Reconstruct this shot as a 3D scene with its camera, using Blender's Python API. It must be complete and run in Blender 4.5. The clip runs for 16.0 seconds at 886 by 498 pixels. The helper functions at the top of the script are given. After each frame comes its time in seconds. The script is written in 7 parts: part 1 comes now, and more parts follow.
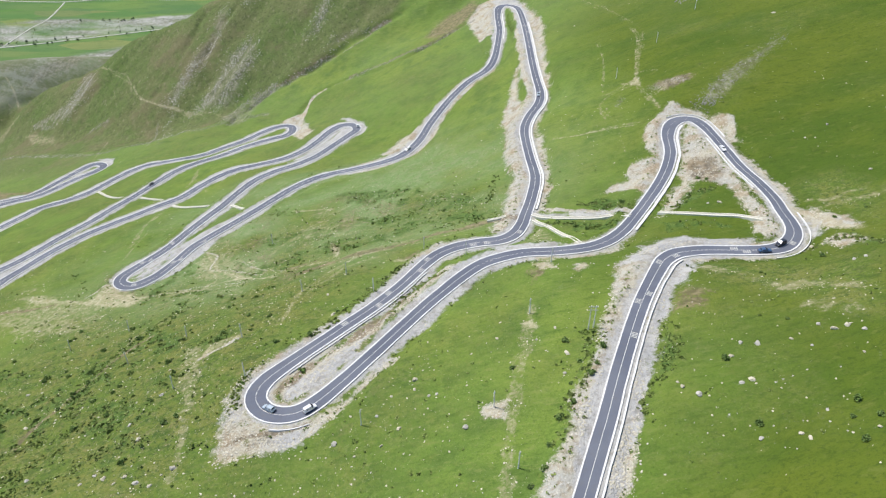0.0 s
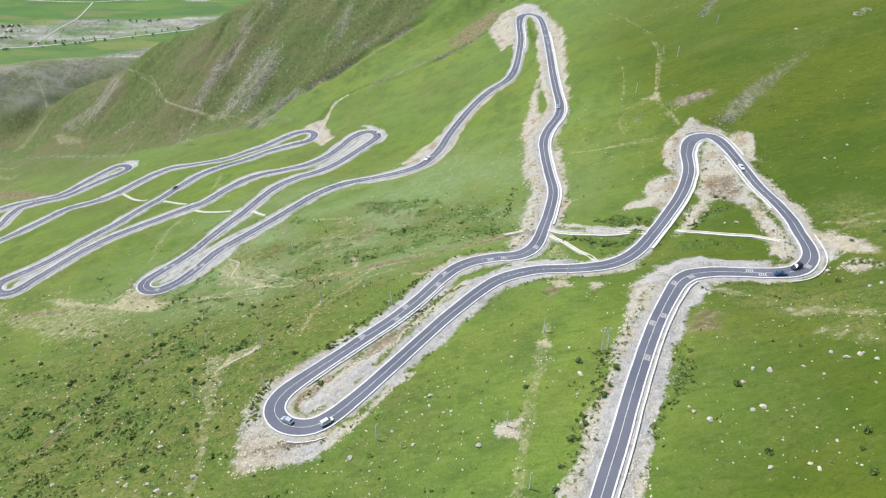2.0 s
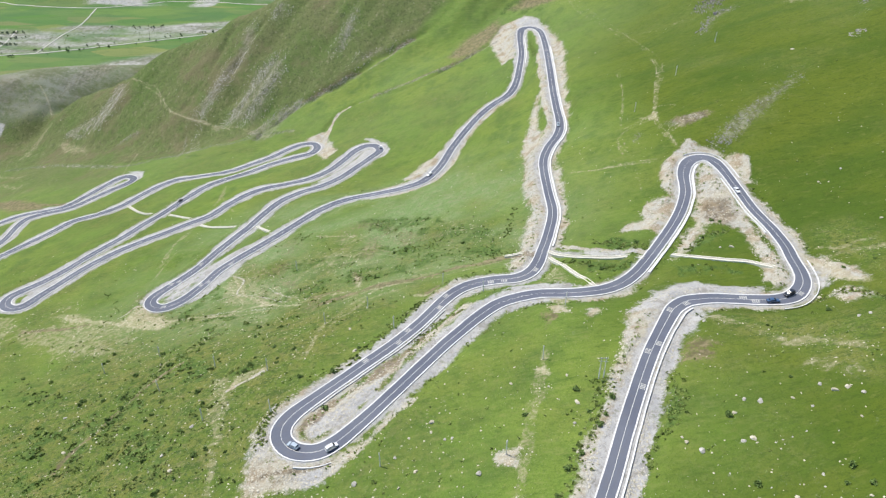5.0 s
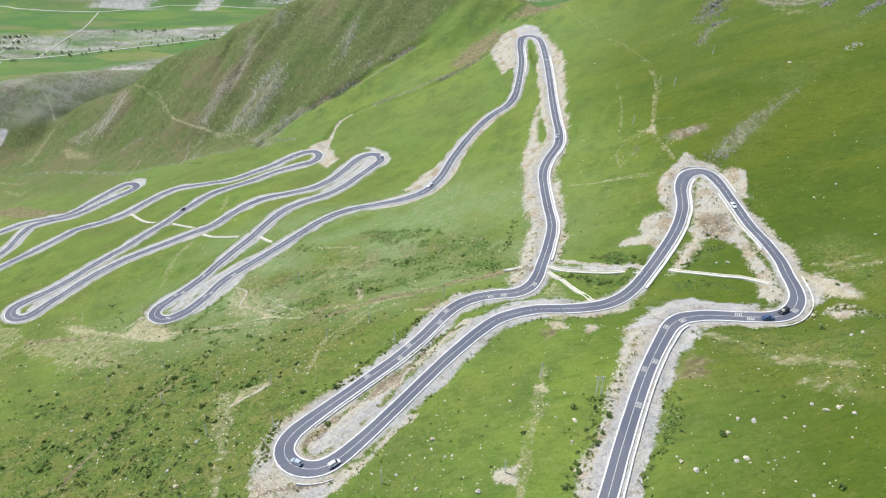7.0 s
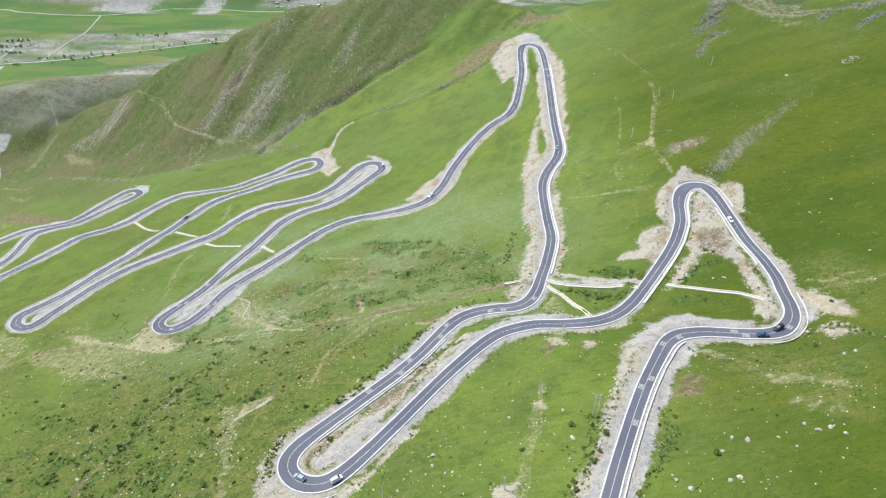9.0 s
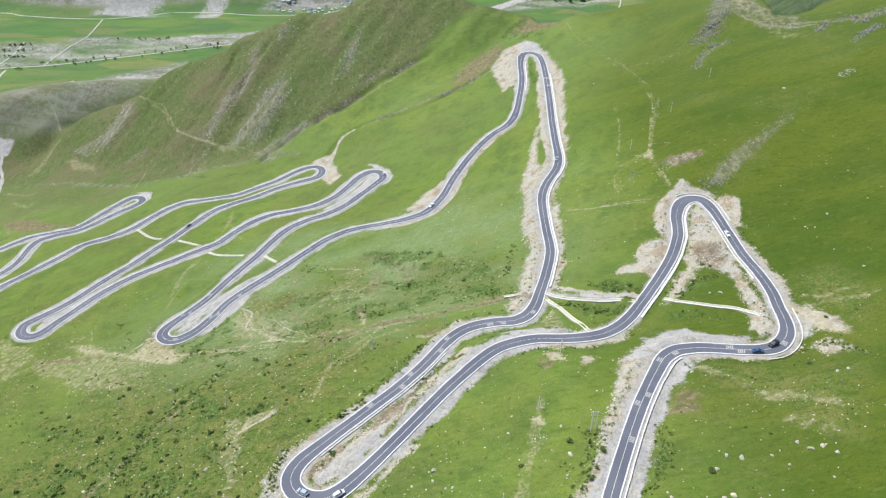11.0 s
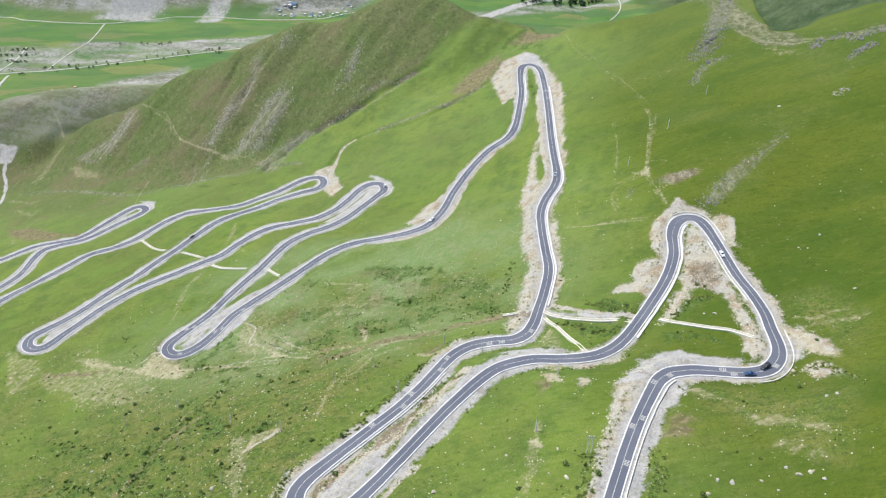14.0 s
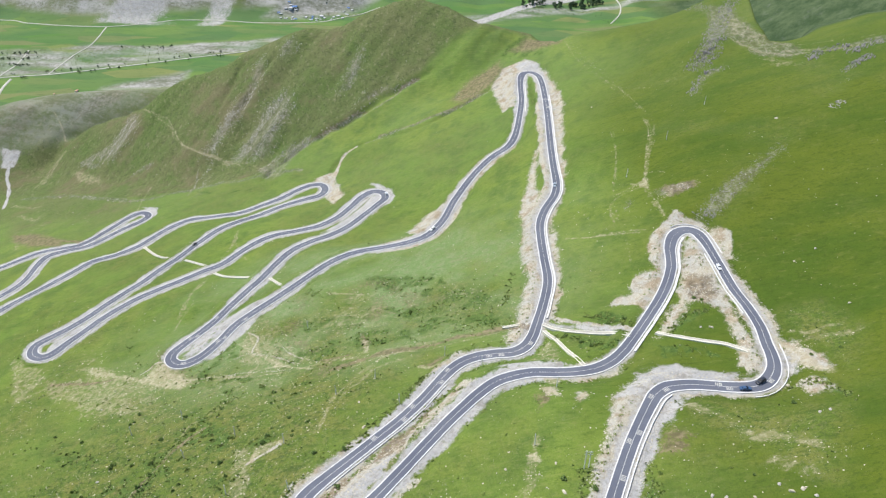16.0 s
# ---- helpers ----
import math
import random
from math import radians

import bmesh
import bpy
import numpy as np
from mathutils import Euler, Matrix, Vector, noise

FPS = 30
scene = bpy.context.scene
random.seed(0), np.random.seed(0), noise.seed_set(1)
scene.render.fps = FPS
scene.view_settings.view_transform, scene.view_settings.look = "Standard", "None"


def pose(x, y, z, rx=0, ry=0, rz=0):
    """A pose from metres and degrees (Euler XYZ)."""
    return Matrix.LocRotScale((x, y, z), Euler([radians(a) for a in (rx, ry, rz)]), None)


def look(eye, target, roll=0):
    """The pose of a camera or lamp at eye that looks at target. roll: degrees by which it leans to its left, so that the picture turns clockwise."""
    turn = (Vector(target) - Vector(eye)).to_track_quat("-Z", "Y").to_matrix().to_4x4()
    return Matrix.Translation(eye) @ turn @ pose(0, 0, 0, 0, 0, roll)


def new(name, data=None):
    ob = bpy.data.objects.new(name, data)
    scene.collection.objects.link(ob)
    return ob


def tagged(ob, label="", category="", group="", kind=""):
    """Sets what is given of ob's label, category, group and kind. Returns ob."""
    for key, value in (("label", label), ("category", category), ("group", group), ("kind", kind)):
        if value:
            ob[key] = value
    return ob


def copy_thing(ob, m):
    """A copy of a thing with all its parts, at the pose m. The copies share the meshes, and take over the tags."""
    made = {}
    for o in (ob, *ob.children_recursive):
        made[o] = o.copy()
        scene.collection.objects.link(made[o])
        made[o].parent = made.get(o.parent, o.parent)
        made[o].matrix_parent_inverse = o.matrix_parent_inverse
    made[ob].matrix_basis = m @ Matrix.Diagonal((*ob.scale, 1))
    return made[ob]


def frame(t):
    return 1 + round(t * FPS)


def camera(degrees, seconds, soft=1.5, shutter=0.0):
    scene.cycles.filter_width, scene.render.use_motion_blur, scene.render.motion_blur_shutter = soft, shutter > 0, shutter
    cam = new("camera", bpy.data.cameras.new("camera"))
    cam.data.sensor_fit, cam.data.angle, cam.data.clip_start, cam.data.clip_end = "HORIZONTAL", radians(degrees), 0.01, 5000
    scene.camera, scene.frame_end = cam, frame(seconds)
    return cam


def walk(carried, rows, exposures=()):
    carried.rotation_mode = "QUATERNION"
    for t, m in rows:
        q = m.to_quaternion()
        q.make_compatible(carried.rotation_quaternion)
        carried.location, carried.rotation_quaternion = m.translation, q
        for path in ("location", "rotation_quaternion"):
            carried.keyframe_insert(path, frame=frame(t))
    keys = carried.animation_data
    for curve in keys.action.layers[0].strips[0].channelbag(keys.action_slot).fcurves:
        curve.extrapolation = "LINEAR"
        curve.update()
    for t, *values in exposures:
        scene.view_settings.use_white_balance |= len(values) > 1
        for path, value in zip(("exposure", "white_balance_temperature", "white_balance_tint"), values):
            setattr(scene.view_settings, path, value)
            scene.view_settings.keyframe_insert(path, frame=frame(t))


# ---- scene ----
cam = camera(63.5, 16.0, soft=1.3)
METRES, EYE, TILT, LEAN, TURN = 66.0, 352.0, -33.5, 0.0, 0.0
ROWS = [
    (0.0, 0.0, 0.0, 0.0, 0.0, 0.0, -0.0),
    (0.5, -0.0016, -0.0117, 0.0173, 0.24, -0.01, -0.22),
    (1.0, 0.0003, -0.0301, 0.0428, 1.04, -0.01, -0.8),
    (1.5, 0.0028, -0.0462, 0.0687, 1.43, -0.04, -1.07),
    (2.0, 0.003, -0.062, 0.0925, 1.44, -0.03, -1.07),
    (2.5, 0.0024, -0.0794, 0.119, 1.45, -0.05, -1.08),
    (3.0, 0.0024, -0.0979, 0.1471, 1.49, -0.06, -1.09),
    (3.5, 0.0033, -0.1152, 0.1735, 1.51, -0.07, -1.09),
    (4.0, 0.0031, -0.1321, 0.198, 1.53, -0.08, -1.09),
    (6.5, 0.0066, -0.2185, 0.3307, 1.62, -0.15, -1.07),
    (7.0, 0.007, -0.2365, 0.3569, 1.64, -0.16, -1.08),
    (7.5, 0.0072, -0.2547, 0.3846, 1.66, -0.17, -1.09),
    (8.0, 0.0076, -0.2711, 0.4105, 1.67, -0.2, -1.1),
    (8.5, 0.0086, -0.2884, 0.4362, 1.68, -0.21, -1.1),
    (9.0, 0.0082, -0.306, 0.4632, 1.7, -0.22, -1.1),
    (11.5, 0.0107, -0.3927, 0.594, 1.77, -0.29, -1.14),
    (12.0, 0.0106, -0.4106, 0.6207, 1.77, -0.31, -1.15),
    (12.5, 0.0109, -0.4278, 0.6467, 1.79, -0.31, -1.16),
    (13.0, 0.0111, -0.4462, 0.6751, 1.79, -0.33, -1.17),
    (13.5, 0.0115, -0.4628, 0.7, 1.8, -0.36, -1.18),
    (14.0, 0.0113, -0.4798, 0.7264, 1.79, -0.4, -1.2),
    (14.5, 0.0111, -0.4988, 0.7543, 1.8, -0.43, -1.2),
    (15.0, 0.0118, -0.5153, 0.7809, 1.81, -0.45, -1.21),
    (15.5, 0.0115, -0.5321, 0.8056, 1.82, -0.48, -1.22),
    (16.0, 0.0117, -0.5506, 0.8341, 1.83, -0.49, -1.23),
]
walk(cam, [(t, pose(0, 0, EYE, TILT, LEAN, TURN) @ pose(METRES * x, METRES * y, METRES * z, 90 + pitch, roll, yaw)) for t, x, y, z, yaw, pitch, roll in ROWS],
     exposures=[(0.0, 0.53), (1.5, 0.57), (16.0, 0.57)])

# ---- daylight: high sun behind thin cloud ----
SUN_ELEV, SUN_FROM = 60.0, (-0.85, 0.50)
world = bpy.data.worlds.new("daylight")
scene.world = world
world.use_nodes = True
wn = world.node_tree
sky = wn.nodes.new("ShaderNodeTexSky")
sky.sky_type, sky.sun_disc = "NISHITA", False
sky.sun_elevation = radians(SUN_ELEV)
sky.sun_rotation = math.atan2(SUN_FROM[0], SUN_FROM[1])
sky.altitude, sky.air_density, sky.dust_density, sky.ozone_density = 3500.0, 1.0, 2.0, 1.0
wn.links.new(sky.outputs[0], wn.nodes["Background"].inputs[0])
wn.nodes["Background"].inputs[1].default_value = 0.14
sun_dir = Vector((SUN_FROM[0], SUN_FROM[1], math.hypot(*SUN_FROM) * math.tan(radians(SUN_ELEV)))).normalized()
sun = new("sun", bpy.data.lights.new("sun", "SUN"))
sun.data.energy, sun.data.angle, sun.data.color = 4.2, radians(9.0), (1.0, 0.96, 0.90)
sun.matrix_world = look(sun_dir * 1500, (0, 0, 0))


# ---- materials ----
def material(name, colour=(0.5, 0.5, 0.5), rough=0.8, metal=0.0):
    m = bpy.data.materials.new(name)
    m.use_nodes = True
    b = m.node_tree.nodes["Principled BSDF"]
    b.inputs["Base Color"].default_value = (*colour, 1)
    b.inputs["Roughness"].default_value, b.inputs["Metallic"].default_value = rough, metal
    b.inputs["Specular IOR Level"].default_value = 0.3
    return m


class Web:
    """Short hand for a material's nodes."""

    def __init__(self, m):
        self.n, self.l = m.node_tree.nodes, m.node_tree.links
        self.b = self.n["Principled BSDF"]
        self.at = self.n.new("ShaderNodeTexCoord").outputs["Object"]

    def noise(self, scale, detail=3.0, rough=0.55, vector=None, stretch=None):
        t = self.n.new("ShaderNodeTexNoise")
        t.inputs["Scale"].default_value, t.inputs["Detail"].default_value, t.inputs["Roughness"].default_value = scale, detail, rough
        v = vector or self.at
        if stretch:
            mp = self.n.new("ShaderNodeMapping")
            mp.inputs["Scale"].default_value = stretch
            self.l.new(v, mp.inputs["Vector"])
            v = mp.outputs[0]
        self.l.new(v, t.inputs["Vector"])
        return t.outputs["Fac"]

    def ramp(self, fac, lo, hi):
        r = self.n.new("ShaderNodeMapRange")
        r.inputs["From Min"].default_value, r.inputs["From Max"].default_value = lo, hi
        r.interpolation_type = "SMOOTHSTEP"
        self.l.new(fac, r.inputs["Value"])
        return r.outputs["Result"]

    def mix(self, fac, a, b, kind="MIX"):
        m = self.n.new("ShaderNodeMix")
        m.data_type, m.blend_type = "RGBA", kind
        for value, slot in ((fac, 0), (a, 6), (b, 7)):
            if isinstance(value, (int, float)):
                m.inputs[slot].default_value = value
            elif isinstance(value, tuple):
                m.inputs[slot].default_value = (*value, 1)
            else:
                self.l.new(value, m.inputs[slot])
        return m.outputs[2]

    def math(self, op, a, b=0.0):
        m = self.n.new("ShaderNodeMath")
        m.operation = op
        for i, value in enumerate((a, b)):
            if isinstance(value, (int, float)):
                m.inputs[i].default_value = value
            else:
                self.l.new(value, m.inputs[i])
        return m.outputs[0]

    def attr(self, name):
        a = self.n.new("ShaderNodeAttribute")
        a.attribute_name = name
        return a.outputs["Fac"]

    def random(self):
        return self.n.new("ShaderNodeObjectInfo").outputs["Random"]

    def island(self):
        return self.n.new("ShaderNodeNewGeometry").outputs["Random Per Island"]

    def colour(self, c):
        self.l.new(c, self.b.inputs["Base Color"])

    def bump(self, height, depth, strength=1.0):
        b = self.n.new("ShaderNodeBump")
        b.inputs["Distance"].default_value, b.inputs["Strength"].default_value = depth, strength
        self.l.new(height, b.inputs["Height"])
        self.l.new(b.outputs[0], self.b.inputs["Normal"])


# turf, with the kinds of bare ground laid into it
m_ground = material("turf", rough=0.95)
w = Web(m_ground)
w.b.inputs["Specular IOR Level"].default_value = 0.1
big, mid, small, fine = w.noise(0.012, 3), w.noise(0.06, 4, 0.6), w.noise(0.35, 4, 0.65), w.noise(1.6, 3, 0.7)
turf = w.mix(w.ramp(big, 0.38, 0.64), (0.110, 0.174, 0.031), (0.144, 0.192, 0.035))
turf = w.mix(w.ramp(mid, 0.42, 0.68), turf, (0.082, 0.132, 0.028))
turf = w.mix(w.math("MULTIPLY", w.ramp(small, 0.55, 0.75), 0.55), turf, (0.160, 0.174, 0.046))
turf = w.mix(w.math("MULTIPLY", w.ramp(fine, 0.46, 0.70), 0.50), turf, (0.050, 0.088, 0.018))
turf = w.mix(w.math("MULTIPLY", w.ramp(w.noise(1.9, 3, 0.7), 0.58, 0.70), 0.60), turf, (0.215, 0.240, 0.100))
# terracettes trodden along the slope, and blotches of coarser grass
terrace = w.noise(0.55, 5, 0.70, stretch=(0.16, 1.0, 1.0))
turf = w.mix(w.math("MULTIPLY", w.ramp(terrace, 0.52, 0.66), 0.50), turf, (0.056, 0.098, 0.018))
turf = w.mix(w.math("MULTIPLY", w.ramp(terrace, 0.46, 0.36), 0.40), turf, (0.190, 0.208, 0.066))
turf = w.mix(w.math("MULTIPLY", w.ramp(w.noise(0.20, 6, 0.78), 0.53, 0.66), 0.55), turf, (0.060, 0.104, 0.020))
# darker sward of the high right-hand slopes; their lower brightness is set in its colour
dark_sward = w.mix(w.ramp(w.noise(0.02, 4, 0.6, stretch=(0.6, 1.8, 1.0)), 0.36, 0.64), (0.052, 0.088, 0.010), (0.086, 0.112, 0.012))
dark_sward = w.mix(w.math("MULTIPLY", w.ramp(fine, 0.46, 0.72), 0.40), dark_sward, (0.040, 0.066, 0.009))
dark_sward = w.mix(w.math("MULTIPLY", w.ramp(w.noise(0.12, 5, 0.7), 0.56, 0.72), 0.5), dark_sward, (0.120, 0.130, 0.030))
dark_sward = w.mix(w.math("MULTIPLY", w.ramp(w.noise(0.7, 5, 0.75), 0.52, 0.66), 0.55), dark_sward, (0.026, 0.048, 0.008))
dark_sward = w.mix(w.math("MULTIPLY", w.ramp(terrace, 0.53, 0.64), 0.45), dark_sward, (0.034, 0.058, 0.008))
dark_sward = w.mix(w.math("MULTIPLY", w.ramp(w.noise(0.33, 5, 0.75, stretch=(0.35, 1.0, 1.0)), 0.55, 0.68), 0.45), dark_sward, (0.128, 0.140, 0.034))
turf = w.mix(w.attr("dark_sward"), turf, dark_sward)
# grazed and stony turf
rough_turf = w.mix(w.ramp(w.noise(0.09, 5, 0.65), 0.40, 0.62), (0.092, 0.136, 0.024), (0.142, 0.152, 0.038))
rough_turf = w.mix(w.math("MULTIPLY", w.ramp(w.noise(0.45, 5, 0.75), 0.52, 0.66), 0.8), rough_turf, (0.200, 0.195, 0.085))
rough_turf = w.mix(w.math("MULTIPLY", w.ramp(w.noise(0.16, 6, 0.80), 0.54, 0.66), 0.7), rough_turf, (0.165, 0.140, 0.072))
rough_turf = w.mix(w.math("MULTIPLY", w.ramp(w.noise(0.24, 6, 0.80, stretch=(0.5, 1.0, 1.0)), 0.50, 0.62), 0.8), rough_turf, (0.048, 0.084, 0.018))
rough_turf = w.mix(w.math("MULTIPLY", w.ramp(w.noise(0.65, 5, 0.75), 0.50, 0.62), 0.85), rough_turf, (0.042, 0.070, 0.020))
rough_turf = w.mix(w.math("MULTIPLY", w.ramp(w.noise(1.5, 4, 0.8), 0.50, 0.64), 0.65), rough_turf, (0.040, 0.064, 0.016))
rough_turf = w.mix(w.math("MULTIPLY", w.ramp(w.noise(1.15, 3, 0.75), 0.60, 0.70), 0.7), rough_turf, (0.300, 0.295, 0.180))
turf = w.mix(w.attr("rough"), turf, rough_turf)
# paler, drier sward in the middle of the slope; farther off it paints haze
pale = w.mix(w.ramp(w.noise(0.25, 5, 0.75), 0.42, 0.62), (0.142, 0.212, 0.080), (0.200, 0.238, 0.120))
pale = w.mix(w.math("MULTIPLY", w.ramp(w.noise(0.5, 5, 0.75), 0.54, 0.66), 0.7), pale, (0.080, 0.130, 0.036))
pale = w.mix(w.math("MULTIPLY", w.ramp(w.noise(1.1, 4, 0.8), 0.50, 0.64), 0.6), pale, (0.062, 0.100, 0.028))
pale = w.mix(w.math("MULTIPLY", w.ramp(w.noise(0.8, 4, 0.8), 0.58, 0.68), 0.7), pale, (0.300, 0.310, 0.180))
turf = w.mix(w.attr("pale"), turf, pale)
# heath of the mountain side
heath = w.mix(w.ramp(w.noise(0.02, 4, 0.6, stretch=(1.0, 0.55, 1.0)), 0.35, 0.65), (0.086, 0.124, 0.036), (0.114, 0.128, 0.052))
heath = w.mix(w.math("MULTIPLY", w.ramp(w.noise(0.16, 4, 0.7), 0.50, 0.70), 0.7), heath, (0.064, 0.078, 0.034))
heath = w.mix(w.math("MULTIPLY", w.ramp(w.noise(0.5, 3, 0.7), 0.58, 0.72), 0.6), heath, (0.190, 0.180, 0.110))
heath = w.mix(w.math("MULTIPLY", w.ramp(w.noise(0.30, 5, 0.8, stretch=(1.0, 0.35, 1.0)), 0.54, 0.66), 0.6), heath, (0.230, 0.215, 0.130))
heath = w.mix(w.math("MULTIPLY", w.ramp(w.noise(0.34, 6, 0.8), 0.51, 0.62), 0.75), heath, (0.048, 0.070, 0.022))
heath = w.mix(w.math("MULTIPLY", w.ramp(w.noise(0.013, 5, 0.7), 0.50, 0.64), 0.55), heath, (0.142, 0.118, 0.070))
turf = w.mix(w.attr("heath"), turf, heath)
# valley fields, their greens lifted so that the colour carries the distance haze
field = w.mix(w.ramp(w.noise(0.010, 2, 0.5, stretch=(0.7, 2.4, 1.0)), 0.40, 0.60), (0.082, 0.168, 0.042), (0.130, 0.202, 0.052))
plots = w.n.new("ShaderNodeTexVoronoi")
plots.inputs["Scale"].default_value = 0.018
stretched = w.n.new("ShaderNodeMapping")
stretched.inputs["Scale"].default_value = (0.6, 2.2, 1.0)
w.l.new(w.at, stretched.inputs["Vector"])
w.l.new(stretched.outputs[0], plots.inputs["Vector"])
plot = w.n.new("ShaderNodeSeparateColor")
w.l.new(plots.outputs["Color"], plot.inputs[0])
field = w.mix(w.math("MULTIPLY", plot.outputs[0], 0.8), field, (0.075, 0.138, 0.056))
field = w.mix(w.math("MULTIPLY", w.ramp(plot.outputs[1], 0.66, 0.92), 0.50), field, (0.210, 0.195, 0.085))
field = w.mix(w.math("MULTIPLY", w.ramp(w.noise(0.10, 4, 0.7, stretch=(0.4, 2.0, 1.0)), 0.52, 0.70), 0.5), field, (0.055, 0.100, 0.040))
turf = w.mix(w.attr("field"), turf, field)
ash = w.mix(w.ramp(w.math("ADD", w.math("MULTIPLY", w.noise(0.03, 5, 0.65, stretch=(0.5, 1.6, 1.0)), 0.5), w.math("MULTIPLY", w.noise(0.16, 5, 0.8), 0.5)), 0.40, 0.60), (0.140, 0.150, 0.105), (0.350, 0.345, 0.320))
turf = w.mix(w.attr("ash"), turf, ash)
# dark green with grey blotches, darkening the slope behind the right-hand crest
far_dark = w.mix(w.ramp(w.noise(0.03, 6, 0.75), 0.38, 0.62), (0.036, 0.062, 0.026), (0.075, 0.105, 0.050))
far_dark = w.mix(w.math("MULTIPLY", w.ramp(w.noise(0.035, 7, 0.85), 0.55, 0.68), 0.40), far_dark, (0.150, 0.155, 0.140))
turf = w.mix(w.attr("far_dark"), turf, far_dark)
soil = w.mix(w.ramp(small, 0.38, 0.62), (0.110, 0.086, 0.056), (0.225, 0.178, 0.112))
earth = w.mix(w.ramp(small, 0.36, 0.64), (0.225, 0.208, 0.115), (0.365, 0.330, 0.215))
ragged, shredded = w.noise(0.26, 6, 0.80), w.noise(0.75, 5, 0.80)
tattered = w.math("ADD", w.math("MULTIPLY", ragged, 0.62), w.math("MULTIPLY", shredded, 0.38))


def laid(under, over, name, lo=0.15, hi=0.55, most=1.0, broken=1.2, torn=None):
    """Lays one kind of ground over another, with a ragged edge."""
    a = w.math("ADD", w.attr(name), w.math("MULTIPLY", w.math("SUBTRACT", torn or ragged, 0.5), broken))
    return w.mix(w.math("MULTIPLY", w.math("MULTIPLY", w.ramp(a, lo, hi), w.ramp(w.attr(name), 0.0, 0.12)), most), under, over)


# dark green of the thickets, which also paints shading into the mountain gullies
thicket = w.mix(w.ramp(w.noise(0.55, 4, 0.75), 0.42, 0.60), (0.040, 0.078, 0.018), (0.094, 0.146, 0.036))
turf = laid(turf, thicket, "dark", 0.40, 0.95, 0.85, 2.6, tattered)
turf = laid(turf, earth, "earth", 0.62, 1.35, 0.68, 4.6, tattered)
bank = w.mix(w.ramp(w.noise(0.10, 4, 0.6), 0.36, 0.62), (0.402, 0.372, 0.290), (0.375, 0.368, 0.325))
bank = w.mix(w.math("MULTIPLY", w.ramp(w.noise(0.11, 5, 0.7), 0.50, 0.62), 0.75), bank, (0.260, 0.196, 0.118))
bank = w.mix(w.math("MULTIPLY", w.ramp(w.noise(0.5, 5, 0.8), 0.48, 0.64), 0.70), bank, (0.250, 0.200, 0.130))
bank = w.mix(w.math("MULTIPLY", w.ramp(w.noise(1.3, 3, 0.75), 0.56, 0.68), 0.8), bank, (0.560, 0.520, 0.440))
bank = w.mix(w.math("MULTIPLY", w.ramp(w.noise(0.28, 4, 0.7), 0.57, 0.70), 0.75), bank, (0.130, 0.145, 0.055))
turf = laid(turf, bank, "bank", 0.28, 0.78, 1.0, 2.6, tattered)
gravel = w.mix(w.ramp(w.noise(0.14, 4, 0.65), 0.36, 0.64), (0.350, 0.350, 0.342), (0.430, 0.420, 0.395))
gravel = w.mix(w.math("MULTIPLY", w.ramp(w.noise(0.13, 6, 0.75), 0.52, 0.64), 0.65), gravel, (0.215, 0.195, 0.155))
gravel = w.mix(w.math("MULTIPLY", w.ramp(w.noise(0.9, 5, 0.8), 0.46, 0.66), 0.65), gravel, (0.210, 0.205, 0.185))
gravel = w.mix(w.math("MULTIPLY", w.ramp(w.noise(0.22, 4, 0.7), 0.60, 0.72), 0.6), gravel, (0.130, 0.145, 0.055))
turf = laid(turf, gravel, "gravel", 0.28, 0.78, 1.0, 2.6, tattered)
turf = laid(turf, soil, "soil", 0.30, 1.00, 0.80, 2.6, shredded)
worn = w.mix(w.ramp(small, 0.36, 0.64), (0.300, 0.262, 0.160), (0.430, 0.392, 0.280))
turf = laid(turf, worn, "path", 0.40, 1.25, 0.72, 2.6, shredded)
rock = w.mix(w.ramp(w.noise(0.35, 5, 0.75, stretch=(1.0, 0.4, 1.0)), 0.42, 0.60), (0.105, 0.095, 0.070), (0.290, 0.270, 0.225))
turf = laid(turf, rock, "stony", 0.50, 1.30, 0.60, 3.4, shredded)
w.colour(turf)
loose = w.math("MULTIPLY", w.math("MAXIMUM", w.attr("bank"), w.attr("gravel")), w.math("MULTIPLY", w.noise(0.8, 5, 0.8), 0.8))
w.bump(w.math("ADD", loose, w.math("ADD", w.math("MULTIPLY", small, 0.6), w.math("MULTIPLY", fine, 0.40))), 0.7, 0.9)

m_asphalt = material("asphalt", rough=0.85)
w = Web(m_asphalt)
c = w.mix(w.ramp(w.noise(0.05, 4, 0.6), 0.35, 0.65), (0.096, 0.106, 0.136), (0.122, 0.132, 0.160))
c = w.mix(w.math("MULTIPLY", w.ramp(w.noise(0.5, 4, 0.7), 0.50, 0.75), 0.5), c, (0.125, 0.122, 0.122))
c = w.mix(w.math("MULTIPLY", w.ramp(w.noise(9.0, 2, 0.7), 0.50, 0.75), 0.4), c, (0.055, 0.055, 0.060))
w.colour(c)


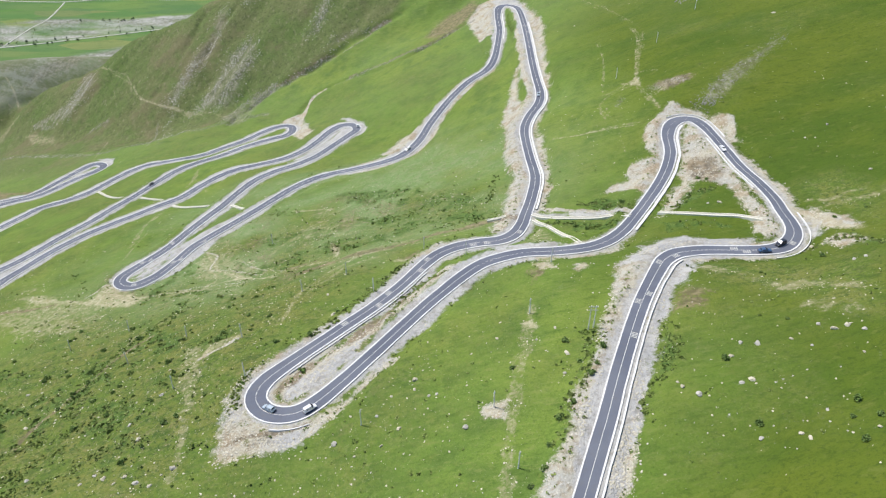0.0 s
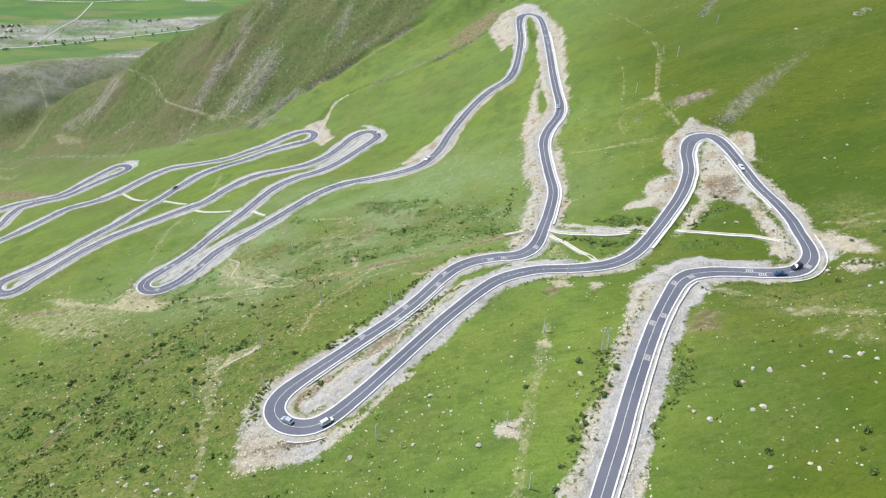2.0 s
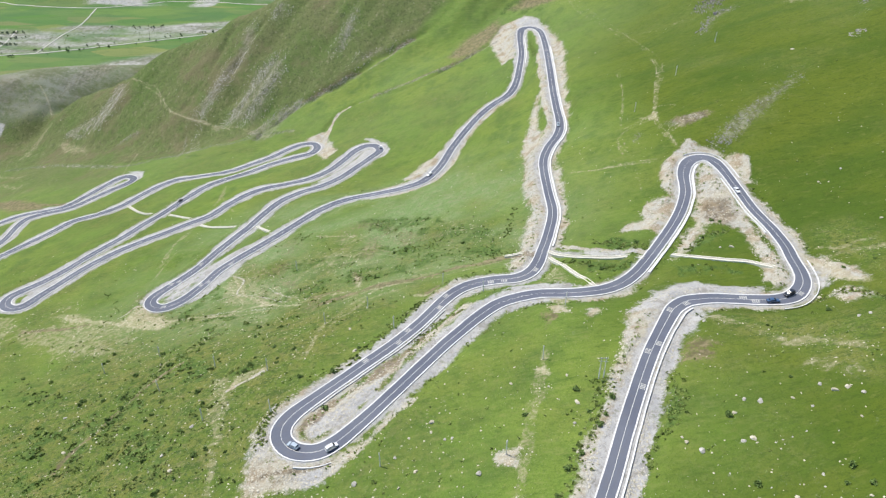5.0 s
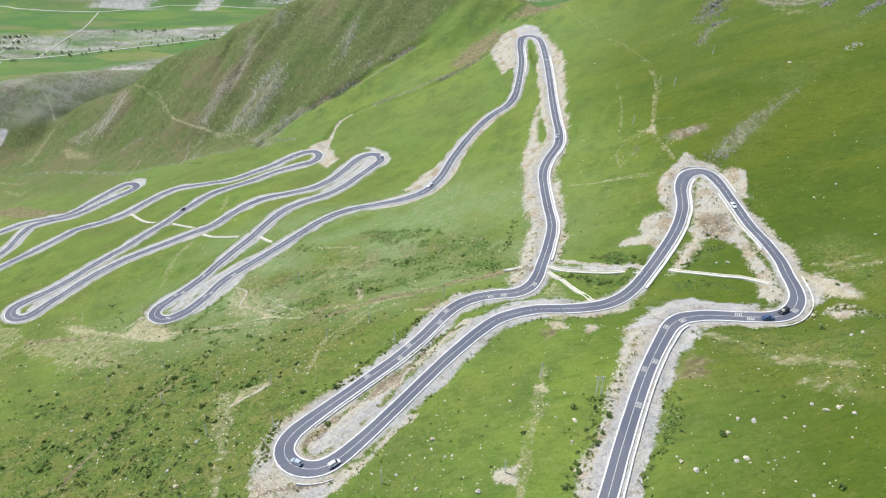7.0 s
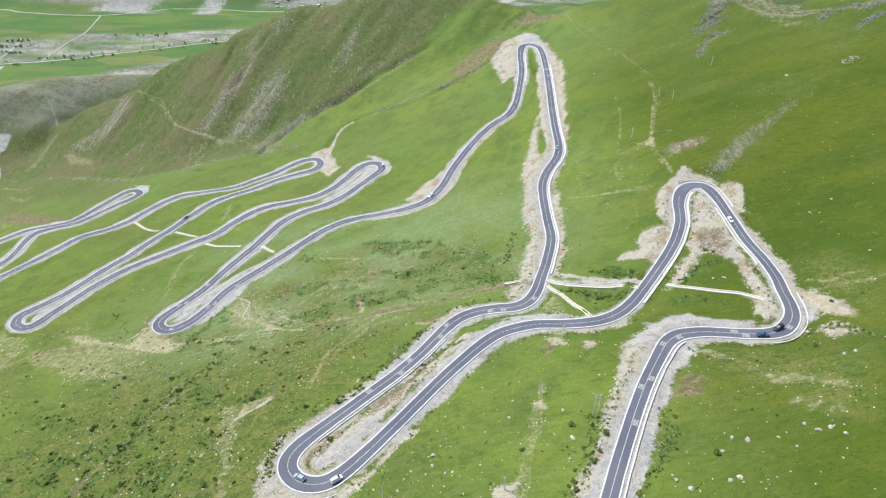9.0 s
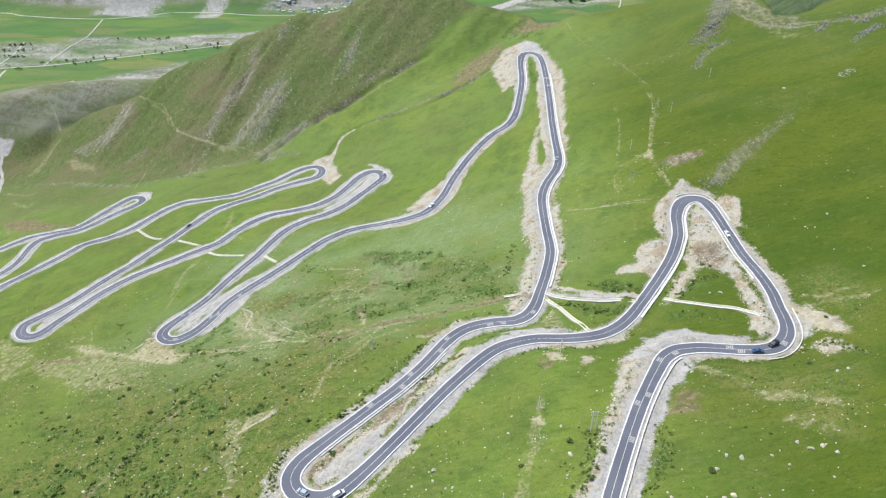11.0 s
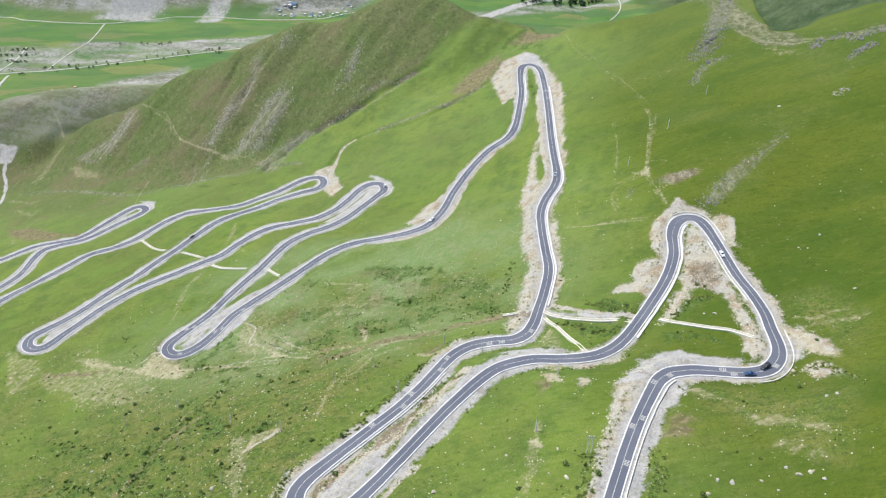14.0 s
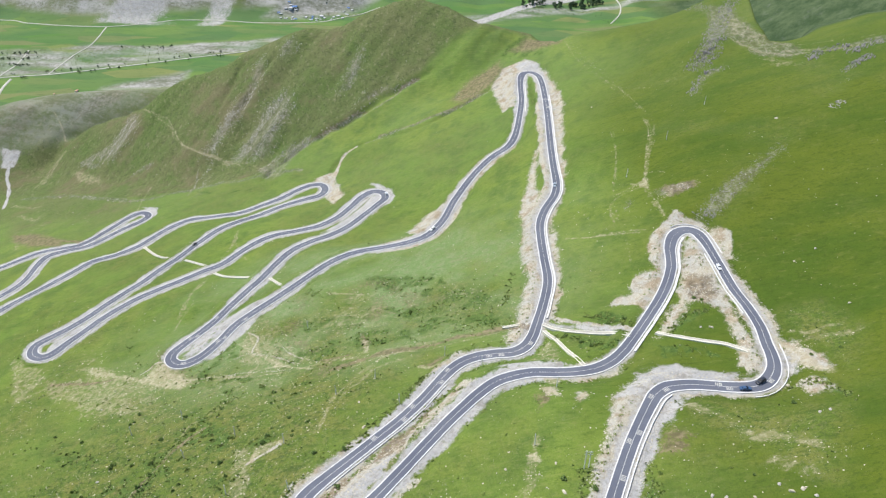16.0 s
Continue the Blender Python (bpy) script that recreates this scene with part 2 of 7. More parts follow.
def stony_material(name, a, b, dark, scale, rough=0.9, depth=0.03, vary=True):
    """Concrete, stone and the like: two tones, stains and grain."""
    m = material(name, rough=rough)
    q = Web(m)
    k = q.mix(q.ramp(q.noise(scale, 4, 0.6), 0.35, 0.65), a, b)
    k = q.mix(q.math("MULTIPLY", q.ramp(q.noise(scale * 5, 4, 0.7), 0.50, 0.75), 0.6), k, dark)
    if vary:
        k = q.mix(q.math("MULTIPLY", q.island(), 0.45), k, dark)
        k = q.mix(q.math("MULTIPLY", q.random(), 0.25), k, tuple(min(1, v * 1.25) for v in b))
    q.colour(k)
    q.bump(q.noise(scale * 12, 4, 0.7), depth, 0.7)
    return m


m_concrete = stony_material("white_concrete", (0.58, 0.58, 0.575), (0.68, 0.67, 0.65), (0.45, 0.44, 0.41), 0.4, vary=False, depth=0.01)
m_cream = stony_material("cream_concrete", (0.58, 0.56, 0.46), (0.68, 0.66, 0.56), (0.42, 0.40, 0.31), 0.5, vary=False, depth=0.01)
m_stone = stony_material("grey_stone", (0.38, 0.36, 0.315), (0.50, 0.475, 0.42), (0.21, 0.20, 0.165), 1.2)
m_pale_stone = stony_material("pale_stone", (0.46, 0.42, 0.315), (0.58, 0.54, 0.43), (0.27, 0.24, 0.165), 1.2)
m_ridge_stone = stony_material("ridge_stone", (0.25, 0.245, 0.215), (0.37, 0.36, 0.315), (0.11, 0.11, 0.085), 0.6)
m_paint = stony_material("road_paint", (0.58, 0.58, 0.55), (0.64, 0.63, 0.58), (0.30, 0.30, 0.30), 2.0, vary=False, depth=0.002)
m_yellow = stony_material("worn_bar_paint", (0.42, 0.42, 0.38), (0.50, 0.49, 0.44), (0.26, 0.26, 0.25), 2.0, vary=False, depth=0.002)


def leaf_material(name, a, b, c3):
    m = material(name, rough=0.85)
    q = Web(m)
    q.b.inputs["Specular IOR Level"].default_value = 0.15
    k = q.mix(q.island(), a, b)
    k = q.mix(q.ramp(q.noise(0.03, 3), 0.40, 0.62), k, q.mix(q.island(), b, c3))
    q.colour(k)
    return m


m_leaf = leaf_material("shrub_leaf", (0.090, 0.145, 0.040), (0.150, 0.220, 0.058), (0.105, 0.155, 0.056))
m_scrub = leaf_material("scrub_leaf", (0.120, 0.172, 0.042), (0.200, 0.265, 0.066), (0.165, 0.190, 0.072))
m_tree = leaf_material("tree_leaf", (0.070, 0.112, 0.060), (0.110, 0.165, 0.080), (0.085, 0.130, 0.070))
m_twig = stony_material("twig_bark", (0.12, 0.09, 0.06), (0.17, 0.13, 0.09), (0.07, 0.05, 0.035), 3.0, vary=False)
m_pole = stony_material("weathered_pole", (0.70, 0.69, 0.66), (0.76, 0.75, 0.72), (0.58, 0.56, 0.53), 1.5, vary=False)
m_steel = material("galvanised_steel", (0.45, 0.46, 0.48), 0.45, 0.8)
m_china = material("glazed_insulator", (0.62, 0.60, 0.56), 0.2)
m_tyre = material("tyre_rubber", (0.025, 0.025, 0.026), 0.85)
m_rim = material("wheel_rim", (0.42, 0.43, 0.45), 0.35, 0.9)
m_glass = material("car_glass", (0.020, 0.024, 0.028), 0.22)
m_lamp = material("lamp_glass", (0.70, 0.72, 0.74), 0.15)
m_tail = material("tail_lamp", (0.30, 0.02, 0.02), 0.25)
m_trim = material("dark_trim", (0.03, 0.03, 0.032), 0.6)


def car_paint(name, colour):
    m = material(name, colour, 0.35)
    m.node_tree.nodes["Principled BSDF"].inputs["Coat Weight"].default_value = 0.6
    q = Web(m)
    q.colour(q.mix(q.math("MULTIPLY", q.ramp(q.noise(1.5, 4, 0.6), 0.40, 0.75), 0.30), colour, tuple(0.6 * v + 0.05 for v in colour)))
    return m


m_white_car, m_grey_car = car_paint("white_car_paint", (0.70, 0.71, 0.72)), car_paint("blue_grey_car_paint", (0.12, 0.16, 0.21))
m_dark_car, m_blue_car, m_silver_car = car_paint("dark_car_paint", (0.022, 0.025, 0.032)), car_paint("blue_car_paint", (0.035, 0.080, 0.165)), car_paint("silver_car_paint", (0.34, 0.40, 0.45))
m_wall = stony_material("whitewashed_wall", (0.58, 0.57, 0.53), (0.66, 0.65, 0.62), (0.42, 0.40, 0.35), 0.15, vary=False)
m_blue_roof = stony_material("blue_sheet_roof", (0.06, 0.16, 0.42), (0.08, 0.20, 0.48), (0.05, 0.11, 0.26), 0.2, rough=0.5, vary=False)
m_grey_roof = stony_material("grey_roof", (0.46, 0.47, 0.48), (0.58, 0.58, 0.58), (0.34, 0.34, 0.34), 0.2, vary=False)
m_red_roof = stony_material("red_roof", (0.44, 0.27, 0.18), (0.52, 0.34, 0.24), (0.30, 0.18, 0.12), 0.2, vary=False)
m_pane = material("window_glass", (0.03, 0.035, 0.04), 0.1)
m_dust = stony_material("pale_dust_road", (0.38, 0.38, 0.32), (0.46, 0.45, 0.39), (0.28, 0.28, 0.22), 0.05, vary=False)
m_bank_stone = stony_material("bank_stone", (0.38, 0.350, 0.27), (0.50, 0.47, 0.385), (0.23, 0.20, 0.14), 1.2)
m_tussock = leaf_material("tussock_grass", (0.060, 0.100, 0.020), (0.115, 0.160, 0.034), (0.080, 0.120, 0.024))
m_gully_stone = stony_material("gully_stone", (0.150, 0.146, 0.138), (0.235, 0.228, 0.215), (0.06, 0.058, 0.052), 0.8)


# ---- shape of the land ----
# heights of the meadow slope, by direction (rows) and by distance (columns)
MEADOW = [
    (188, 160, 135, 109, 79, 43, -2, -54, -108),
    (192, 167, 143, 123, 95, 65, 26, -19, -67),
    (195, 177, 154, 135, 111, 85, 53, 15, -24),
    (191, 184, 176, 149, 126, 108, 78, 49, 24),
    (187, 179, 191, 170, 141, 132, 104, 90, 82),
    (197, 198, 191, 186, 155, 154, 142, 145, 147),
    (205, 209, 207, 196, 183, 193, 189, 202, 213),
    (216, 213, 218, 200, 207, 227, 231, 252, 273),
    (232, 229, 225, 206, 223, 251, 272, 300, 329),
    (252, 250, 245, 234, 247, 275, 311, 347, 385),
]
KNOLLS = [(-31, 454, 35, -6.2), (49, 210, 22, 2.2), (71, 261, 22, -3.4), (-93, 286, 22, -4.1), (182, 561, 22, 5.2), (-130, 572, 35, -4.8), (-229, 772, 55, 4.1), (-68, 517, 55, -3.5), (-286, 650, 22, -4.0), (142, 363, 22, 3.1), (182, 561, 22, 3.4), (-44, 623, 35, 3.1), (-61, 357, 22, 2.3), (159, 236, 22, -1.7), (100, 697, 22, 4.0)]
# crest line of the massif: direction, distance
CREST = [(-1.2, 1150), (-0.85, 1060), (-0.634, 1021), (-0.549, 959), (-0.484, 939), (-0.44, 924), (-0.361, 929), (-0.314, 915), (-0.236, 913), (-0.162, 900),
         (-0.126, 906), (-0.063, 902), (-0.029, 885), (0.006, 860), (0.026, 849), (0.075, 836), (0.107, 796), (0.123, 797), (0.169, 784),
         (0.214, 769), (0.254, 768), (0.276, 775), (0.300, 800), (0.318, 770), (0.334, 690), (0.350, 645), (0.366, 634), (0.393, 622), (0.422, 622), (0.456, 622), (0.519, 605), (0.7, 590)]
BACK = 100.0


def spline_weights(first, last, count, value):
    """Cubic B-spline weights of evenly spaced knots."""
    step = (last - first) / (count - 1)
    s = np.clip((value - first) / step, 0, count - 1)
    i = np.minimum(s.astype(int), count - 2)
    f = s - i
    return i, ((1 - f) ** 3 / 6, (3 * f ** 3 - 6 * f ** 2 + 4) / 6, (-3 * f ** 3 + 3 * f ** 2 + 3 * f + 1) / 6, f ** 3 / 6)


MEADOW_GRID = np.array(MEADOW, float)


def meadow(u, v):
    i, wi = spline_weights(-0.85, 0.60, 10, u)
    j, wj = spline_weights(math.log(180.0), math.log(1000.0), 9, v)
    z = 0.0
    for a in range(4):
        for b in range(4):
            z = z + wi[a] * wj[b] * MEADOW_GRID[np.clip(i - 1 + a, 0, 9), np.clip(j - 1 + b, 0, 8)]
    return z


def smax(a, b, k):
    h = np.clip(0.5 + 0.5 * (a - b) / k, 0, 1)
    return b + (a - b) * h + k * h * (1 - h)


def mountain(x, y):
    p, q = (x + 220) / 200, (y - 720) / 100
    c = (111.6, 82.4, 54.3, -17.1, 6.2, -1.4, -2.4, -1.3)
    return c[0] + c[1] * p + c[2] * q + c[3] * p * p + c[4] * p * q + c[5] * q * q + c[6] * p ** 3 + c[7] * p * p * q


def massif(x, y):
    d = np.maximum(y + BACK, 60.0)
    z = smax(meadow(x / d, np.log(d)), mountain(np.clip(x, -700, 400), y), 10.0)
    for kx, ky, r, h in KNOLLS:
        z = z + h * np.exp(-((x - kx) ** 2 + (y - ky) ** 2) / (2 * r * r))
    return z


def valley(x, y):
    return -26 + 0.07 * np.clip(y - 1000, 0, 700)


def softplus(a, k):
    return k * np.logaddexp(0, a / k)


def bump(x, y, cx, cy, rx, ry, turn, h):
    c, s = math.cos(radians(turn)), math.sin(radians(turn))
    p, q = ((x - cx) * c + (y - cy) * s) / rx, (-(x - cx) * s + (y - cy) * c) / ry
    return h * np.exp(-0.5 * (p * p + q * q))


def land(x, y):
    """The land's height before the road was cut into it."""
    x, y = np.asarray(x, float), np.asarray(y, float)
    d = np.maximum(y + BACK, 60.0)
    u = x / d
    crest = np.interp(u, [c[0] for c in CREST], [c[1] for c in CREST])
    over = softplus(d - crest, 7.0)
    near = d - over
    z = massif(u * near, near - BACK) - 0.85 * over - 0.0006 * over ** 2
    # a long shoulder behind the right-hand crest
    step = np.clip((u - 0.335) / 0.075, 0, 1)
    z = z + 0.66 * step * step * (3 - 2 * step) * np.minimum(over, 230)
    floor = valley(x, y)
    foot = floor + bump(x, y, -520, 965, 145, 50, 28, 48) + bump(x, y, -640, 890, 95, 55, 20, 28) - 2
    base = np.interp(x, [-2500, -934, -854, -704, -594, -392, -243, -60, 150, 500, 2500], [1500, 1405, 1384, 1374, 1410, 1416, 1470, 1640, 1800, 1820, 1600])
    far = floor + 0.62 * softplus(y - base, 12.0) - 8
    side = -60 + bump(x, y, 980, 1120, 330, 420, 0, 420)
    z = smax(z, foot, 8.0)
    z = smax(z, far, 14.0)
    z = smax(z, side, 14.0)
    return np.minimum(z, 900 + 0 * z)


# ---- the road's line, from the lower slope round all its bends ----
LOWER_BENDS = [
    (23.5, 84.0), (30.0, 100.5), (36.0, 115.0),
    (41.6, 128.6), (43.4, 132.9), (49.9, 149.6), (60.0, 173.8), (67.0, 188.6), (76.0, 205.4), (79.7, 210.3),
    (83.5, 213.1), (87.3, 214.1), (94.4, 214.6), (107.9, 212.5), (116.0, 212.0), (121.8, 213.8), (126.8, 218.8),
    (129.9, 224.8), (131.5, 232.2), (132.3, 240.7), (133.7, 252.7), (132.9, 266.8), (130.3, 282.1), (129.0, 298.4),
    (127.8, 312.3), (126.7, 323.3), (124.7, 331.3), (120.8, 333.8), (116.0, 332.6), (111.9, 327.9), (109.0, 320.0),
    (108.0, 312.2), (106.8, 305.3), (103.4, 295.9), (99.6, 287.8), (95.1, 280.0), (87.5, 268.2), (80.3, 257.2),
    (73.5, 247.1), (67.2, 240.0), (60.1, 235.2), (52.2, 233.1), (42.7, 232.9), (32.0, 234.2), (22.6, 232.9),
    (14.5, 229.6),
]
UPPER_BENDS = [
    (6.7, 222.4), (-0.9, 213.2), (-6.7, 205.6), (-15.4, 193.0), (-23.1, 181.9), (-30.2, 172.2), (-36.1, 165.0),
    (-40.1, 160.8), (-44.7, 157.6), (-49.9, 156.9), (-55.5, 158.8), (-59.5, 163.4), (-60.4, 168.6), (-58.7, 173.7),
    (-55.1, 178.9), (-49.2, 185.9), (-41.8, 194.3), (-34.1, 203.3), (-26.1, 212.9), (-17.5, 225.2), (-7.9, 241.5),
    (-1.4, 249.6), (6.1, 253.9), (15.5, 255.7), (24.1, 256.3), (30.3, 260.3), (34.3, 267.6), (37.4, 278.3),
    (42.0, 296.0), (45.9, 316.8), (45.8, 337.7), (45.6, 359.9), (46.3, 377.0), (50.3, 391.4), (57.4, 406.8),
    (60.0, 421.3), (60.3, 445.2), (61.4, 480.5), (63.6, 528.6), (64.9, 571.7), (64.9, 610.1), (62.7, 632.7),
    (56.4, 645.1),
]
NOSE_BEND = [
    (49.4, 642.3), (47.0, 624.3), (46.3, 589.5), (42.1, 550.5), (38.0, 526.0), (31.7, 512.0), (20.1, 502.9),
    (10.2, 491.9), (0.5, 476.3), (-8.6, 455.7), (-14.7, 434.8), (-20.5, 422.4), (-27.7, 413.9), (-40.1, 409.8),
    (-55.4, 409.2), (-70.9, 409.3), (-83.4, 405.9), (-94.8, 397.9), (-105.2, 385.7), (-113.1, 375.8), (-124.5, 362.0),
    (-133.6, 350.9), (-141.9, 338.4), (-146.8, 324.6), (-152.1, 313.4), (-156.9, 307.8), (-162.3, 304.5), (-168.1, 305.1),
    (-173.0, 309.8), (-174.0, 316.6), (-170.6, 325.7), (-165.2, 336.3), (-159.0, 349.1), (-153.3, 365.8), (-145.4, 386.0),
    (-141.4, 395.0), (-133.9, 416.9), (-126.4, 431.7), (-114.7, 441.7), (-102.0, 448.5), (-89.7, 459.4), (-79.3, 475.6),
    (-70.7, 490.5),
]
DESCENT = [
    (-65.5, 502.8), (-69.9, 514.2), (-78.5, 516.5), (-86.9, 509.1), (-94.0, 495.2), (-102.3, 481.6), (-115.5, 471.9),
    (-132.6, 469.1), (-147.4, 468.0), (-160.6, 461.6), (-171.8, 448.9), (-182.0, 434.8), (-196.4, 426.1), (-210.5, 417.6),
    (-219.9, 412.5), (-235.5, 402.1), (-246.7, 390.1), (-254.5, 377.8), (-260.9, 364.1), (-266.1, 354.1), (-269.9, 346.5),
    (-274.0, 342.2), (-279.8, 341.5), (-286.7, 346.2), (-289.4, 355.4), (-284.4, 364.4), (-276.5, 374.5), (-268.2, 387.4),
    (-261.3, 401.5), (-253.6, 415.5), (-244.5, 430.8), (-237.6, 446.3), (-229.0, 462.8), (-219.1, 486.7), (-209.2, 504.7),
    (-196.1, 515.0), (-178.7, 523.0), (-161.6, 533.9), (-143.6, 541.9), (-129.8, 548.3), (-126.8, 559.8), (-132.5, 571.1),
    (-143.4, 573.2),
]
FAR_BENDS = [
    (-154.4, 567.2), (-167.3, 555.8), (-182.1, 546.5), (-200.4, 538.7), (-225.5, 540.9), (-247.6, 543.7), (-259.8, 538.2),
    (-269.5, 528.5), (-283.9, 507.8), (-299.3, 497.3), (-318.2, 489.9), (-330.4, 475.0), (-344.2, 455.9), (-357.7, 438.6),
    (-368.4, 425.6), (-381.7, 420.6), (-395.9, 427.6), (-396.4, 438.3), (-386.7, 452.0), (-378.9, 470.2), (-377.9, 484.8),
    (-381.8, 508.4), (-379.6, 523.0), (-367.3, 529.8), (-349.9, 532.7), (-339.4, 538.8), (-332.2, 546.4), (-321.6, 558.8),
    (-311.5, 570.5), (-307.8, 582.1), (-313.2, 589.6), (-321.5, 590.6), (-329.9, 582.4), (-336.3, 571.5), (-343.8, 558.0),
    (-350.8, 547.3), (-361.5, 540.5), (-376.6, 540.5), (-396.3, 540.4), (-409.9, 534.7), (-418.0, 529.5), (-441.6, 514.6),
]
ROAD_LINE = LOWER_BENDS + UPPER_BENDS + NOSE_BEND + DESCENT + FAR_BENDS


def glide(points, step):
    """A smooth line through the points, evenly stepped."""
    p = np.array(points, float)
    n, out = len(p), []
    for i in range(n - 1):
        a, b, c, d = p[max(i - 1, 0)], p[i], p[i + 1], p[min(i + 2, n - 1)]
        t = np.linspace(0, 1, max(2, int(np.linalg.norm(c - b) / 0.7)), endpoint=False)[:, None]
        out.append(0.5 * (2 * b + (c - a) * t + (2 * a - 5 * b + 4 * c - d) * t ** 2 + (-a + 3 * b - 3 * c + d) * t ** 3))
    q = np.vstack(out + [p[-1:]])
    s = np.concatenate([[0], np.cumsum(np.linalg.norm(np.diff(q, axis=0), axis=1))])
    ss = np.linspace(0, s[-1], int(s[-1] / step) + 1)
    return np.stack([np.interp(ss, s, q[:, k]) for k in range(2)], -1)


def smooth(a, sigma):
    k = int(sigma * 3)
    w = np.exp(-0.5 * (np.arange(-k, k + 1) / sigma) ** 2)
    return np.convolve(np.pad(a, k, mode="edge"), w / w.sum(), "valid")


ROAD = glide(ROAD_LINE, 2.0)
ROAD_Z = smooth(land(ROAD[:, 0], ROAD[:, 1]), 8)
ROAD_T = np.gradient(ROAD, axis=0)
ROAD_T /= np.linalg.norm(ROAD_T, axis=1)[:, None]
ROAD_N = np.stack([ROAD_T[:, 1], -ROAD_T[:, 0]], -1)      # towards the road's right side


def noise2(x, y, scale, seed=0.0):
    """Smooth value noise, -1 to 1."""
    px, py = x / scale + seed * 17.3, y / scale - seed * 9.1
    ix, iy = np.floor(px).astype(np.int64), np.floor(py).astype(np.int64)
    fx, fy = px - ix, py - iy
    fx, fy = fx * fx * (3 - 2 * fx), fy * fy * (3 - 2 * fy)

    def h(a, b):
        n = (a * 374761393 + b * 668265263) & 0x7FFFFFFF
        n = ((n ^ (n >> 13)) * 1274126177) & 0x7FFFFFFF
        return ((n ^ (n >> 16)) & 0xFFFF) / 32767.5 - 1
    return (h(ix, iy) * (1 - fx) + h(ix + 1, iy) * fx) * (1 - fy) + (h(ix, iy + 1) * (1 - fx) + h(ix + 1, iy + 1) * fx) * fy


# ---- ground: one sheet, finest near the road ----
ROWS_Y = np.concatenate([-np.geomspace(1600, 20, 24), np.array([0.0, 15.0, 30.0, 42.0, 54.0, 63.0]), np.geomspace(170, 1020, 716) - BACK, np.geomspace(1030, 2000, 150) - BACK, np.geomspace(2100, 6000, 14)])
COLS_S = np.concatenate([-np.geomspace(5, 0.76, 16), np.linspace(-0.74, 0.68, 895), np.geomspace(0.70, 5, 16)])
GY, GS = np.meshgrid(ROWS_Y, COLS_S, indexing="ij")
GX = GS * np.sqrt((GY + BACK) ** 2 + 60.0 ** 2)
GZ = land(GX, GY)
# swells of the turf, and ribs and runnels on the mountain sides
steep = 1 / (1 + np.exp(-(mountain(np.clip(GX, -700, 400), GY) - meadow(GX / np.maximum(GY + BACK, 60), np.log(np.maximum(GY + BACK, 60)))) / 5))
reach = np.interp(GS, [c[0] for c in CREST], [c[1] for c in CREST])
steep = steep * (GY > 480) * np.clip((reach + 60 - BACK - GY) / 60, 0, 1)
GZ += 0.5 * noise2(GX, GY, 23, 1) + 0.22 * noise2(GX, GY, 7, 2) * np.clip(1.6 - GY / 700, 0, 1)
across = GX * 0.80 - GY * 0.60
along = GX * 0.60 + GY * 0.80
GZ += steep * (4.2 * noise2(across, along * 0.22, 30, 11) + 1.3 * noise2(across, along * 0.3, 11, 12) + 0.5 * noise2(GX, GY, 5, 13))
far_off = np.clip((GY - 1350) / 150, 0, 1)
GZ += far_off * (14 * noise2(GX, GY * 0.4, 130, 14) + 5 * noise2(GX, GY * 0.4, 40, 15))


def window(x, y, r):
    """The patch of the ground's grid round a place."""
    i0, i1 = np.searchsorted(ROWS_Y, y - r), np.searchsorted(ROWS_Y, y + r)
    dn, df = math.hypot(ROWS_Y[max(i0 - 1, 0)] + BACK, 60), math.hypot(ROWS_Y[min(i1, len(ROWS_Y) - 1)] + BACK, 60)
    lo, hi = min((x - r) / dn, (x - r) / df), max((x + r) / dn, (x + r) / df)
    return slice(max(i0 - 1, 0), i1 + 1), slice(max(np.searchsorted(COLS_S, lo) - 1, 0), np.searchsorted(COLS_S, hi) + 1)


def near_line(line, z, r):
    """Distance of the ground's points to a line, and the line's height there."""
    dist = np.full(GX.shape, 1e3)
    num, den = np.zeros(GX.shape), np.zeros(GX.shape)
    for k in range(len(line)):
        w = window(line[k, 0], line[k, 1], r)
        d2 = (GX[w] - line[k, 0]) ** 2 + (GY[w] - line[k, 1]) ** 2
        dist[w] = np.minimum(dist[w], np.sqrt(d2))
        if z is not None:
            q = 1 / (d2 + 0.3) ** 3
            num[w] += q * z[k]
            den[w] += q
    return dist, num / np.maximum(den, 1e-12)


# gullies worn into the mountain side
for deep, wide, points in ((3.5, 4.0, [(-40, 706), (-59.1, 697.8), (-87.1, 686.6), (-117.5, 671.0), (-143.2, 664.9), (-171.3, 654.3), (-193.6, 633.7), (-198, 612)]),
                           (2.2, 3.0, [(20, 642), (8.8, 633.5), (-19.4, 619.6), (-37.3, 613.5), (-58.4, 614.2), (-83.8, 625.3), (-108.9, 626.2), (-122.7, 606.8), (-126.3, 595.4)]),
                           (4.0, 6.0, [(-240, 700), (-250, 720), (-238, 750), (-222, 775)]), (3.0, 5.0, [(-300, 712), (-285, 735), (-270, 765), (-262, 790)])):
    gully_d, _ = near_line(glide(points, 2.0), None, 20.0)
    GZ -= deep * np.exp(-(gully_d / wide) ** 2) * (1 + 0.5 * noise2(GX, GY, 12, 61))

road_d, road_h = near_line(ROAD, ROAD_Z, 26.0)
bed = np.clip((road_d - 6.0) / (7.5 + 2.5 * noise2(GX, GY, 15, 3)), 0, 1)
bed = bed * bed * (3 - 2 * bed)
GZ = np.where(road_d < 25, (road_h - 0.28) * (1 - bed) + GZ * bed, GZ)

# kinds of ground cover
COVER = {k: np.zeros(GX.shape) for k in ("gravel", "bank", "earth", "soil", "stony", "rough", "heath", "field", "ash", "dark_sward", "far_dark", "pale", "path", "dark")}
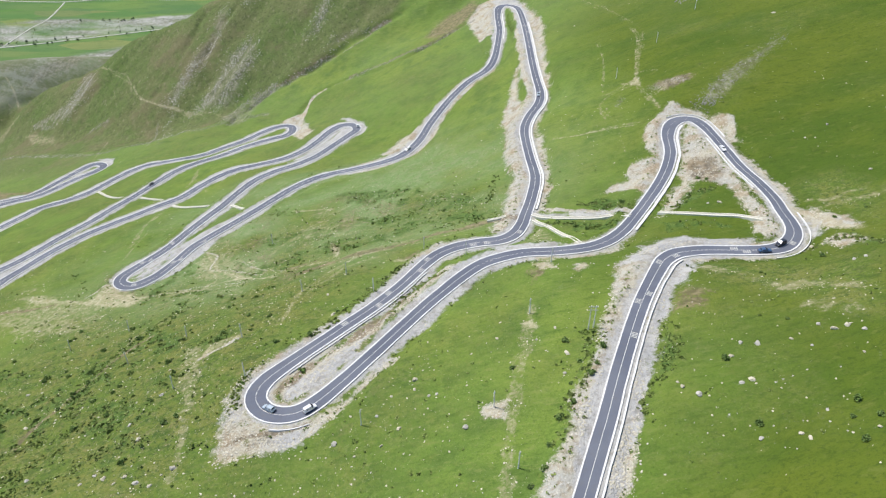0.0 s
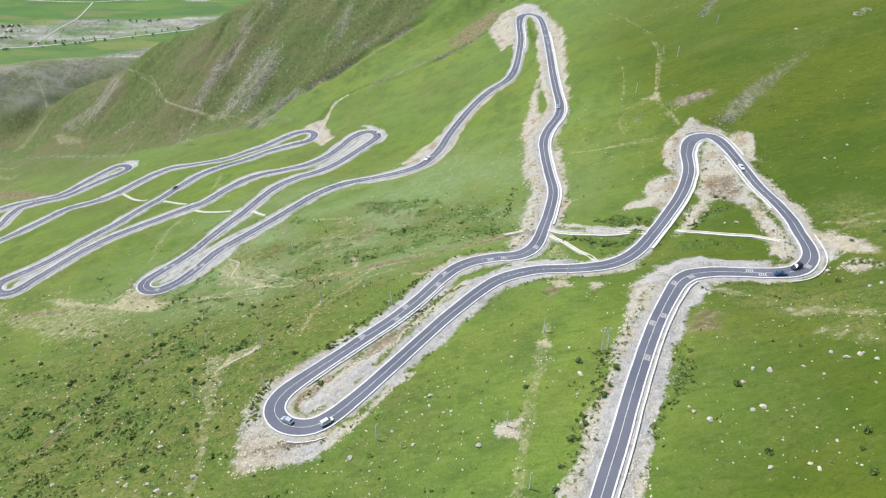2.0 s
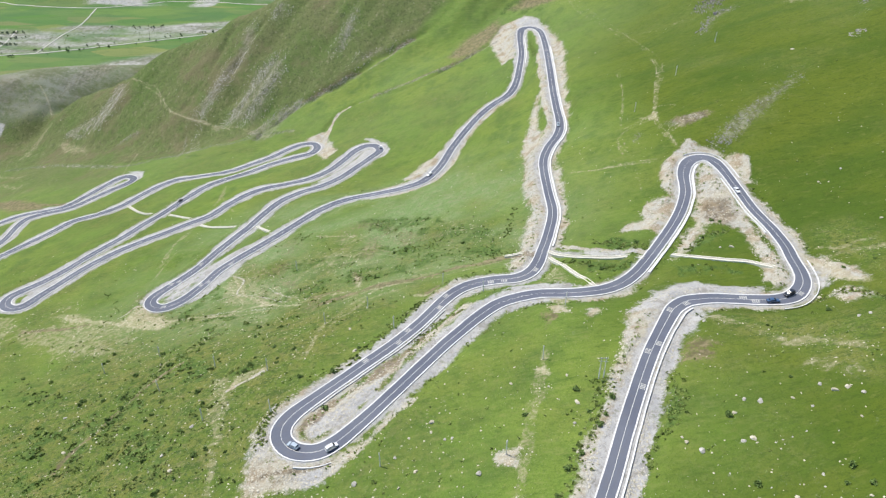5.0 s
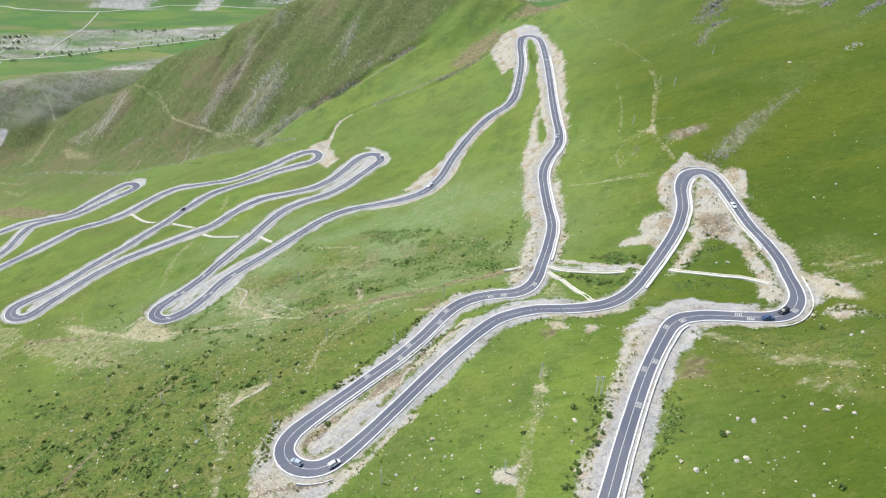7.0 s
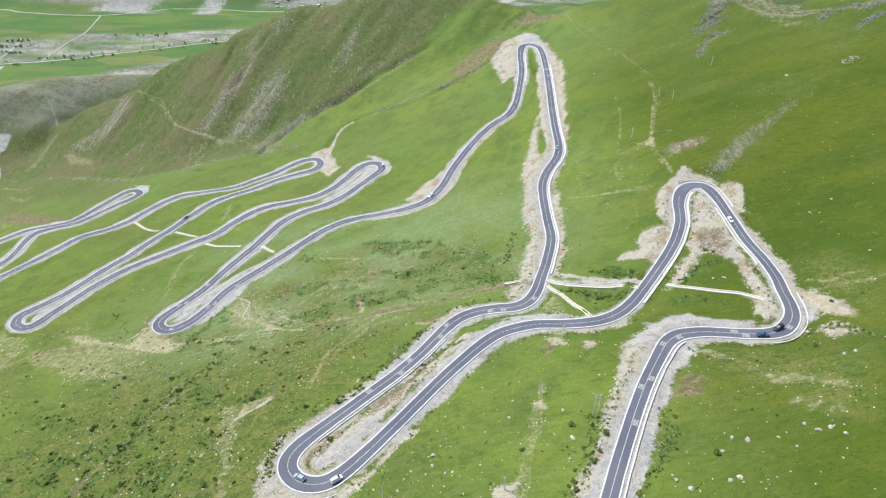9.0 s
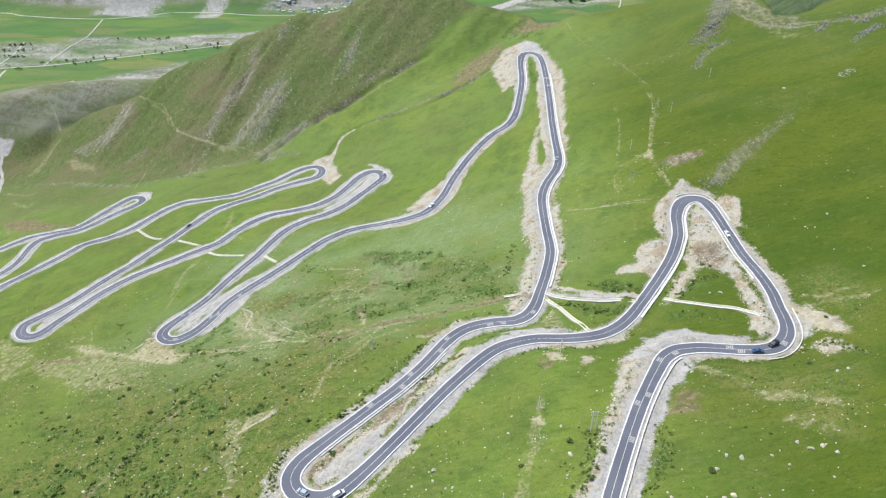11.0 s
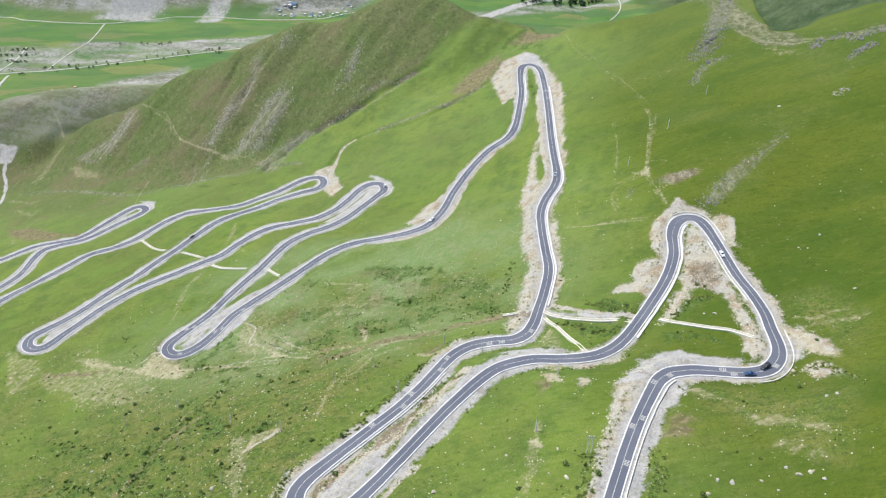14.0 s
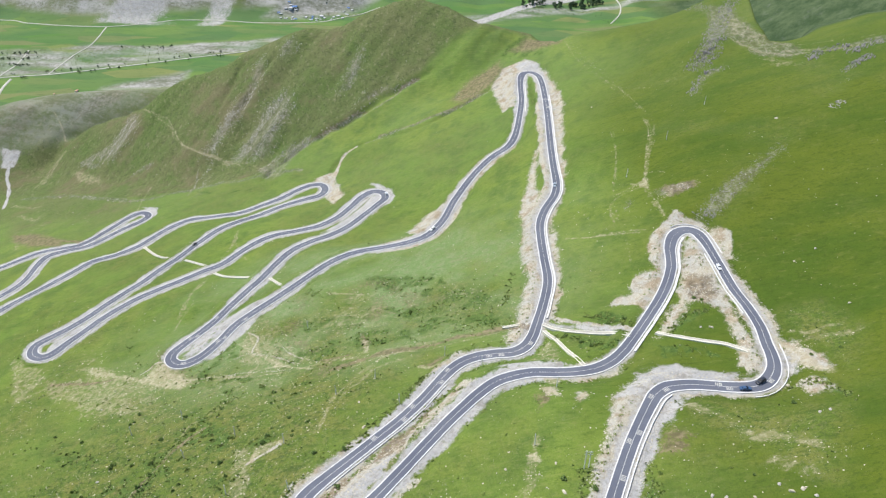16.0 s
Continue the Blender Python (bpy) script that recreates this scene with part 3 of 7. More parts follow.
afar = np.maximum(GY + BACK, 60.0)
wob = 0.50 * noise2(GX, GY, 9, 21) + 0.42 * noise2(GX, GY, 3.6, 22) * np.clip((520 - afar) / 160, 0, 1) + 0.30 * noise2(GX, GY, 1.7, 23) * np.clip((300 - afar) / 90, 0, 1)


def trail(kind, width, points):
    line = glide(points, 1.5)
    width = max(width, 0.0009 * (line[:, 1].mean() + BACK))
    for k in range(len(line)):
        r = width * 2.2 + 1.5
        w = window(line[k, 0], line[k, 1], r)
        d = np.hypot(GX[w] - line[k, 0], GY[w] - line[k, 1])
        COVER[kind][w] = np.maximum(COVER[kind][w], np.clip(1.0 - (d - width * (0.5 + 0.7 * wob[w])) / (width * 0.6 + 0.4), 0, 1) * 0.9)


def patch(kind, points, soft=0.0):
    p = np.array(points, float)
    mid, r = (p.min(0) + p.max(0)) / 2, np.abs(p - (p.min(0) + p.max(0)) / 2).max() + 6
    w = window(mid[0], mid[1], r)
    x, y = GX[w], GY[w]
    inside, dist = np.zeros(x.shape, bool), np.full(x.shape, 1e3)
    for a, b in zip(p, np.roll(p, -1, axis=0)):
        cross = (a[1] > y) != (b[1] > y)
        inside ^= cross & (x < (b[0] - a[0]) * (y - a[1]) / (b[1] - a[1] + 1e-9) + a[0])
        t = np.clip(((x - a[0]) * (b[0] - a[0]) + (y - a[1]) * (b[1] - a[1])) / (((b - a) ** 2).sum() + 1e-9), 0, 1)
        dist = np.minimum(dist, np.hypot(x - a[0] - t * (b[0] - a[0]), y - a[1] - t * (b[1] - a[1])))
    soft = soft or (3.0 + 2.0 * (p[:, 1].mean() > 450) + 3.0 * (p[:, 1].mean() > 640) if kind in ("stony", "earth", "soil") else 3.0)
    COVER[kind][w] = np.maximum(COVER[kind][w], np.clip(0.5 + (np.where(inside, dist, -dist) + (3.2 if kind in ("bank", "gravel") else 2.6) * wob[w]) / (2 * soft), 0, 1))


trail("earth", 1.9, [(-260.2, 292.4), (-244.3, 300.9), (-216.4, 301.3), (-193.5, 297), (-173, 289.1), (-153.7, 282), (-134.4, 280.8), (-112.6, 279.6), (-97.7, 280.4), (-82.6, 280.5), (-67.5, 279.9), (-49.5, 276.7), (-32.8, 280.1), (-15.9, 278.7), (0.6, 278.4), (14.1, 278.8), (28.8, 278.4)])
trail("earth", 1.7, [(-7.6, 277.9), (-21.3, 276.5), (-35, 274.2), (-45, 265.6), (-53.4, 250.5), (-59.9, 236.2), (-61.4, 219.5), (-63.6, 212.7)])
trail("earth", 2.2, [(-82, 207.5), (-89.1, 203.3), (-92.8, 197.9), (-88.2, 181.6), (-83.6, 168.1), (-82, 157.3), (-80.6, 147.5), (-79.5, 136.4)])
trail("soil", 1.3, [(-123.9, 234.2), (-132.3, 223.9), (-137.9, 209.5), (-141, 201.3), (-142.9, 191.4), (-148.2, 180.2), (-149.9, 168.4)])
trail("earth", 2.6, [(29.6, 189.5), (26.4, 172.5), (22.2, 159.5), (19.6, 142.8), (17.1, 126.6), (15.4, 112.7)])
trail("earth", 0.7, [(110.8, 350.6), (107.9, 366.7), (107.2, 383.3), (110.6, 396), (115.6, 416.9), (123.7, 437.6), (124.6, 458.2), (123.7, 490), (116.2, 534.1), (106.9, 582.4), (96.1, 642.1), (91.2, 687.2)])
trail("earth", 1.1, [(108.3, 384), (98.9, 382.7), (90.4, 378.3), (85.8, 368), (86.1, 354.8)])
trail("earth", 1.5, [(100.2, 341.4), (87.9, 344.4), (73.8, 346.9), (59.6, 352.8)])
trail("earth", 0.6, [(164.7, 517.1), (152.3, 520.1), (138.2, 525.6), (131.4, 530.6)])
trail("earth", 1.8, [(-397.3, 808.8), (-372.4, 786), (-346.8, 758.7), (-334.7, 737), (-318.8, 717.9), (-303.5, 704.3), (-287.3, 693.2), (-272.2, 684.9), (-256.3, 671.6), (-224, 654.2), (-196.6, 628.7), (-187.1, 613.7)])
trail("bank", 2.2, [(-121.7, 571.8), (-121, 586), (-120.3, 601.5), (-117.6, 618.8), (-107.7, 626.9)])
trail("stony", 1.8, [(-98, 627.8), (-70.3, 622.7), (-44, 623.9), (-21.2, 621.9), (2, 630.9), (17.3, 639.3)])
trail("earth", 2, [(142.7, 239.5), (153.3, 239.9), (163.1, 239.2), (169.1, 240.3)])
trail("earth", 1.2, [(-91.7, 306.3), (-70.5, 331.4), (-57.3, 331.4), (-36.6, 318.3)])
trail("earth", 1.4, [(-162.3, 431.4), (-184.7, 473.9), (-187, 492.5)])
trail("earth", 1.5, [(-136.5, 385.5), (-152.7, 369.2), (-182, 380.5), (-185.5, 359.6), (-185.4, 345.5)])
patch("bank", [(68.9, 218.8), (85.6, 230.2), (88.1, 224.8), (68.7, 191.8), (55, 163.4), (41.9, 137.1), (29.4, 111.2), (21.7, 108.2), (29, 123.9), (39.4, 144.4), (46.9, 165.7), (56.2, 189.1), (62.5, 209)])
patch("gravel", [(83.7, 204.5), (93.5, 209), (83, 200.4), (71, 178.5), (58, 150.1), (48.7, 132.4), (42, 113), (40, 104.3), (37.5, 105.3), (48.1, 131.6), (59.8, 156.6), (72.3, 184.9)])
patch("bank", [(-50.7, 161.2), (-54.5, 166.4), (-52.9, 172.8), (-43.3, 184.2), (-29.2, 199.1), (-13.7, 217.3), (1.4, 236), (4.7, 229.9), (-17.2, 202.5), (-27.7, 184.6), (-37.1, 168.3)])
patch("bank", [(21.4, 642.1), (33.7, 677), (54.6, 679.8), (72.3, 633.6), (77.6, 562.4), (69.7, 469.1), (63.2, 471.1), (69.7, 586), (52.5, 643), (43.8, 616.8), (41.9, 578.4), (30.4, 578.4)])
patch("bank", [(54.8, 383.6), (63, 416.1), (68.7, 443.2), (68.1, 471.1), (62.7, 466), (61.1, 417.8), (51.8, 385.9), (48.7, 334.3), (46.7, 298.6), (51.7, 302.1), (54.1, 343.6)])
patch("gravel", [(-158.4, 302.9), (-157, 314.9), (-140.3, 336.6), (-124.5, 369.3), (-128.6, 344.6), (-141.6, 309.9)])
patch("gravel", [(-277, 344.3), (-275.3, 357.8), (-254, 378.2), (-260.5, 360.2)])
patch("gravel", [(-68.5, 502.5), (-77.4, 508.4), (-94.4, 472.2), (-108.3, 454.1), (-91.3, 453.7), (-78.3, 481)])
patch("bank", [(-34.3, 440.2), (-25, 453.8), (-13, 453.9), (-18.7, 419.7), (-28.5, 412.6), (-41.2, 428.3)])
patch("earth", [(-182.7, 318.2), (-181, 299.2), (-185.6, 294.7), (-161.1, 284.3), (-150.5, 289.6), (-165.2, 301.5)])
patch("earth", [(-288.3, 334.3), (-278.8, 334.8), (-252.5, 314.1), (-258.5, 300.7), (-260.2, 292.4)])
patch("earth", [(-130.3, 310.8), (-122.6, 324.1), (-114.4, 306.7), (-95, 293.2), (-85.3, 279.3), (-103.4, 289.7), (-115.6, 289.5), (-126.7, 294.8)])
patch("soil", [(-56.3, 302.4), (-50.8, 296.2), (-50.3, 282), (-54.7, 288)])
patch("earth", [(-93.6, 206.7), (-87.7, 211.4), (-77.6, 210.6), (-83.9, 203.1), (-85.8, 197.7)])
patch("bank", [(48, 214.7), (52.1, 213.8), (50.4, 209.7), (47.4, 210.4)])
patch("bank", [(36.8, 220.2), (41.4, 218.3), (40.4, 214), (35.9, 215.9)])
patch("soil", [(31.5, 215.2), (37.6, 217.6), (34.6, 209.1), (31.4, 204.9)])
patch("soil", [(76.5, 190.3), (82.9, 185.8), (85.4, 181.8), (76.2, 178.4), (71.6, 174.5)])
patch("bank", [(11.9, 145.1), (16.3, 144.7), (16.7, 140.9), (12.3, 141.5)])
patch("bank", [(-143.1, 588.2), (-124.5, 588.5), (-103.9, 528.2), (-110.7, 512.9), (-127.1, 546.9)])
patch("gravel", [(-80.8, 534.5), (-59.9, 515.9), (-56.6, 505.1), (-62.1, 493.3), (-66.4, 511.9)])
patch("gravel", [(-325.4, 610.1), (-302, 597.4), (-299.1, 577.4), (-310.7, 590.6)])
patch("gravel", [(83.5, 232.2), (92.5, 232.8), (104.6, 222.7), (119.1, 216.9), (110.3, 215.2), (84.3, 219.1), (70.7, 206.8), (62.6, 207.7), (69.7, 221)])
patch("soil", [(-474.9, 612.3), (-436.6, 598.6), (-388.1, 564.7), (-377.7, 542.9), (-423.1, 562), (-459.8, 589.4)])
patch("earth", [(-462.3, 593.1), (-450, 588), (-432, 560), (-438.5, 557.2)])
trail("earth", 1.6, [(-86, 359.1), (-74, 351.8), (-62.9, 347.2)])
trail("earth", 1.4, [(-48.5, 340.7), (-32.2, 344.9), (-22.6, 351.1)])
patch("soil", [(-19.5, 255), (-10.5, 260.4), (-6.5, 257.1), (-12.7, 249.3)])
trail("soil", 1.2, [(-76.1, 283.9), (-68.2, 282.3), (-59.1, 282)])
patch("earth", [(-135.5, 324.3), (-119.4, 322.5), (-105.3, 307), (-92.5, 300.6), (-89.4, 287.6), (-103.9, 289.5), (-116.6, 300.9), (-125.3, 302.9)])
trail("stony", 4.5, [(-380.5, 709), (-370.8, 713.2), (-356.2, 711.3)])
trail("stony", 5.0, [(-478.4, 781.8), (-450.6, 761.2), (-446.3, 766.3)])
trail("earth", 4.0, [(-533.6, 710.7), (-501.4, 690.7), (-486.6, 688.9)])
trail("earth", 4.0, [(-502.2, 670.4), (-466.9, 643.6), (-467, 652.2)])
patch("earth", [(109.7, 365.3), (119.2, 372), (133.8, 372.6), (125.4, 367.2), (114.4, 363.1)])
patch("earth", [(-368.6, 710.4), (-354.6, 711.9), (-361.4, 700.2), (-373.7, 699.3)])
patch("stony", [(222.8, 641.9), (203.9, 627.3), (190, 581.7), (169.9, 533.1), (172.8, 523.1), (186.7, 541.4), (198.3, 560.8), (222, 617.9)])
patch("stony", [(193, 654.8), (205.1, 663.9), (208.5, 646.4), (202.4, 629.2)])
patch("stony", [(186.8, 513.4), (174.8, 517.3), (163.3, 502.9), (157.1, 486.8), (161.6, 482.5), (171.2, 502.4), (180.6, 507.7)])
patch("earth", [(215.1, 612.7), (220, 591.2), (221.4, 560.7), (216, 506.1), (212.6, 542.3), (197, 555.9), (207.8, 599.3)])
patch("earth", [(197, 555.9), (209.4, 530.8), (211, 490.3), (228.2, 479.8), (216.7, 499), (212, 540.3)])
trail("earth", 1.4, [(223.5, 550.5), (230.2, 520.8), (248.3, 507.3), (266.5, 497.1), (278.3, 494.1)])
trail("earth", 3.4, [(224.7, 509.3), (238.2, 500.2), (249.5, 490.7), (263.4, 489.1), (274, 483.6)])
patch("stony", [(92.2, 366.8), (97.8, 376.4), (99.1, 368.6), (93.7, 361.2)])
patch("stony", [(-231.5, 789.3), (-244, 786.7), (-247.1, 753.4), (-265.5, 733.1), (-281.4, 703.1), (-288.4, 691.2), (-271.6, 687.3), (-254.8, 712.7), (-233.9, 734.6), (-226, 760.2)])
patch("stony", [(-198.2, 733), (-219.9, 725.8), (-229.5, 702.4), (-242.3, 681), (-252.4, 670.5), (-209.7, 652.5), (-194.5, 681.2), (-185.9, 701.5), (-184.5, 722)])
patch("stony", [(-406.9, 815.5), (-430.7, 801.1), (-441.1, 776.3), (-473.8, 778.8), (-419.6, 748.9), (-405.8, 763.1), (-395, 786.7)])
patch("stony", [(-207.6, 799), (-214.2, 782.5), (-205.4, 768.1), (-191.8, 779.8), (-192.8, 795.9)])
patch("stony", [(-114, 753.9), (-125.1, 742.3), (-130, 717.7), (-141.8, 702.4), (-124.3, 706.5), (-113.9, 722.4), (-111.2, 741.2)])
patch("stony", [(-56.4, 700.2), (-88.2, 700.8), (-108.1, 694), (-117.1, 681.3), (-87.3, 689.7), (-64.3, 689.8)])
patch("soil", [(30.9, 702.3), (19.8, 695.9), (-2.1, 680.8), (-17.7, 647.2), (-9.3, 629.8), (8.8, 633.5), (24.4, 648.7), (35.5, 672.5)])
patch("soil", [(60, 728), (39.5, 712), (65.1, 688), (87.6, 680), (96, 700)])
patch("stony", [(-214.2, 639.8), (-192.9, 649.5), (-180.3, 661), (-169.2, 662.3), (-173.2, 644.8), (-177.4, 608.4), (-189.7, 602.1)])
patch("stony", [(-269.8, 611.6), (-278.2, 669), (-273.4, 681.3), (-274.6, 660.7), (-259.9, 597.5)])
patch("stony", [(-537, 935), (-552, 886), (-554, 872), (-536, 891), (-501, 938), (-490, 975), (-515, 990)])
patch("bank", [(36.1, 398.9), (44.9, 454.3), (51.3, 479.6), (45.6, 390.9), (41.6, 358.5), (40.6, 315), (35, 318), (34, 358.8)])
patch("bank", [(117.3, 324.5), (124.7, 319.6), (124.7, 296.4), (126.9, 269.9), (126.8, 244.8), (124.6, 223.4), (116.7, 218.3), (117.1, 229.2), (121.7, 243.6), (121.1, 262.6), (116.6, 274.2), (108.1, 276.4), (102.1, 267.2), (90.1, 252.8), (99, 270.3), (107.9, 287.4)])
patch("gravel", [(74.5, 226.6), (85, 231.2), (100.9, 225.3), (117.1, 219.3), (111.5, 216), (90.1, 219.1), (77.1, 212.7)])
patch("bank", [(89.5, 304.9), (102.6, 304), (95.3, 284.4), (85.3, 280.9), (73.8, 284.8), (84.9, 289.9)])
patch("bank", [(112.5, 344.1), (122.6, 343.2), (134, 329.3), (139, 315.2), (138.1, 304.1), (134.2, 307.5), (129.8, 329.6), (121.2, 336.4), (111.4, 338.2)])
patch("bank", [(134, 296.2), (136.9, 278.2), (140.4, 260.9), (139.5, 250.8), (143.2, 241.4), (148.8, 228), (150.1, 217.1), (144.9, 214.6), (140.7, 221.3), (138.5, 229.2), (136.8, 242.9), (134.6, 266.2)])
patch("gravel", [(136, 234.3), (141.1, 233), (137, 217.8), (132.4, 216.9), (134, 223.4)])
patch("bank", [(132.6, 211), (139.7, 214.4), (144.9, 202), (133.1, 201.6)])
patch("bank", [(37.6, 330.7), (34.1, 309.9), (28.8, 292.7), (26.9, 282.6), (21, 271.2), (19.3, 259.9), (28.3, 261.2), (33.5, 280.4), (41.3, 312), (43.2, 327.8)])
patch("gravel", [(18.6, 242.8), (37.8, 241.6), (54.9, 236.4), (37.2, 235.6), (21.9, 237.2)])
patch("earth", [(37.2, 261.7), (42.4, 263.2), (46.9, 247.6), (43.6, 240.5), (29.5, 243.4)])
patch("soil", [(34.7, 221.7), (39.2, 221.6), (37.2, 213), (33, 208.6)])
patch("gravel", [(43.8, 277.6), (76.3, 267.5), (75.6, 263.4), (45.8, 271.1)])
patch("bank", [(-68.5, 170.4), (-69.4, 162.7), (-68.9, 155.3), (-68.9, 147.4), (-67.4, 141.9), (-61.8, 141.1), (-59.1, 144.3), (-53.3, 142.8), (-45.9, 145.6), (-36.9, 150.7), (-28.1, 159.5), (-21.8, 170.4), (-31.2, 162), (-41.2, 155.1), (-49.9, 152.5), (-57.9, 155.1), (-63.3, 161.7)])
patch("gravel", [(-65.7, 177.8), (-68.5, 170.4), (-68.6, 160.1), (-68.3, 155.3), (-63.7, 155.8), (-63.3, 161.7), (-65.7, 169.8)])
patch("gravel", [(-50.9, 148.3), (-43.9, 149.6), (-42.3, 145.6), (-47.5, 144.6)])
patch("stony", [(132.5, 340.6), (134.8, 349.9), (147.4, 367), (164.5, 376.6), (179.9, 389.3), (185.5, 388.9), (177.5, 377.5), (163.1, 363.4), (151.1, 350.4), (139, 340.1)])
patch("stony", [(110, 375.4), (119.3, 378.3), (132.5, 373.9), (132.1, 366.8), (118.9, 363.9), (111.1, 367.1)])
patch("gravel", [(43.9, 669.8), (54.5, 677.5), (67.3, 647.5), (73.5, 609.8), (66.8, 611.3), (59.6, 641.6), (50.4, 649.4)])
trail("earth", 1.6, [(124.1, 450.7), (115.6, 417.3), (108.4, 384.7), (110, 361.3), (112, 347.3)])
trail("earth", 1.4, [(108.4, 384.7), (95.4, 392.5)])
patch("gravel", [(-614.2, 837.4), (-590.9, 837.9), (-590.7, 812), (-606.1, 809.2)])
trail("gravel", 2.4, [(-598.1, 817.9), (-592.4, 794.4), (-577.7, 771), (-549.7, 712.2)])
patch("soil", [(111.6, 376.2), (119.3, 378.3), (132.5, 373.9), (133.5, 367.1), (118.9, 363.9)])
trail("earth", 0.8, [(90.6, 678.5), (105.9, 616.1), (116, 558.3), (124.5, 499.4), (127.7, 462.9), (119.5, 427.6), (111.9, 401.3)])
trail("earth", 0.6, [(103.3, 475.5), (98, 427.2), (89.5, 384.5), (89, 359.5)])
patch("gravel", [(-165.5, 313), (-165.6, 332.9), (-149.9, 355.9), (-134.7, 365.3), (-128, 362.9), (-138.6, 345), (-151.2, 325.1), (-160.6, 310)])
patch("gravel", [(-277.8, 346.8), (-280.5, 360.4), (-264, 374.4), (-255.1, 387.4), (-253.7, 363.5), (-266.2, 343.5)])
patch("earth", [(-301.9, 343), (-286.8, 338.8), (-267.6, 318.5), (-272.3, 310.2), (-253.5, 293.2), (-259.7, 280.3)])
patch("earth", [(-246.4, 303.5), (-211.4, 309.9), (-166.2, 288.5), (-151.6, 278.6), (-185.4, 276.4), (-207.3, 268.1), (-229.3, 284.4)])
trail("bank", 0.54, [(-133.9, 329.8), (-121.7, 319.7), (-120.7, 304), (-107, 298.4), (-88.5, 285.4)])
trail("bank", 0.48, [(-130, 299.9), (-124, 303.2), (-115.1, 302.9)])
trail("bank", 0.48, [(-103.9, 306.4), (-92.4, 294.6), (-78.2, 283.7)])
trail("bank", 0.42, [(-147.1, 284.6), (-129.5, 283.1), (-111.4, 284.1), (-85.7, 280.8)])
trail("bank", 0.9, [(-78.1, 207.8), (-85.7, 202), (-89.9, 198.4)])
trail("earth", 4.0, [(-95.5, 207.2), (-94, 198.8), (-90.1, 183.3), (-83.2, 169.4)])
trail("bank", 0.7, [(-187.1, 298.7), (-181.4, 306.4), (-175.5, 307.9)])
patch("earth", [(86, 205.7), (93.2, 204.8), (100.3, 193.1), (104.7, 183.8), (112.8, 181.7), (120.5, 175.7), (126.6, 166.6), (123.1, 165.1), (112.9, 172.2), (103.5, 176.3), (100, 184.9), (96.1, 193.8), (88, 196.6)])
patch("earth", [(103.3, 169.2), (110.3, 165.8), (115.1, 159.9), (115.6, 156.3), (107.9, 159.8), (102.4, 164.7)])
patch("soil", [(74.9, 184.1), (79.6, 182.1), (82.2, 176.1), (75.9, 174.3), (71.8, 174.9)])
# worn paths, bare scars and dark thickets
trail("path", 1.3, [(-79.3, 276.7), (-97.3, 286.4), (-109.1, 286.5), (-116, 280.8), (-124.6, 280.6), (-138, 284.3), (-150.1, 284.1), (-156.2, 278.4), (-163.9, 280.8), (-178.9, 289.2), (-194.6, 297.9), (-206.3, 301.6), (-221.2, 310), (-235, 315.9)])
trail("soil", 1.8, [(-204.5, 298.1), (-217.3, 297.4), (-236.6, 301.4), (-248.1, 303.1)])
patch("path", [(-180.4, 306.6), (-175, 308.9), (-169.2, 300), (-156.6, 288.6), (-147.2, 284.4), (-149.5, 279.1), (-155.3, 276.4), (-173.1, 283.8), (-188.4, 292.3), (-184.4, 297.2)], 2)
patch("path", [(-234.6, 318.3), (-221, 315.9), (-207.7, 307.3), (-202, 299.7), (-212.8, 301.1), (-224.6, 306.9)], 2.5)
trail("path", 1.2, [(-129, 326.2), (-120.7, 310.1), (-112.6, 298.5), (-97.6, 287.8)])
trail("path", 1.2, [(-132.3, 316.2), (-124.9, 308.3), (-113.9, 292.7), (-116.7, 283.2)])
patch("earth", [(-132.8, 317.8), (-129, 326.2), (-118.2, 312.3), (-107.6, 297), (-98.6, 291.3), (-88.5, 286.7), (-93.4, 283), (-106.5, 287.7), (-117.2, 293.6), (-126, 302.2)], 3)
trail("path", 1.7, [(-78.2, 209.7), (-84.3, 209.8), (-88.1, 207.3), (-88.6, 201.9), (-89.1, 200.1)])
trail("earth", 4.0, [(-89.1, 200.1), (-93.3, 195.8), (-89.1, 185.2), (-85.8, 174.7), (-84.4, 167.4)])
trail("path", 0.6, [(-138.6, 210.7), (-136.9, 215.1), (-135.8, 223.5), (-134.6, 232.4), (-133.5, 239.1), (-129.7, 242.7), (-123.8, 248.4), (-119.8, 252.2), (-115.1, 258.1)])
patch("earth", [(-261.8, 314.5), (-234.3, 303.1), (-207.4, 286.1), (-180.7, 277.5), (-162.1, 258.1), (-178.6, 255.9), (-200.8, 263.6), (-216.5, 274.5), (-245.4, 290)], 4)
trail("soil", 3.2, [(-67.2, 269.6), (-59.2, 270.9), (-51.4, 272.8), (-43.6, 275.2), (-33.1, 277.1), (-22.2, 274.7), (-11.7, 275.6), (-4, 278.2), (6.5, 277.6), (14.2, 278.4), (21.9, 278.3), (31.7, 274.8)])
trail("path", 0.8, [(-55.8, 266.8), (-43.2, 271.9), (-30.1, 273.7), (-19.3, 270.4), (-6.4, 272.2), (3.8, 273.5), (16.7, 275.7), (29, 273.3)])
trail("path", 1.5, [(-83.7, 355.6), (-69.9, 350.2), (-62, 346.1)])
trail("path", 0.7, [(-51.9, 338), (-39.2, 337.3), (-35.1, 344.7), (-27.8, 353.8)])
trail("path", 0.5, [(-78.9, 330.7), (-66, 326.1), (-53.1, 323.3), (-36.9, 314.4)])
patch("path", [(-56.2, 298.7), (-51.2, 292.7), (-47.2, 277.6), (-51.9, 279.5)], 1.5)
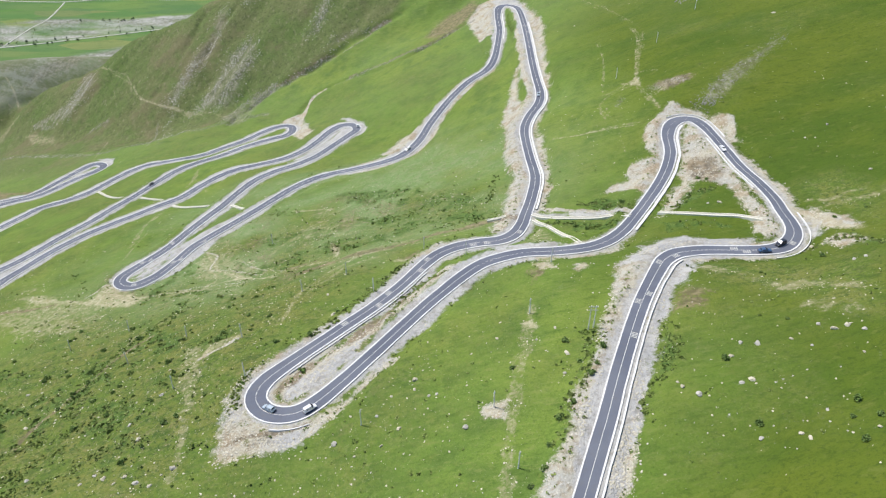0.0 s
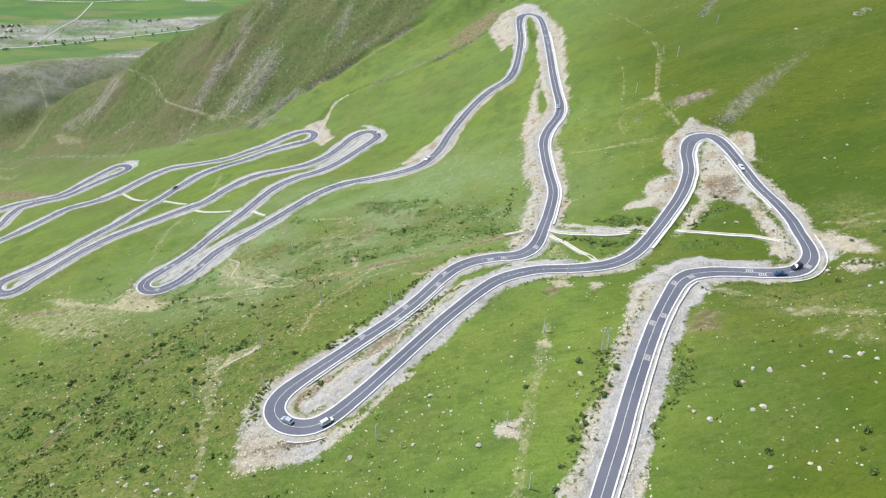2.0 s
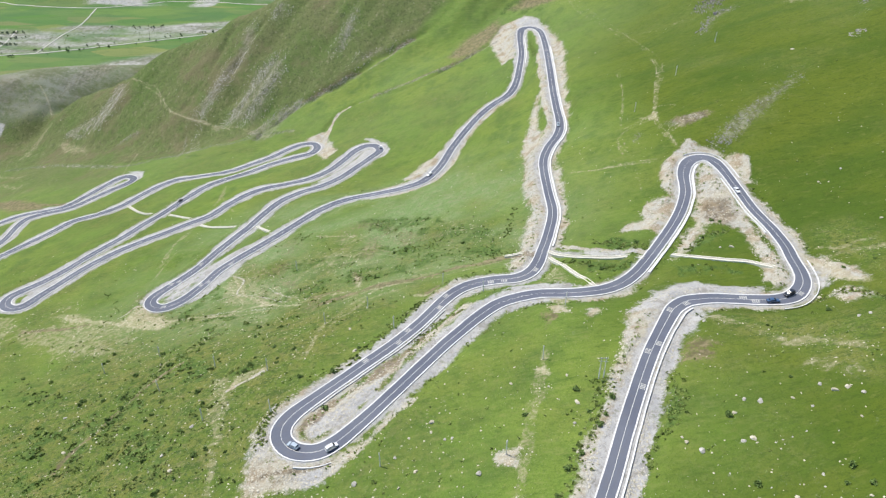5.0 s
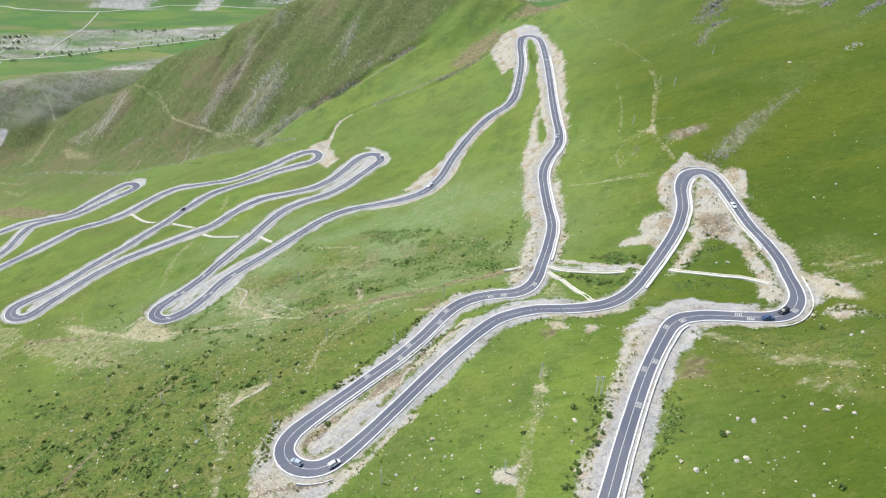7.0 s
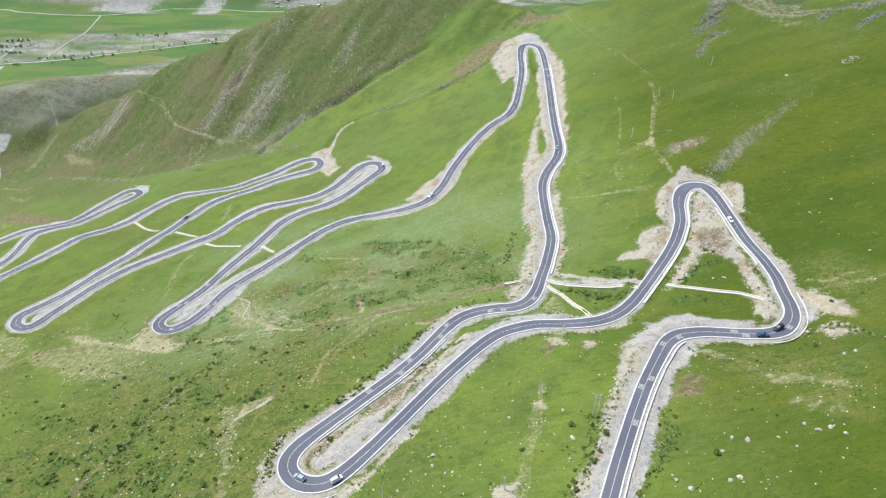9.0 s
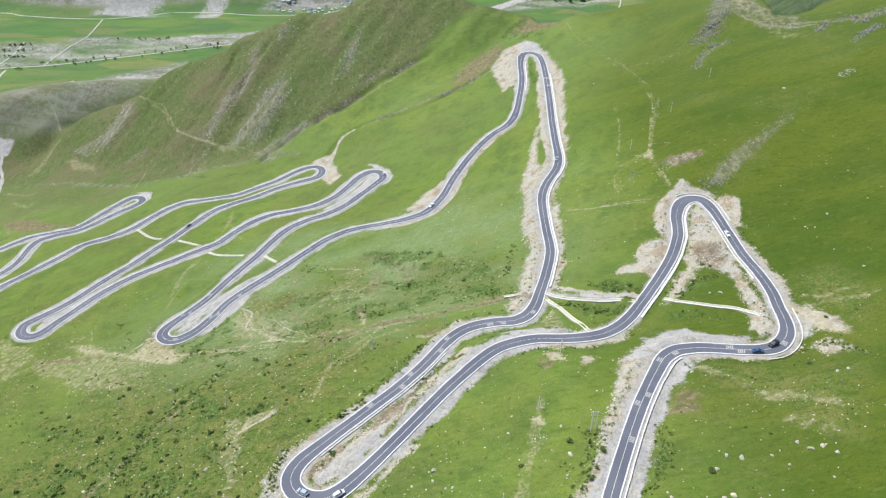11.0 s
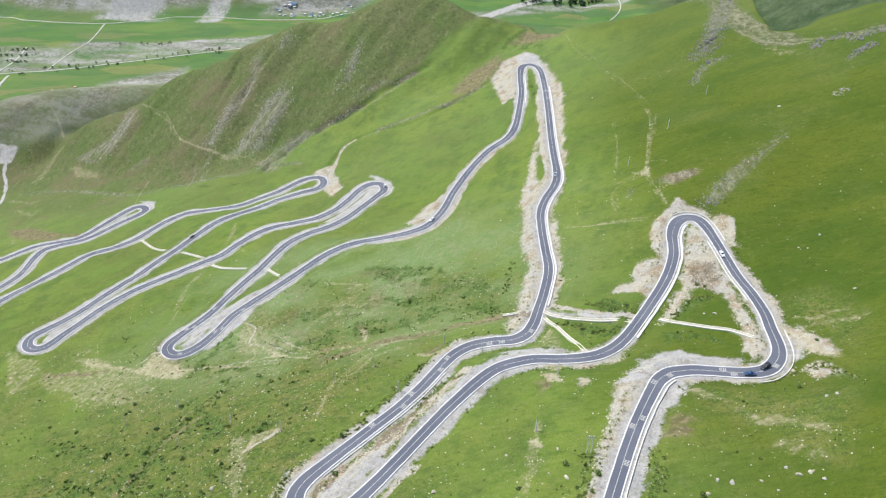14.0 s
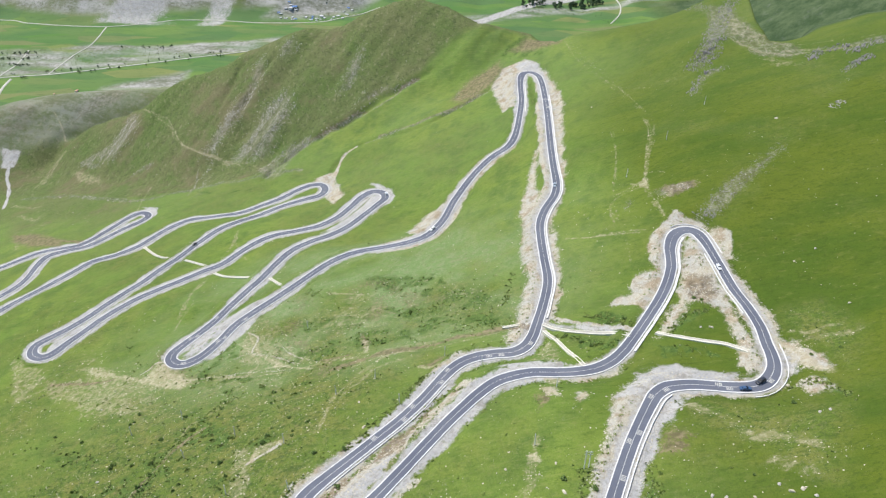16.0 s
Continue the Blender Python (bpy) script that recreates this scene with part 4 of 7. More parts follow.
trail("path", 1.6, [(-20.2, 254.5), (-10.6, 249.7), (-5.9, 252)])
trail("earth", 1.8, [(-56.1, 235.2), (-54.1, 243.7), (-49.8, 247.7), (-43.9, 258.7), (-34.3, 264.5), (-29.2, 265.2)])
patch("dark", [(-69.6, 369.5), (-45.3, 365.3), (-18.3, 357.1), (4, 337), (17.7, 317), (14.9, 301.4), (1.2, 305.8), (-10.5, 315.7), (-16.9, 328.3), (-35.8, 334.4), (-53, 346.7)], 5)
patch("dark", [(-53.9, 329.4), (-35.4, 329.7), (-16.5, 319.1), (4, 301.5), (22.5, 291.1), (18.3, 285), (3.9, 286.9), (-15.3, 295.3), (-33.7, 311.4)], 4)
patch("path", [(34.5, 230.1), (39, 231.3), (43.5, 228.7), (41.6, 219.9), (37.4, 226.6)], 1)
patch("path", [(33.4, 220.7), (37.6, 221.4), (41.1, 216.7), (41, 213), (35.7, 214.3)], 1)
patch("path", [(47.7, 213.2), (51, 214.8), (53.4, 211.6), (50, 209)], 1)
patch("soil", [(32.5, 213.1), (36.8, 214.7), (37.8, 211.3), (32.9, 206.5)], 1.5)
patch("path", [(25.7, 181.4), (29.6, 183.5), (31.1, 180.2), (29.9, 177.4), (26.4, 178.4)], 1.2)
patch("path", [(13.2, 144.6), (15.6, 145), (16.6, 142), (13.9, 141.5), (11.9, 143.7)], 1.2)
trail("soil", 0.9, [(-65.6, 147.9), (-60.7, 148.8), (-53.7, 149.6), (-46.8, 150.3), (-40.2, 153)])
patch("dark", [(68.6, 171.9), (68.5, 164.7), (67.7, 155.8), (62.8, 147.3), (60.9, 145.6), (64.2, 158.5)], 1.5)
patch("soil", [(76.5, 189.3), (80.5, 181.3), (84.3, 177.1), (80.2, 174.6), (75.2, 177.1)], 2)
trail("path", 0.55, [(107.8, 387.2), (110.6, 365.6), (112, 349.7)])
trail("path", 0.5, [(107.8, 387.2), (98.2, 383.5), (91.6, 379.8), (86.7, 373.7), (86.4, 366.3), (88.7, 354.3)])
patch("path", [(105.2, 388.8), (109.5, 389.7), (109.7, 381.8), (105.6, 383.4)], 1.2)
trail("path", 1.0, [(68, 348.7), (77.5, 346.1), (88.1, 342.7), (98.5, 339.6)])
trail("path", 0.45, [(89.7, 336.1), (89.2, 323.1), (88.7, 316.4)])
patch("bank", [(87.7, 304.3), (100.9, 302), (102.9, 299.2), (98.4, 290.5), (93, 282.3), (88, 276.2), (84.1, 280.8), (74.2, 285.4), (75.7, 286.9), (84.6, 288.1), (86.2, 299.1)], 1.2)
patch("dark", [(59, 283.5), (74.6, 280.3), (82.4, 272.3), (80.7, 263.7), (70.4, 269.7), (58, 276.2)], 2)
patch("soil", [(113.8, 297.6), (122.8, 292.2), (123, 276.6), (115.4, 273.5), (108.8, 279), (109.8, 288.3)], 2.5)
patch("dark", [(98.2, 272.6), (104.2, 273.9), (116.9, 270.4), (113.5, 266.8), (103, 261.4), (96, 256.1)], 2)
patch("dark", [(88.7, 249.1), (100.6, 245), (113.2, 237.7), (113.7, 233.1), (101.4, 233.7), (87.5, 236.6)], 2)
patch("dark", [(45.7, 266.7), (55.4, 266.5), (71.9, 255.2), (76.1, 252.8), (63.2, 245.7), (53.5, 254.1)], 2)
patch("path", [(136.9, 271.2), (138.9, 261.3), (137.8, 251.6), (140.9, 244.1), (144.7, 230.9), (147, 220), (149.6, 216.1), (146.2, 209.9), (139.6, 219.7), (137, 234.8), (134.8, 245.1), (134.7, 256.3)], 2)
trail("earth", 1.6, [(144.4, 248), (150.9, 244.6), (159.7, 246.6), (164.8, 246.6)])
trail("path", 1.1, [(-336.6, 748.5), (-328.6, 732.1), (-312.1, 711.2), (-287.4, 692.5), (-269.3, 682.2), (-251.2, 670.6), (-234.9, 656.6)])
patch("earth", [(-500.3, 782.3), (-470, 769.4), (-429, 730), (-413.2, 702.7), (-468, 740.7)], 6.0)
trail("path", 1.0, [(-340.8, 666.2), (-334.3, 626.2), (-324.1, 592.8)])
trail("dark", 2.2, [(-319.9, 640.5), (-287.6, 633.7), (-239, 597.3), (-216.2, 594.8)])
trail("soil", 3.0, [(-435.3, 579), (-399.2, 566.5), (-359.2, 546.3)])
trail("earth", 2.6, [(-188.2, 492.4), (-184.2, 466.5), (-185, 455.8)])
trail("earth", 2.4, [(-186, 427.7), (-188, 406.5), (-191.4, 394.6), (-190.3, 377.5), (-188.5, 359.5)])
patch("gravel", [(-51.6, 160.7), (-45.4, 162.4), (-37.3, 170.1), (-30.9, 180.2), (-24.2, 191.3), (-28.5, 192.8), (-37.1, 181.9), (-47.1, 171.6), (-51.7, 166)], 1.2)
patch("soil", [(-55.7, 168.4), (-53.2, 172.8), (-41.8, 185.5), (-29.3, 199.1), (-15.9, 217.1), (-12.7, 219.7), (-22.7, 196.5), (-33.9, 187.1), (-47.8, 174.9), (-53.1, 163.5)], 1)
trail("dark", 0.9, [(-54.4, 178.8), (-50.1, 187.4), (-43.4, 196.4), (-36.2, 204.4), (-29, 216.5), (-21.2, 230), (-12.7, 242.5), (-5.8, 249.6)])
trail("dark", 0.9, [(43, 163.5), (40, 153.4), (36.4, 142.6), (32.8, 134.2), (29.7, 127.8)])
trail("path", 0.8, [(-395.5, 806.9), (-374.2, 788.9), (-355.7, 776.1), (-341.3, 753.2), (-326.7, 729.6), (-310.7, 710.6), (-293.2, 696.2), (-270.7, 684.8), (-255.9, 675.6), (-225.4, 656.4)])
trail("path", 1.4, [(-567, 897.6), (-556.2, 885.6), (-547.5, 872.6), (-542.6, 863.2)])
trail("path", 0.6, [(91.2, 679.7), (96.5, 634.9), (102.8, 607), (112.5, 562.4), (119.1, 536.4), (122.2, 496.3), (123.4, 462.2), (120.9, 443.6), (117.1, 429), (112, 404.8), (108.7, 392.3)])
trail("path", 0.45, [(101.1, 472.4), (99.6, 439.1), (95, 409), (89.3, 382.3)])
trail("path", 0.5, [(111.4, 397.8), (118.7, 394.2), (123.4, 385.9)])
trail("path", 0.9, [(110.2, 391.4), (101.3, 386.6), (91, 382.8)])
trail("earth", 0.8, [(120, 541.7), (136.9, 522.9), (152.4, 522.3), (167.5, 520.8), (185.3, 515.5)])
patch("stony", [(207.2, 650.4), (220.1, 633.9), (220.5, 600.5), (222.2, 564.3), (221.3, 548.2), (231.6, 530.1), (234.2, 506.7), (235.6, 495.5), (223.5, 496.3), (208.9, 512.9), (202.6, 538.5), (194.6, 555.4), (191.6, 577.6), (199, 617.1)], 3)
trail("path", 1.6, [(197.8, 551.9), (205.9, 536), (212.3, 518.1), (225, 500.8), (235.1, 497.1)])
trail("earth", 2.6, [(215.3, 597.3), (217.4, 562.4), (222.9, 539.7), (230.3, 516.5)])
patch("dark", [(31.2, 716.5), (57.2, 732.5), (129.8, 1326.8), (71.2, 670.4), (49.6, 686.7), (28.3, 701.4)], 5)
# rocky foot of the mountain, its gullies and scars
trail("stony", 5.0, [(-535.7, 732.5), (-486.8, 713.7), (-448.6, 696.8), (-388, 659.5), (-336.2, 632), (-295.7, 640), (-254.7, 629.7), (-227.6, 620.9), (-193, 622.7), (-161.3, 611.6)])
trail("dark", 4.0, [(-535.7, 732.5), (-486.8, 713.7), (-448.6, 696.8), (-388, 659.5), (-336.2, 632), (-295.7, 640), (-254.7, 629.7), (-227.6, 620.9), (-193, 622.7), (-161.3, 611.6)])
trail("stony", 8.0, [(-200, 622), (-198.3, 639.9), (-191.3, 654.1), (-180.2, 659.8), (-165.3, 661.3)])
FOLDS = ([(-162.1, 660.7), (-145, 666), (-130.6, 670.4), (-113.4, 675.3), (-96, 677.3), (-79.1, 683.7), (-65.6, 696.2), (-51.3, 700.3)],
         [(-85, 627.5), (-68.1, 624.4), (-51.5, 620.2), (-35.7, 623.1), (-19.9, 623.5), (-4.3, 628.9), (11.3, 636.5), (26.8, 638.4)])
for fold in FOLDS:
    trail("stony", 3.0, fold)
    # the gully's darker shading, painted into the ground colour
    trail("dark", 3.2, fold)
    trail("soil", 1.5, [(x + 1.0, y + 2.0) for x, y in fold])
trail("stony", 7.0, [(-417.2, 813.1), (-424.3, 792.8), (-439.8, 779.1), (-472.9, 778.8)])
trail("earth", 9.0, [(-530.2, 828.3), (-536.6, 804.2), (-536.5, 772.9)])
trail("stony", 1.6, [(-279.9, 615.1), (-284.9, 651.9), (-288.5, 674.9)])
patch("gravel", [(136.7, 235.7), (141.2, 235.3), (141.4, 228.3), (137.3, 223.7), (133.5, 224.2)], 0.8)
trail("stony", 4.0, [(255, 487), (266.7, 491.1), (277.4, 487.7)])
trail("bank", 3.2, [tuple(q) for q in (ROAD[384:520] - ROAD_N[384:520] * 6.2)[::3]])
trail("bank", 2.8, [(-44.7, 147.6), (-41.2, 149.5), (-34.3, 155.7), (-28.1, 163.4), (-22.5, 171.8), (-17.6, 177.7)])
trail("bank", 1.8, [(46, 283), (51, 277.5), (56.1, 275.2), (64.2, 272.1), (72.7, 266.6), (78.7, 262.5)])
patch("bank", [(101.4, 332.7), (98.5, 325.3), (98.3, 312), (99.4, 301.6), (104.2, 307.5), (105.8, 318.7), (108.7, 329.6), (114.4, 336.7), (122.9, 338.9), (130.6, 334.5), (135.5, 318.6), (135.9, 307), (137.2, 306.8), (139.6, 314.2), (140.1, 323.1), (134.8, 333.3), (128.3, 341.3), (121.6, 345.9), (118, 350.1), (111.3, 345.4), (106, 339.1)], 1.5)
trail("bank", 1.6, [tuple(q) for q in (ROAD[143:162] + ROAD_N[143:162] * 5.8)[::3]])
trail("dark", 2.0, [(131.6, 209.2), (135.1, 208.3), (141.2, 211.8), (140.8, 202.5), (143.2, 195.8)])
patch("rough", [(89.7, 210.9), (115.6, 195.7), (140.3, 189.6), (118, 149.5), (105.4, 173.2), (90.9, 183)], 6.0)
patch("rough", [(144, 261.3), (147, 243.1), (153.1, 211.8), (169.5, 242.3), (162.8, 265.3)], 6.0)
patch("heath", [(31, 732), (60, 735), (95, 712), (90, 680), (83, 672), (76, 662), (55, 687), (34, 711)], 5.0)
patch("soil", [(-20, 623.6), (-4.5, 635.5), (11.3, 658.8), (22.5, 686.4), (33.7, 698.3), (30.7, 687.6), (22, 662), (11.2, 639.2), (0.8, 630.2)], 5.0)
# shoulders of the road
shoulder = 4.7 + 1.3 * np.clip((GY - 280) / 40, 0, 1) * np.clip((30 - GX) / 40, 0, 1) + 1.3 * np.exp(-((GX + 12) / 45) ** 4 - ((GY - 215) / 42) ** 4) + 1.6 * noise2(GX, GY, 31, 4) + 1.0 * noise2(GX, GY, 9, 5) + 0.8 * noise2(GX, GY, 3, 6) * np.clip((430 - afar) / 120, 0, 1)
COVER["gravel"] = np.maximum(COVER["gravel"], np.clip((shoulder + 1.8 - road_d) / 3.6, 0, 1))
lee = 5.0 + 5.0 * noise2(GX, GY, 38, 7) + 1.5 * noise2(GX, GY, 8, 8)
COVER["bank"] = np.maximum(COVER["bank"], np.clip((lee + 2.2 - road_d) / 4.4, 0, 1) * (GY < 700) * np.clip((GX + 90) / 40, 0.3, 1))
COVER["heath"] = np.clip((mountain(np.clip(GX, -700, 400), GY) - meadow(GX / np.maximum(GY + BACK, 60), np.log(np.maximum(GY + BACK, 60))) + 11 + 4 * noise2(GX, GY, 30, 83)) / 9, 0, 1) * (GY > 480) * np.clip((reach + 60 - BACK - GY) / 60, 0, 1)
COVER["heath"] = np.maximum(COVER["heath"], 0.75 * np.clip((-320 - GX) / 60, 0, 1) * np.clip((GY - 560 - 0.35 * (-330 - GX) + 20 * noise2(GX, GY, 40, 86)) / 40, 0, 1) * (reach - BACK + 60 > GY))
edge = np.interp(GX, [-193, -171, -118, -95, -72, -49, -26, -5, 30, 90], [634, 654, 670, 682, 692, 702, 721, 738, 738, 712])
COVER["heath"] *= np.where(GX > -193, np.clip((GY - edge + 6 * noise2(GX, GY, 16, 88)) / 12, 0, 1), 1)
foot_y = np.interp(GX, [-600, -536, -487, -449, -388, -336, -296, -255, -228, -193], [762, 733, 714, 697, 660, 632, 634, 628, 621, 628])
COVER["heath"] = np.maximum(COVER["heath"], np.clip((GY - foot_y + 5 * noise2(GX, GY, 14, 102)) / 7, 0, 1) * np.clip((-190 - GX) / 6, 0, 1) * np.clip((reach + 60 - BACK - GY) / 60, 0, 1))
COVER["pale"] = np.clip(0.9 * np.exp(-(((GX + 70) / 130) ** 4 + ((GY - 345) / 85) ** 4)) * np.clip(0.62 + 0.55 * noise2(GX, GY * 1.6, 34, 84) + 0.35 * noise2(GX, GY, 11, 85), 0, 1), 0, 1)
# far slopes: distance haze put into the colour as a weak pale tint
COVER["pale"] = np.maximum(COVER["pale"], 0.24 * np.clip((GY - 400) / 220, 0, 1) * np.clip(0.85 + 0.4 * noise2(GX, GY, 45, 104), 0, 1))
scrubby = np.exp(-(((GX + 130) / 75) ** 2 + ((GY - 195) / 62) ** 2)) + 0.8 * np.exp(-(((GX + 115) / 80) ** 2 + ((GY - 295) / 50) ** 2)) + 0.8 * np.exp(-(((GX + 15) / 60) ** 2 + ((GY - 308) / 26) ** 2)) + 0.5 * np.exp(-(((GX - 62) / 18) ** 2 + ((GY - 262) / 9) ** 2))
COVER["dark_sward"] = np.clip(0.9 * np.clip((GX - 35 - 0.10 * (GY - 200)) / 60 + 0.35 * noise2(GX, GY, 60, 36), 0, 1), 0, 1) * (1 - 0.5 * np.exp(-((GX - 60) / 50) ** 2 - ((GY - 330) / 110) ** 2))
trail("gravel", 3.6, [tuple(q) for q in (ROAD[0:74] + ROAD_N[0:74] * 5.4)[::3]])
dry = np.exp(-(((GX + 95) / 85) ** 2 + ((GY - 300) / 60) ** 2)) + np.exp(-(((GX + 190) / 90) ** 2 + ((GY - 300) / 60) ** 2)) + 0.7 * np.exp(-(((GX + 20) / 70) ** 2 + ((GY - 345) / 40) ** 2)) + 1.1 * np.exp(-(((GX + 430) / 130) ** 2 + ((GY - 610) / 75) ** 2))
COVER["earth"] = np.maximum(COVER["earth"], np.clip(dry * (0.34 + 0.5 * noise2(GX + GY, (GX - GY) * 0.4, 26, 81) + 0.3 * noise2(GX, GY, 9, 82)), 0, 0.75))
COVER["soil"] = np.maximum(COVER["soil"], np.clip(dry * (0.55 * noise2(GX + GY, (GX - GY) * 0.4, 30, 96) + 0.4 * noise2(GX, GY, 10, 97)), 0, 0.6))
# thickets come in clumps
COVER["dark"] *= np.clip(0.75 + 0.7 * noise2(GX, GY, 7, 91) + 0.5 * noise2(GX, GY, 3, 92), 0, 1)
clumps = 0.65 * noise2(GX + 0.5 * GY, GY, 16, 93) + 0.6 * noise2(GX, GY, 6, 94) + 0.35 * noise2(GX, GY, 2.8, 95)
COVER["dark"] = np.maximum(COVER["dark"], np.clip(scrubby * (clumps + 0.10) * 1.5, 0, 1) * (GY < 420))
COVER["dark"] = np.maximum(COVER["dark"], np.clip(0.8 * (clumps - 0.45), 0, 0.5) * (GY < 520) * (GX < 40))
COVER["rough"] = np.maximum(0.8 * COVER["rough"], np.clip(1.35 * scrubby + 0.30 * np.clip((30 - GX) / 60, 0, 1) + 0.35 * noise2(GX, GY, 40, 31) + 0.25 * noise2(GX, GY, 14, 32), 0, 1) * np.clip((650 - GY) / 40, 0, 1))
# valley floor, river flats and the slopes beyond
behind = np.clip((GY - (reach - BACK) - 25) / 25, 0, 1)
low = np.clip((14 - (GZ - valley(GX, GY))) / 8, 0, 1)
COVER["field"] = behind * low
highway = np.interp(GX, [-1400, -790, -702, -572, -418, 0, 400], [1020, 1134, 1152, 1196, 1253, 1395, 1530])
flats = np.interp(GX, [-1400, -853, -697, -550, -374, 0, 400], [1200, 1249, 1276, 1277, 1327, 1450, 1560])
river = np.clip((GY - highway) / 8, 0, 1) * np.clip((flats + 9 * noise2(GX, GY, 60, 33) - GY) / 10, 0, 1) * behind
COVER["ash"] = np.clip(river * (0.62 + 0.55 * noise2(GX, GY * 5.0, 60, 34) + 0.25 * noise2(GX, GY * 3.0, 16, 87)), 0, 1)
hill = np.clip((GZ - valley(GX, GY) - 6) / 10, 0, 1) * behind
west = np.clip((120 - GX) / 60, 0, 1)
COVER["ash"] = np.maximum(COVER["ash"], hill * west * np.clip(0.62 + 0.5 * noise2(GX, GY, 45, 35) + 0.3 * noise2(GX, GY, 14, 37) + 0.35 * (GY < 1100), 0, 1))
COVER["ash"] = np.maximum(COVER["ash"], hill * (1 - west) * np.clip(0.5 * noise2(GX, GY, 60, 38) + 0.3 * noise2(GX, GY, 18, 39) - 0.15, 0, 0.25))
COVER["heath"] = np.maximum(COVER["heath"], hill * west * 0.8)
COVER["dark_sward"] = np.maximum(COVER["dark_sward"] * (1 - behind * west), hill * (1 - west))
COVER["far_dark"] = hill * (1 - west)
patch("ash", [(-480, 1170), (-598, 1102), (-660, 960), (-720, 900), (-720, 840), (-640, 800), (-600, 828), (-588, 840), (-547, 865), (-504, 914), (-465, 955)], 10.0)
COVER["ash"] *= 1 - (0.55 + 0.25 * noise2(GX, GY * 0.5, 50, 103)) * (GY < 1100)
patch("ash", [(-410, 1428), (-380, 1480), (-250, 1545), (-190, 1530), (-240, 1475), (-330, 1440)], 14.0)
COVER["field"] *= 1 - COVER["ash"] * (GY < 1100)
rise = np.clip(GY - 1372, 0, 400)
scree = np.exp(-(((GX + 672 - 0.25 * rise) / np.maximum(98 - 0.55 * rise, 12)) ** 4)) + 0.9 * np.exp(-(((GX + 515 - 0.2 * rise) / 30) ** 4))
COVER["gravel"] = np.maximum(COVER["gravel"], np.clip(scree * 1.0 - 0.25 + 0.25 * wob + 0.3 * noise2(GX, GY, 40, 71), 0, 0.75) * np.clip((GY - 1372) / 14, 0, 1))
wash = np.exp(-((GY - 1427 - 0.78 * (GX - 31)) / 16) ** 4) * (GX > -120) * behind
COVER["gravel"] = np.maximum(COVER["gravel"], np.clip(wash + 0.2 * wob, 0, 1))


def sheet(name, x, y, z):
    n, m = x.shape
    me = bpy.data.meshes.new(name)
    me.vertices.add(n * m)
    me.vertices.foreach_set("co", np.stack([x, y, z], -1).astype(np.float32).ravel())
    idx = np.arange(n * m).reshape(n, m)
    quads = np.stack([idx[:-1, :-1], idx[:-1, 1:], idx[1:, 1:], idx[1:, :-1]], -1).reshape(-1, 4)
    me.loops.add(quads.size)
    me.loops.foreach_set("vertex_index", quads.astype(np.int32).ravel())
    me.polygons.add(len(quads))
    me.polygons.foreach_set("loop_start", (np.arange(len(quads)) * 4).astype(np.int32))
    me.update(calc_edges=True)
    me.shade_smooth()
    return me


# slumped, uneven banks and rubble
uneven = np.clip(np.maximum(COVER["bank"], 0.6 * COVER["gravel"]), 0, 1) * np.clip((road_d - 5.0) / 3.0, 0, 1) * (GY < 720)
GZ += uneven * (0.55 * noise2(GX, GY, 5.5, 98) + 0.35 * noise2(GX, GY, 2.6, 99) * np.clip((480 - afar) / 120, 0, 1))
GZ += np.clip(COVER["stony"], 0, 1) * (road_d > 10) * (0.6 * noise2(GX, GY, 6, 100) + 0.4 * noise2(GX, GY, 3.2, 101))

ground_mesh = sheet("ground", GX, GY, GZ)
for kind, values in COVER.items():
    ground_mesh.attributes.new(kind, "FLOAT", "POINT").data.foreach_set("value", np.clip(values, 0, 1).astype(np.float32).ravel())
ground = new("ground", ground_mesh)
tagged(ground, "steep green alpine meadow slopes falling to a valley", "ground", kind="structure")
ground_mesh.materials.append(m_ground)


def sample(grid, x, y):
    """A grid's value at places of the plan."""
    x, y = np.atleast_1d(np.asarray(x, float)), np.atleast_1d(np.asarray(y, float))
    i = np.clip(np.searchsorted(ROWS_Y, y) - 1, 0, len(ROWS_Y) - 2)
    f = (y - ROWS_Y[i]) / (ROWS_Y[i + 1] - ROWS_Y[i])
    out = []
    for row in (i, i + 1):
        s = x / np.sqrt((ROWS_Y[row] + BACK) ** 2 + 3600.0)
        j = np.clip(np.searchsorted(COLS_S, s) - 1, 0, len(COLS_S) - 2)
        g = (s - COLS_S[j]) / (COLS_S[j + 1] - COLS_S[j])
        out.append(grid[row, j] * (1 - g) + grid[row, j + 1] * g)
    return out[0] * (1 - f) + out[1] * f


def height(x, y):
    return float(sample(GZ, x, y)[0])


# ---- the road ----
def part(name, me, mat, parent, label=""):
    """One mesh object under a thing or a part."""
    if isinstance(me, bmesh.types.BMesh):
        bm, me = me, bpy.data.meshes.new(name)
        bm.to_mesh(me)
        bm.free()
    if mat and not me.materials:
        me.materials.append(mat)
    ob = new(name, me)
    ob.parent = parent
    if label:
        tagged(ob, label)
    return ob


# the lanes widen in the bends
turning = np.abs(np.cross(ROAD_T, np.gradient(ROAD_T, axis=0))) / 2.0
WIDER = smooth(np.clip(smooth(turning, 3) / 0.085, 0, 1) * 1.1, 4)


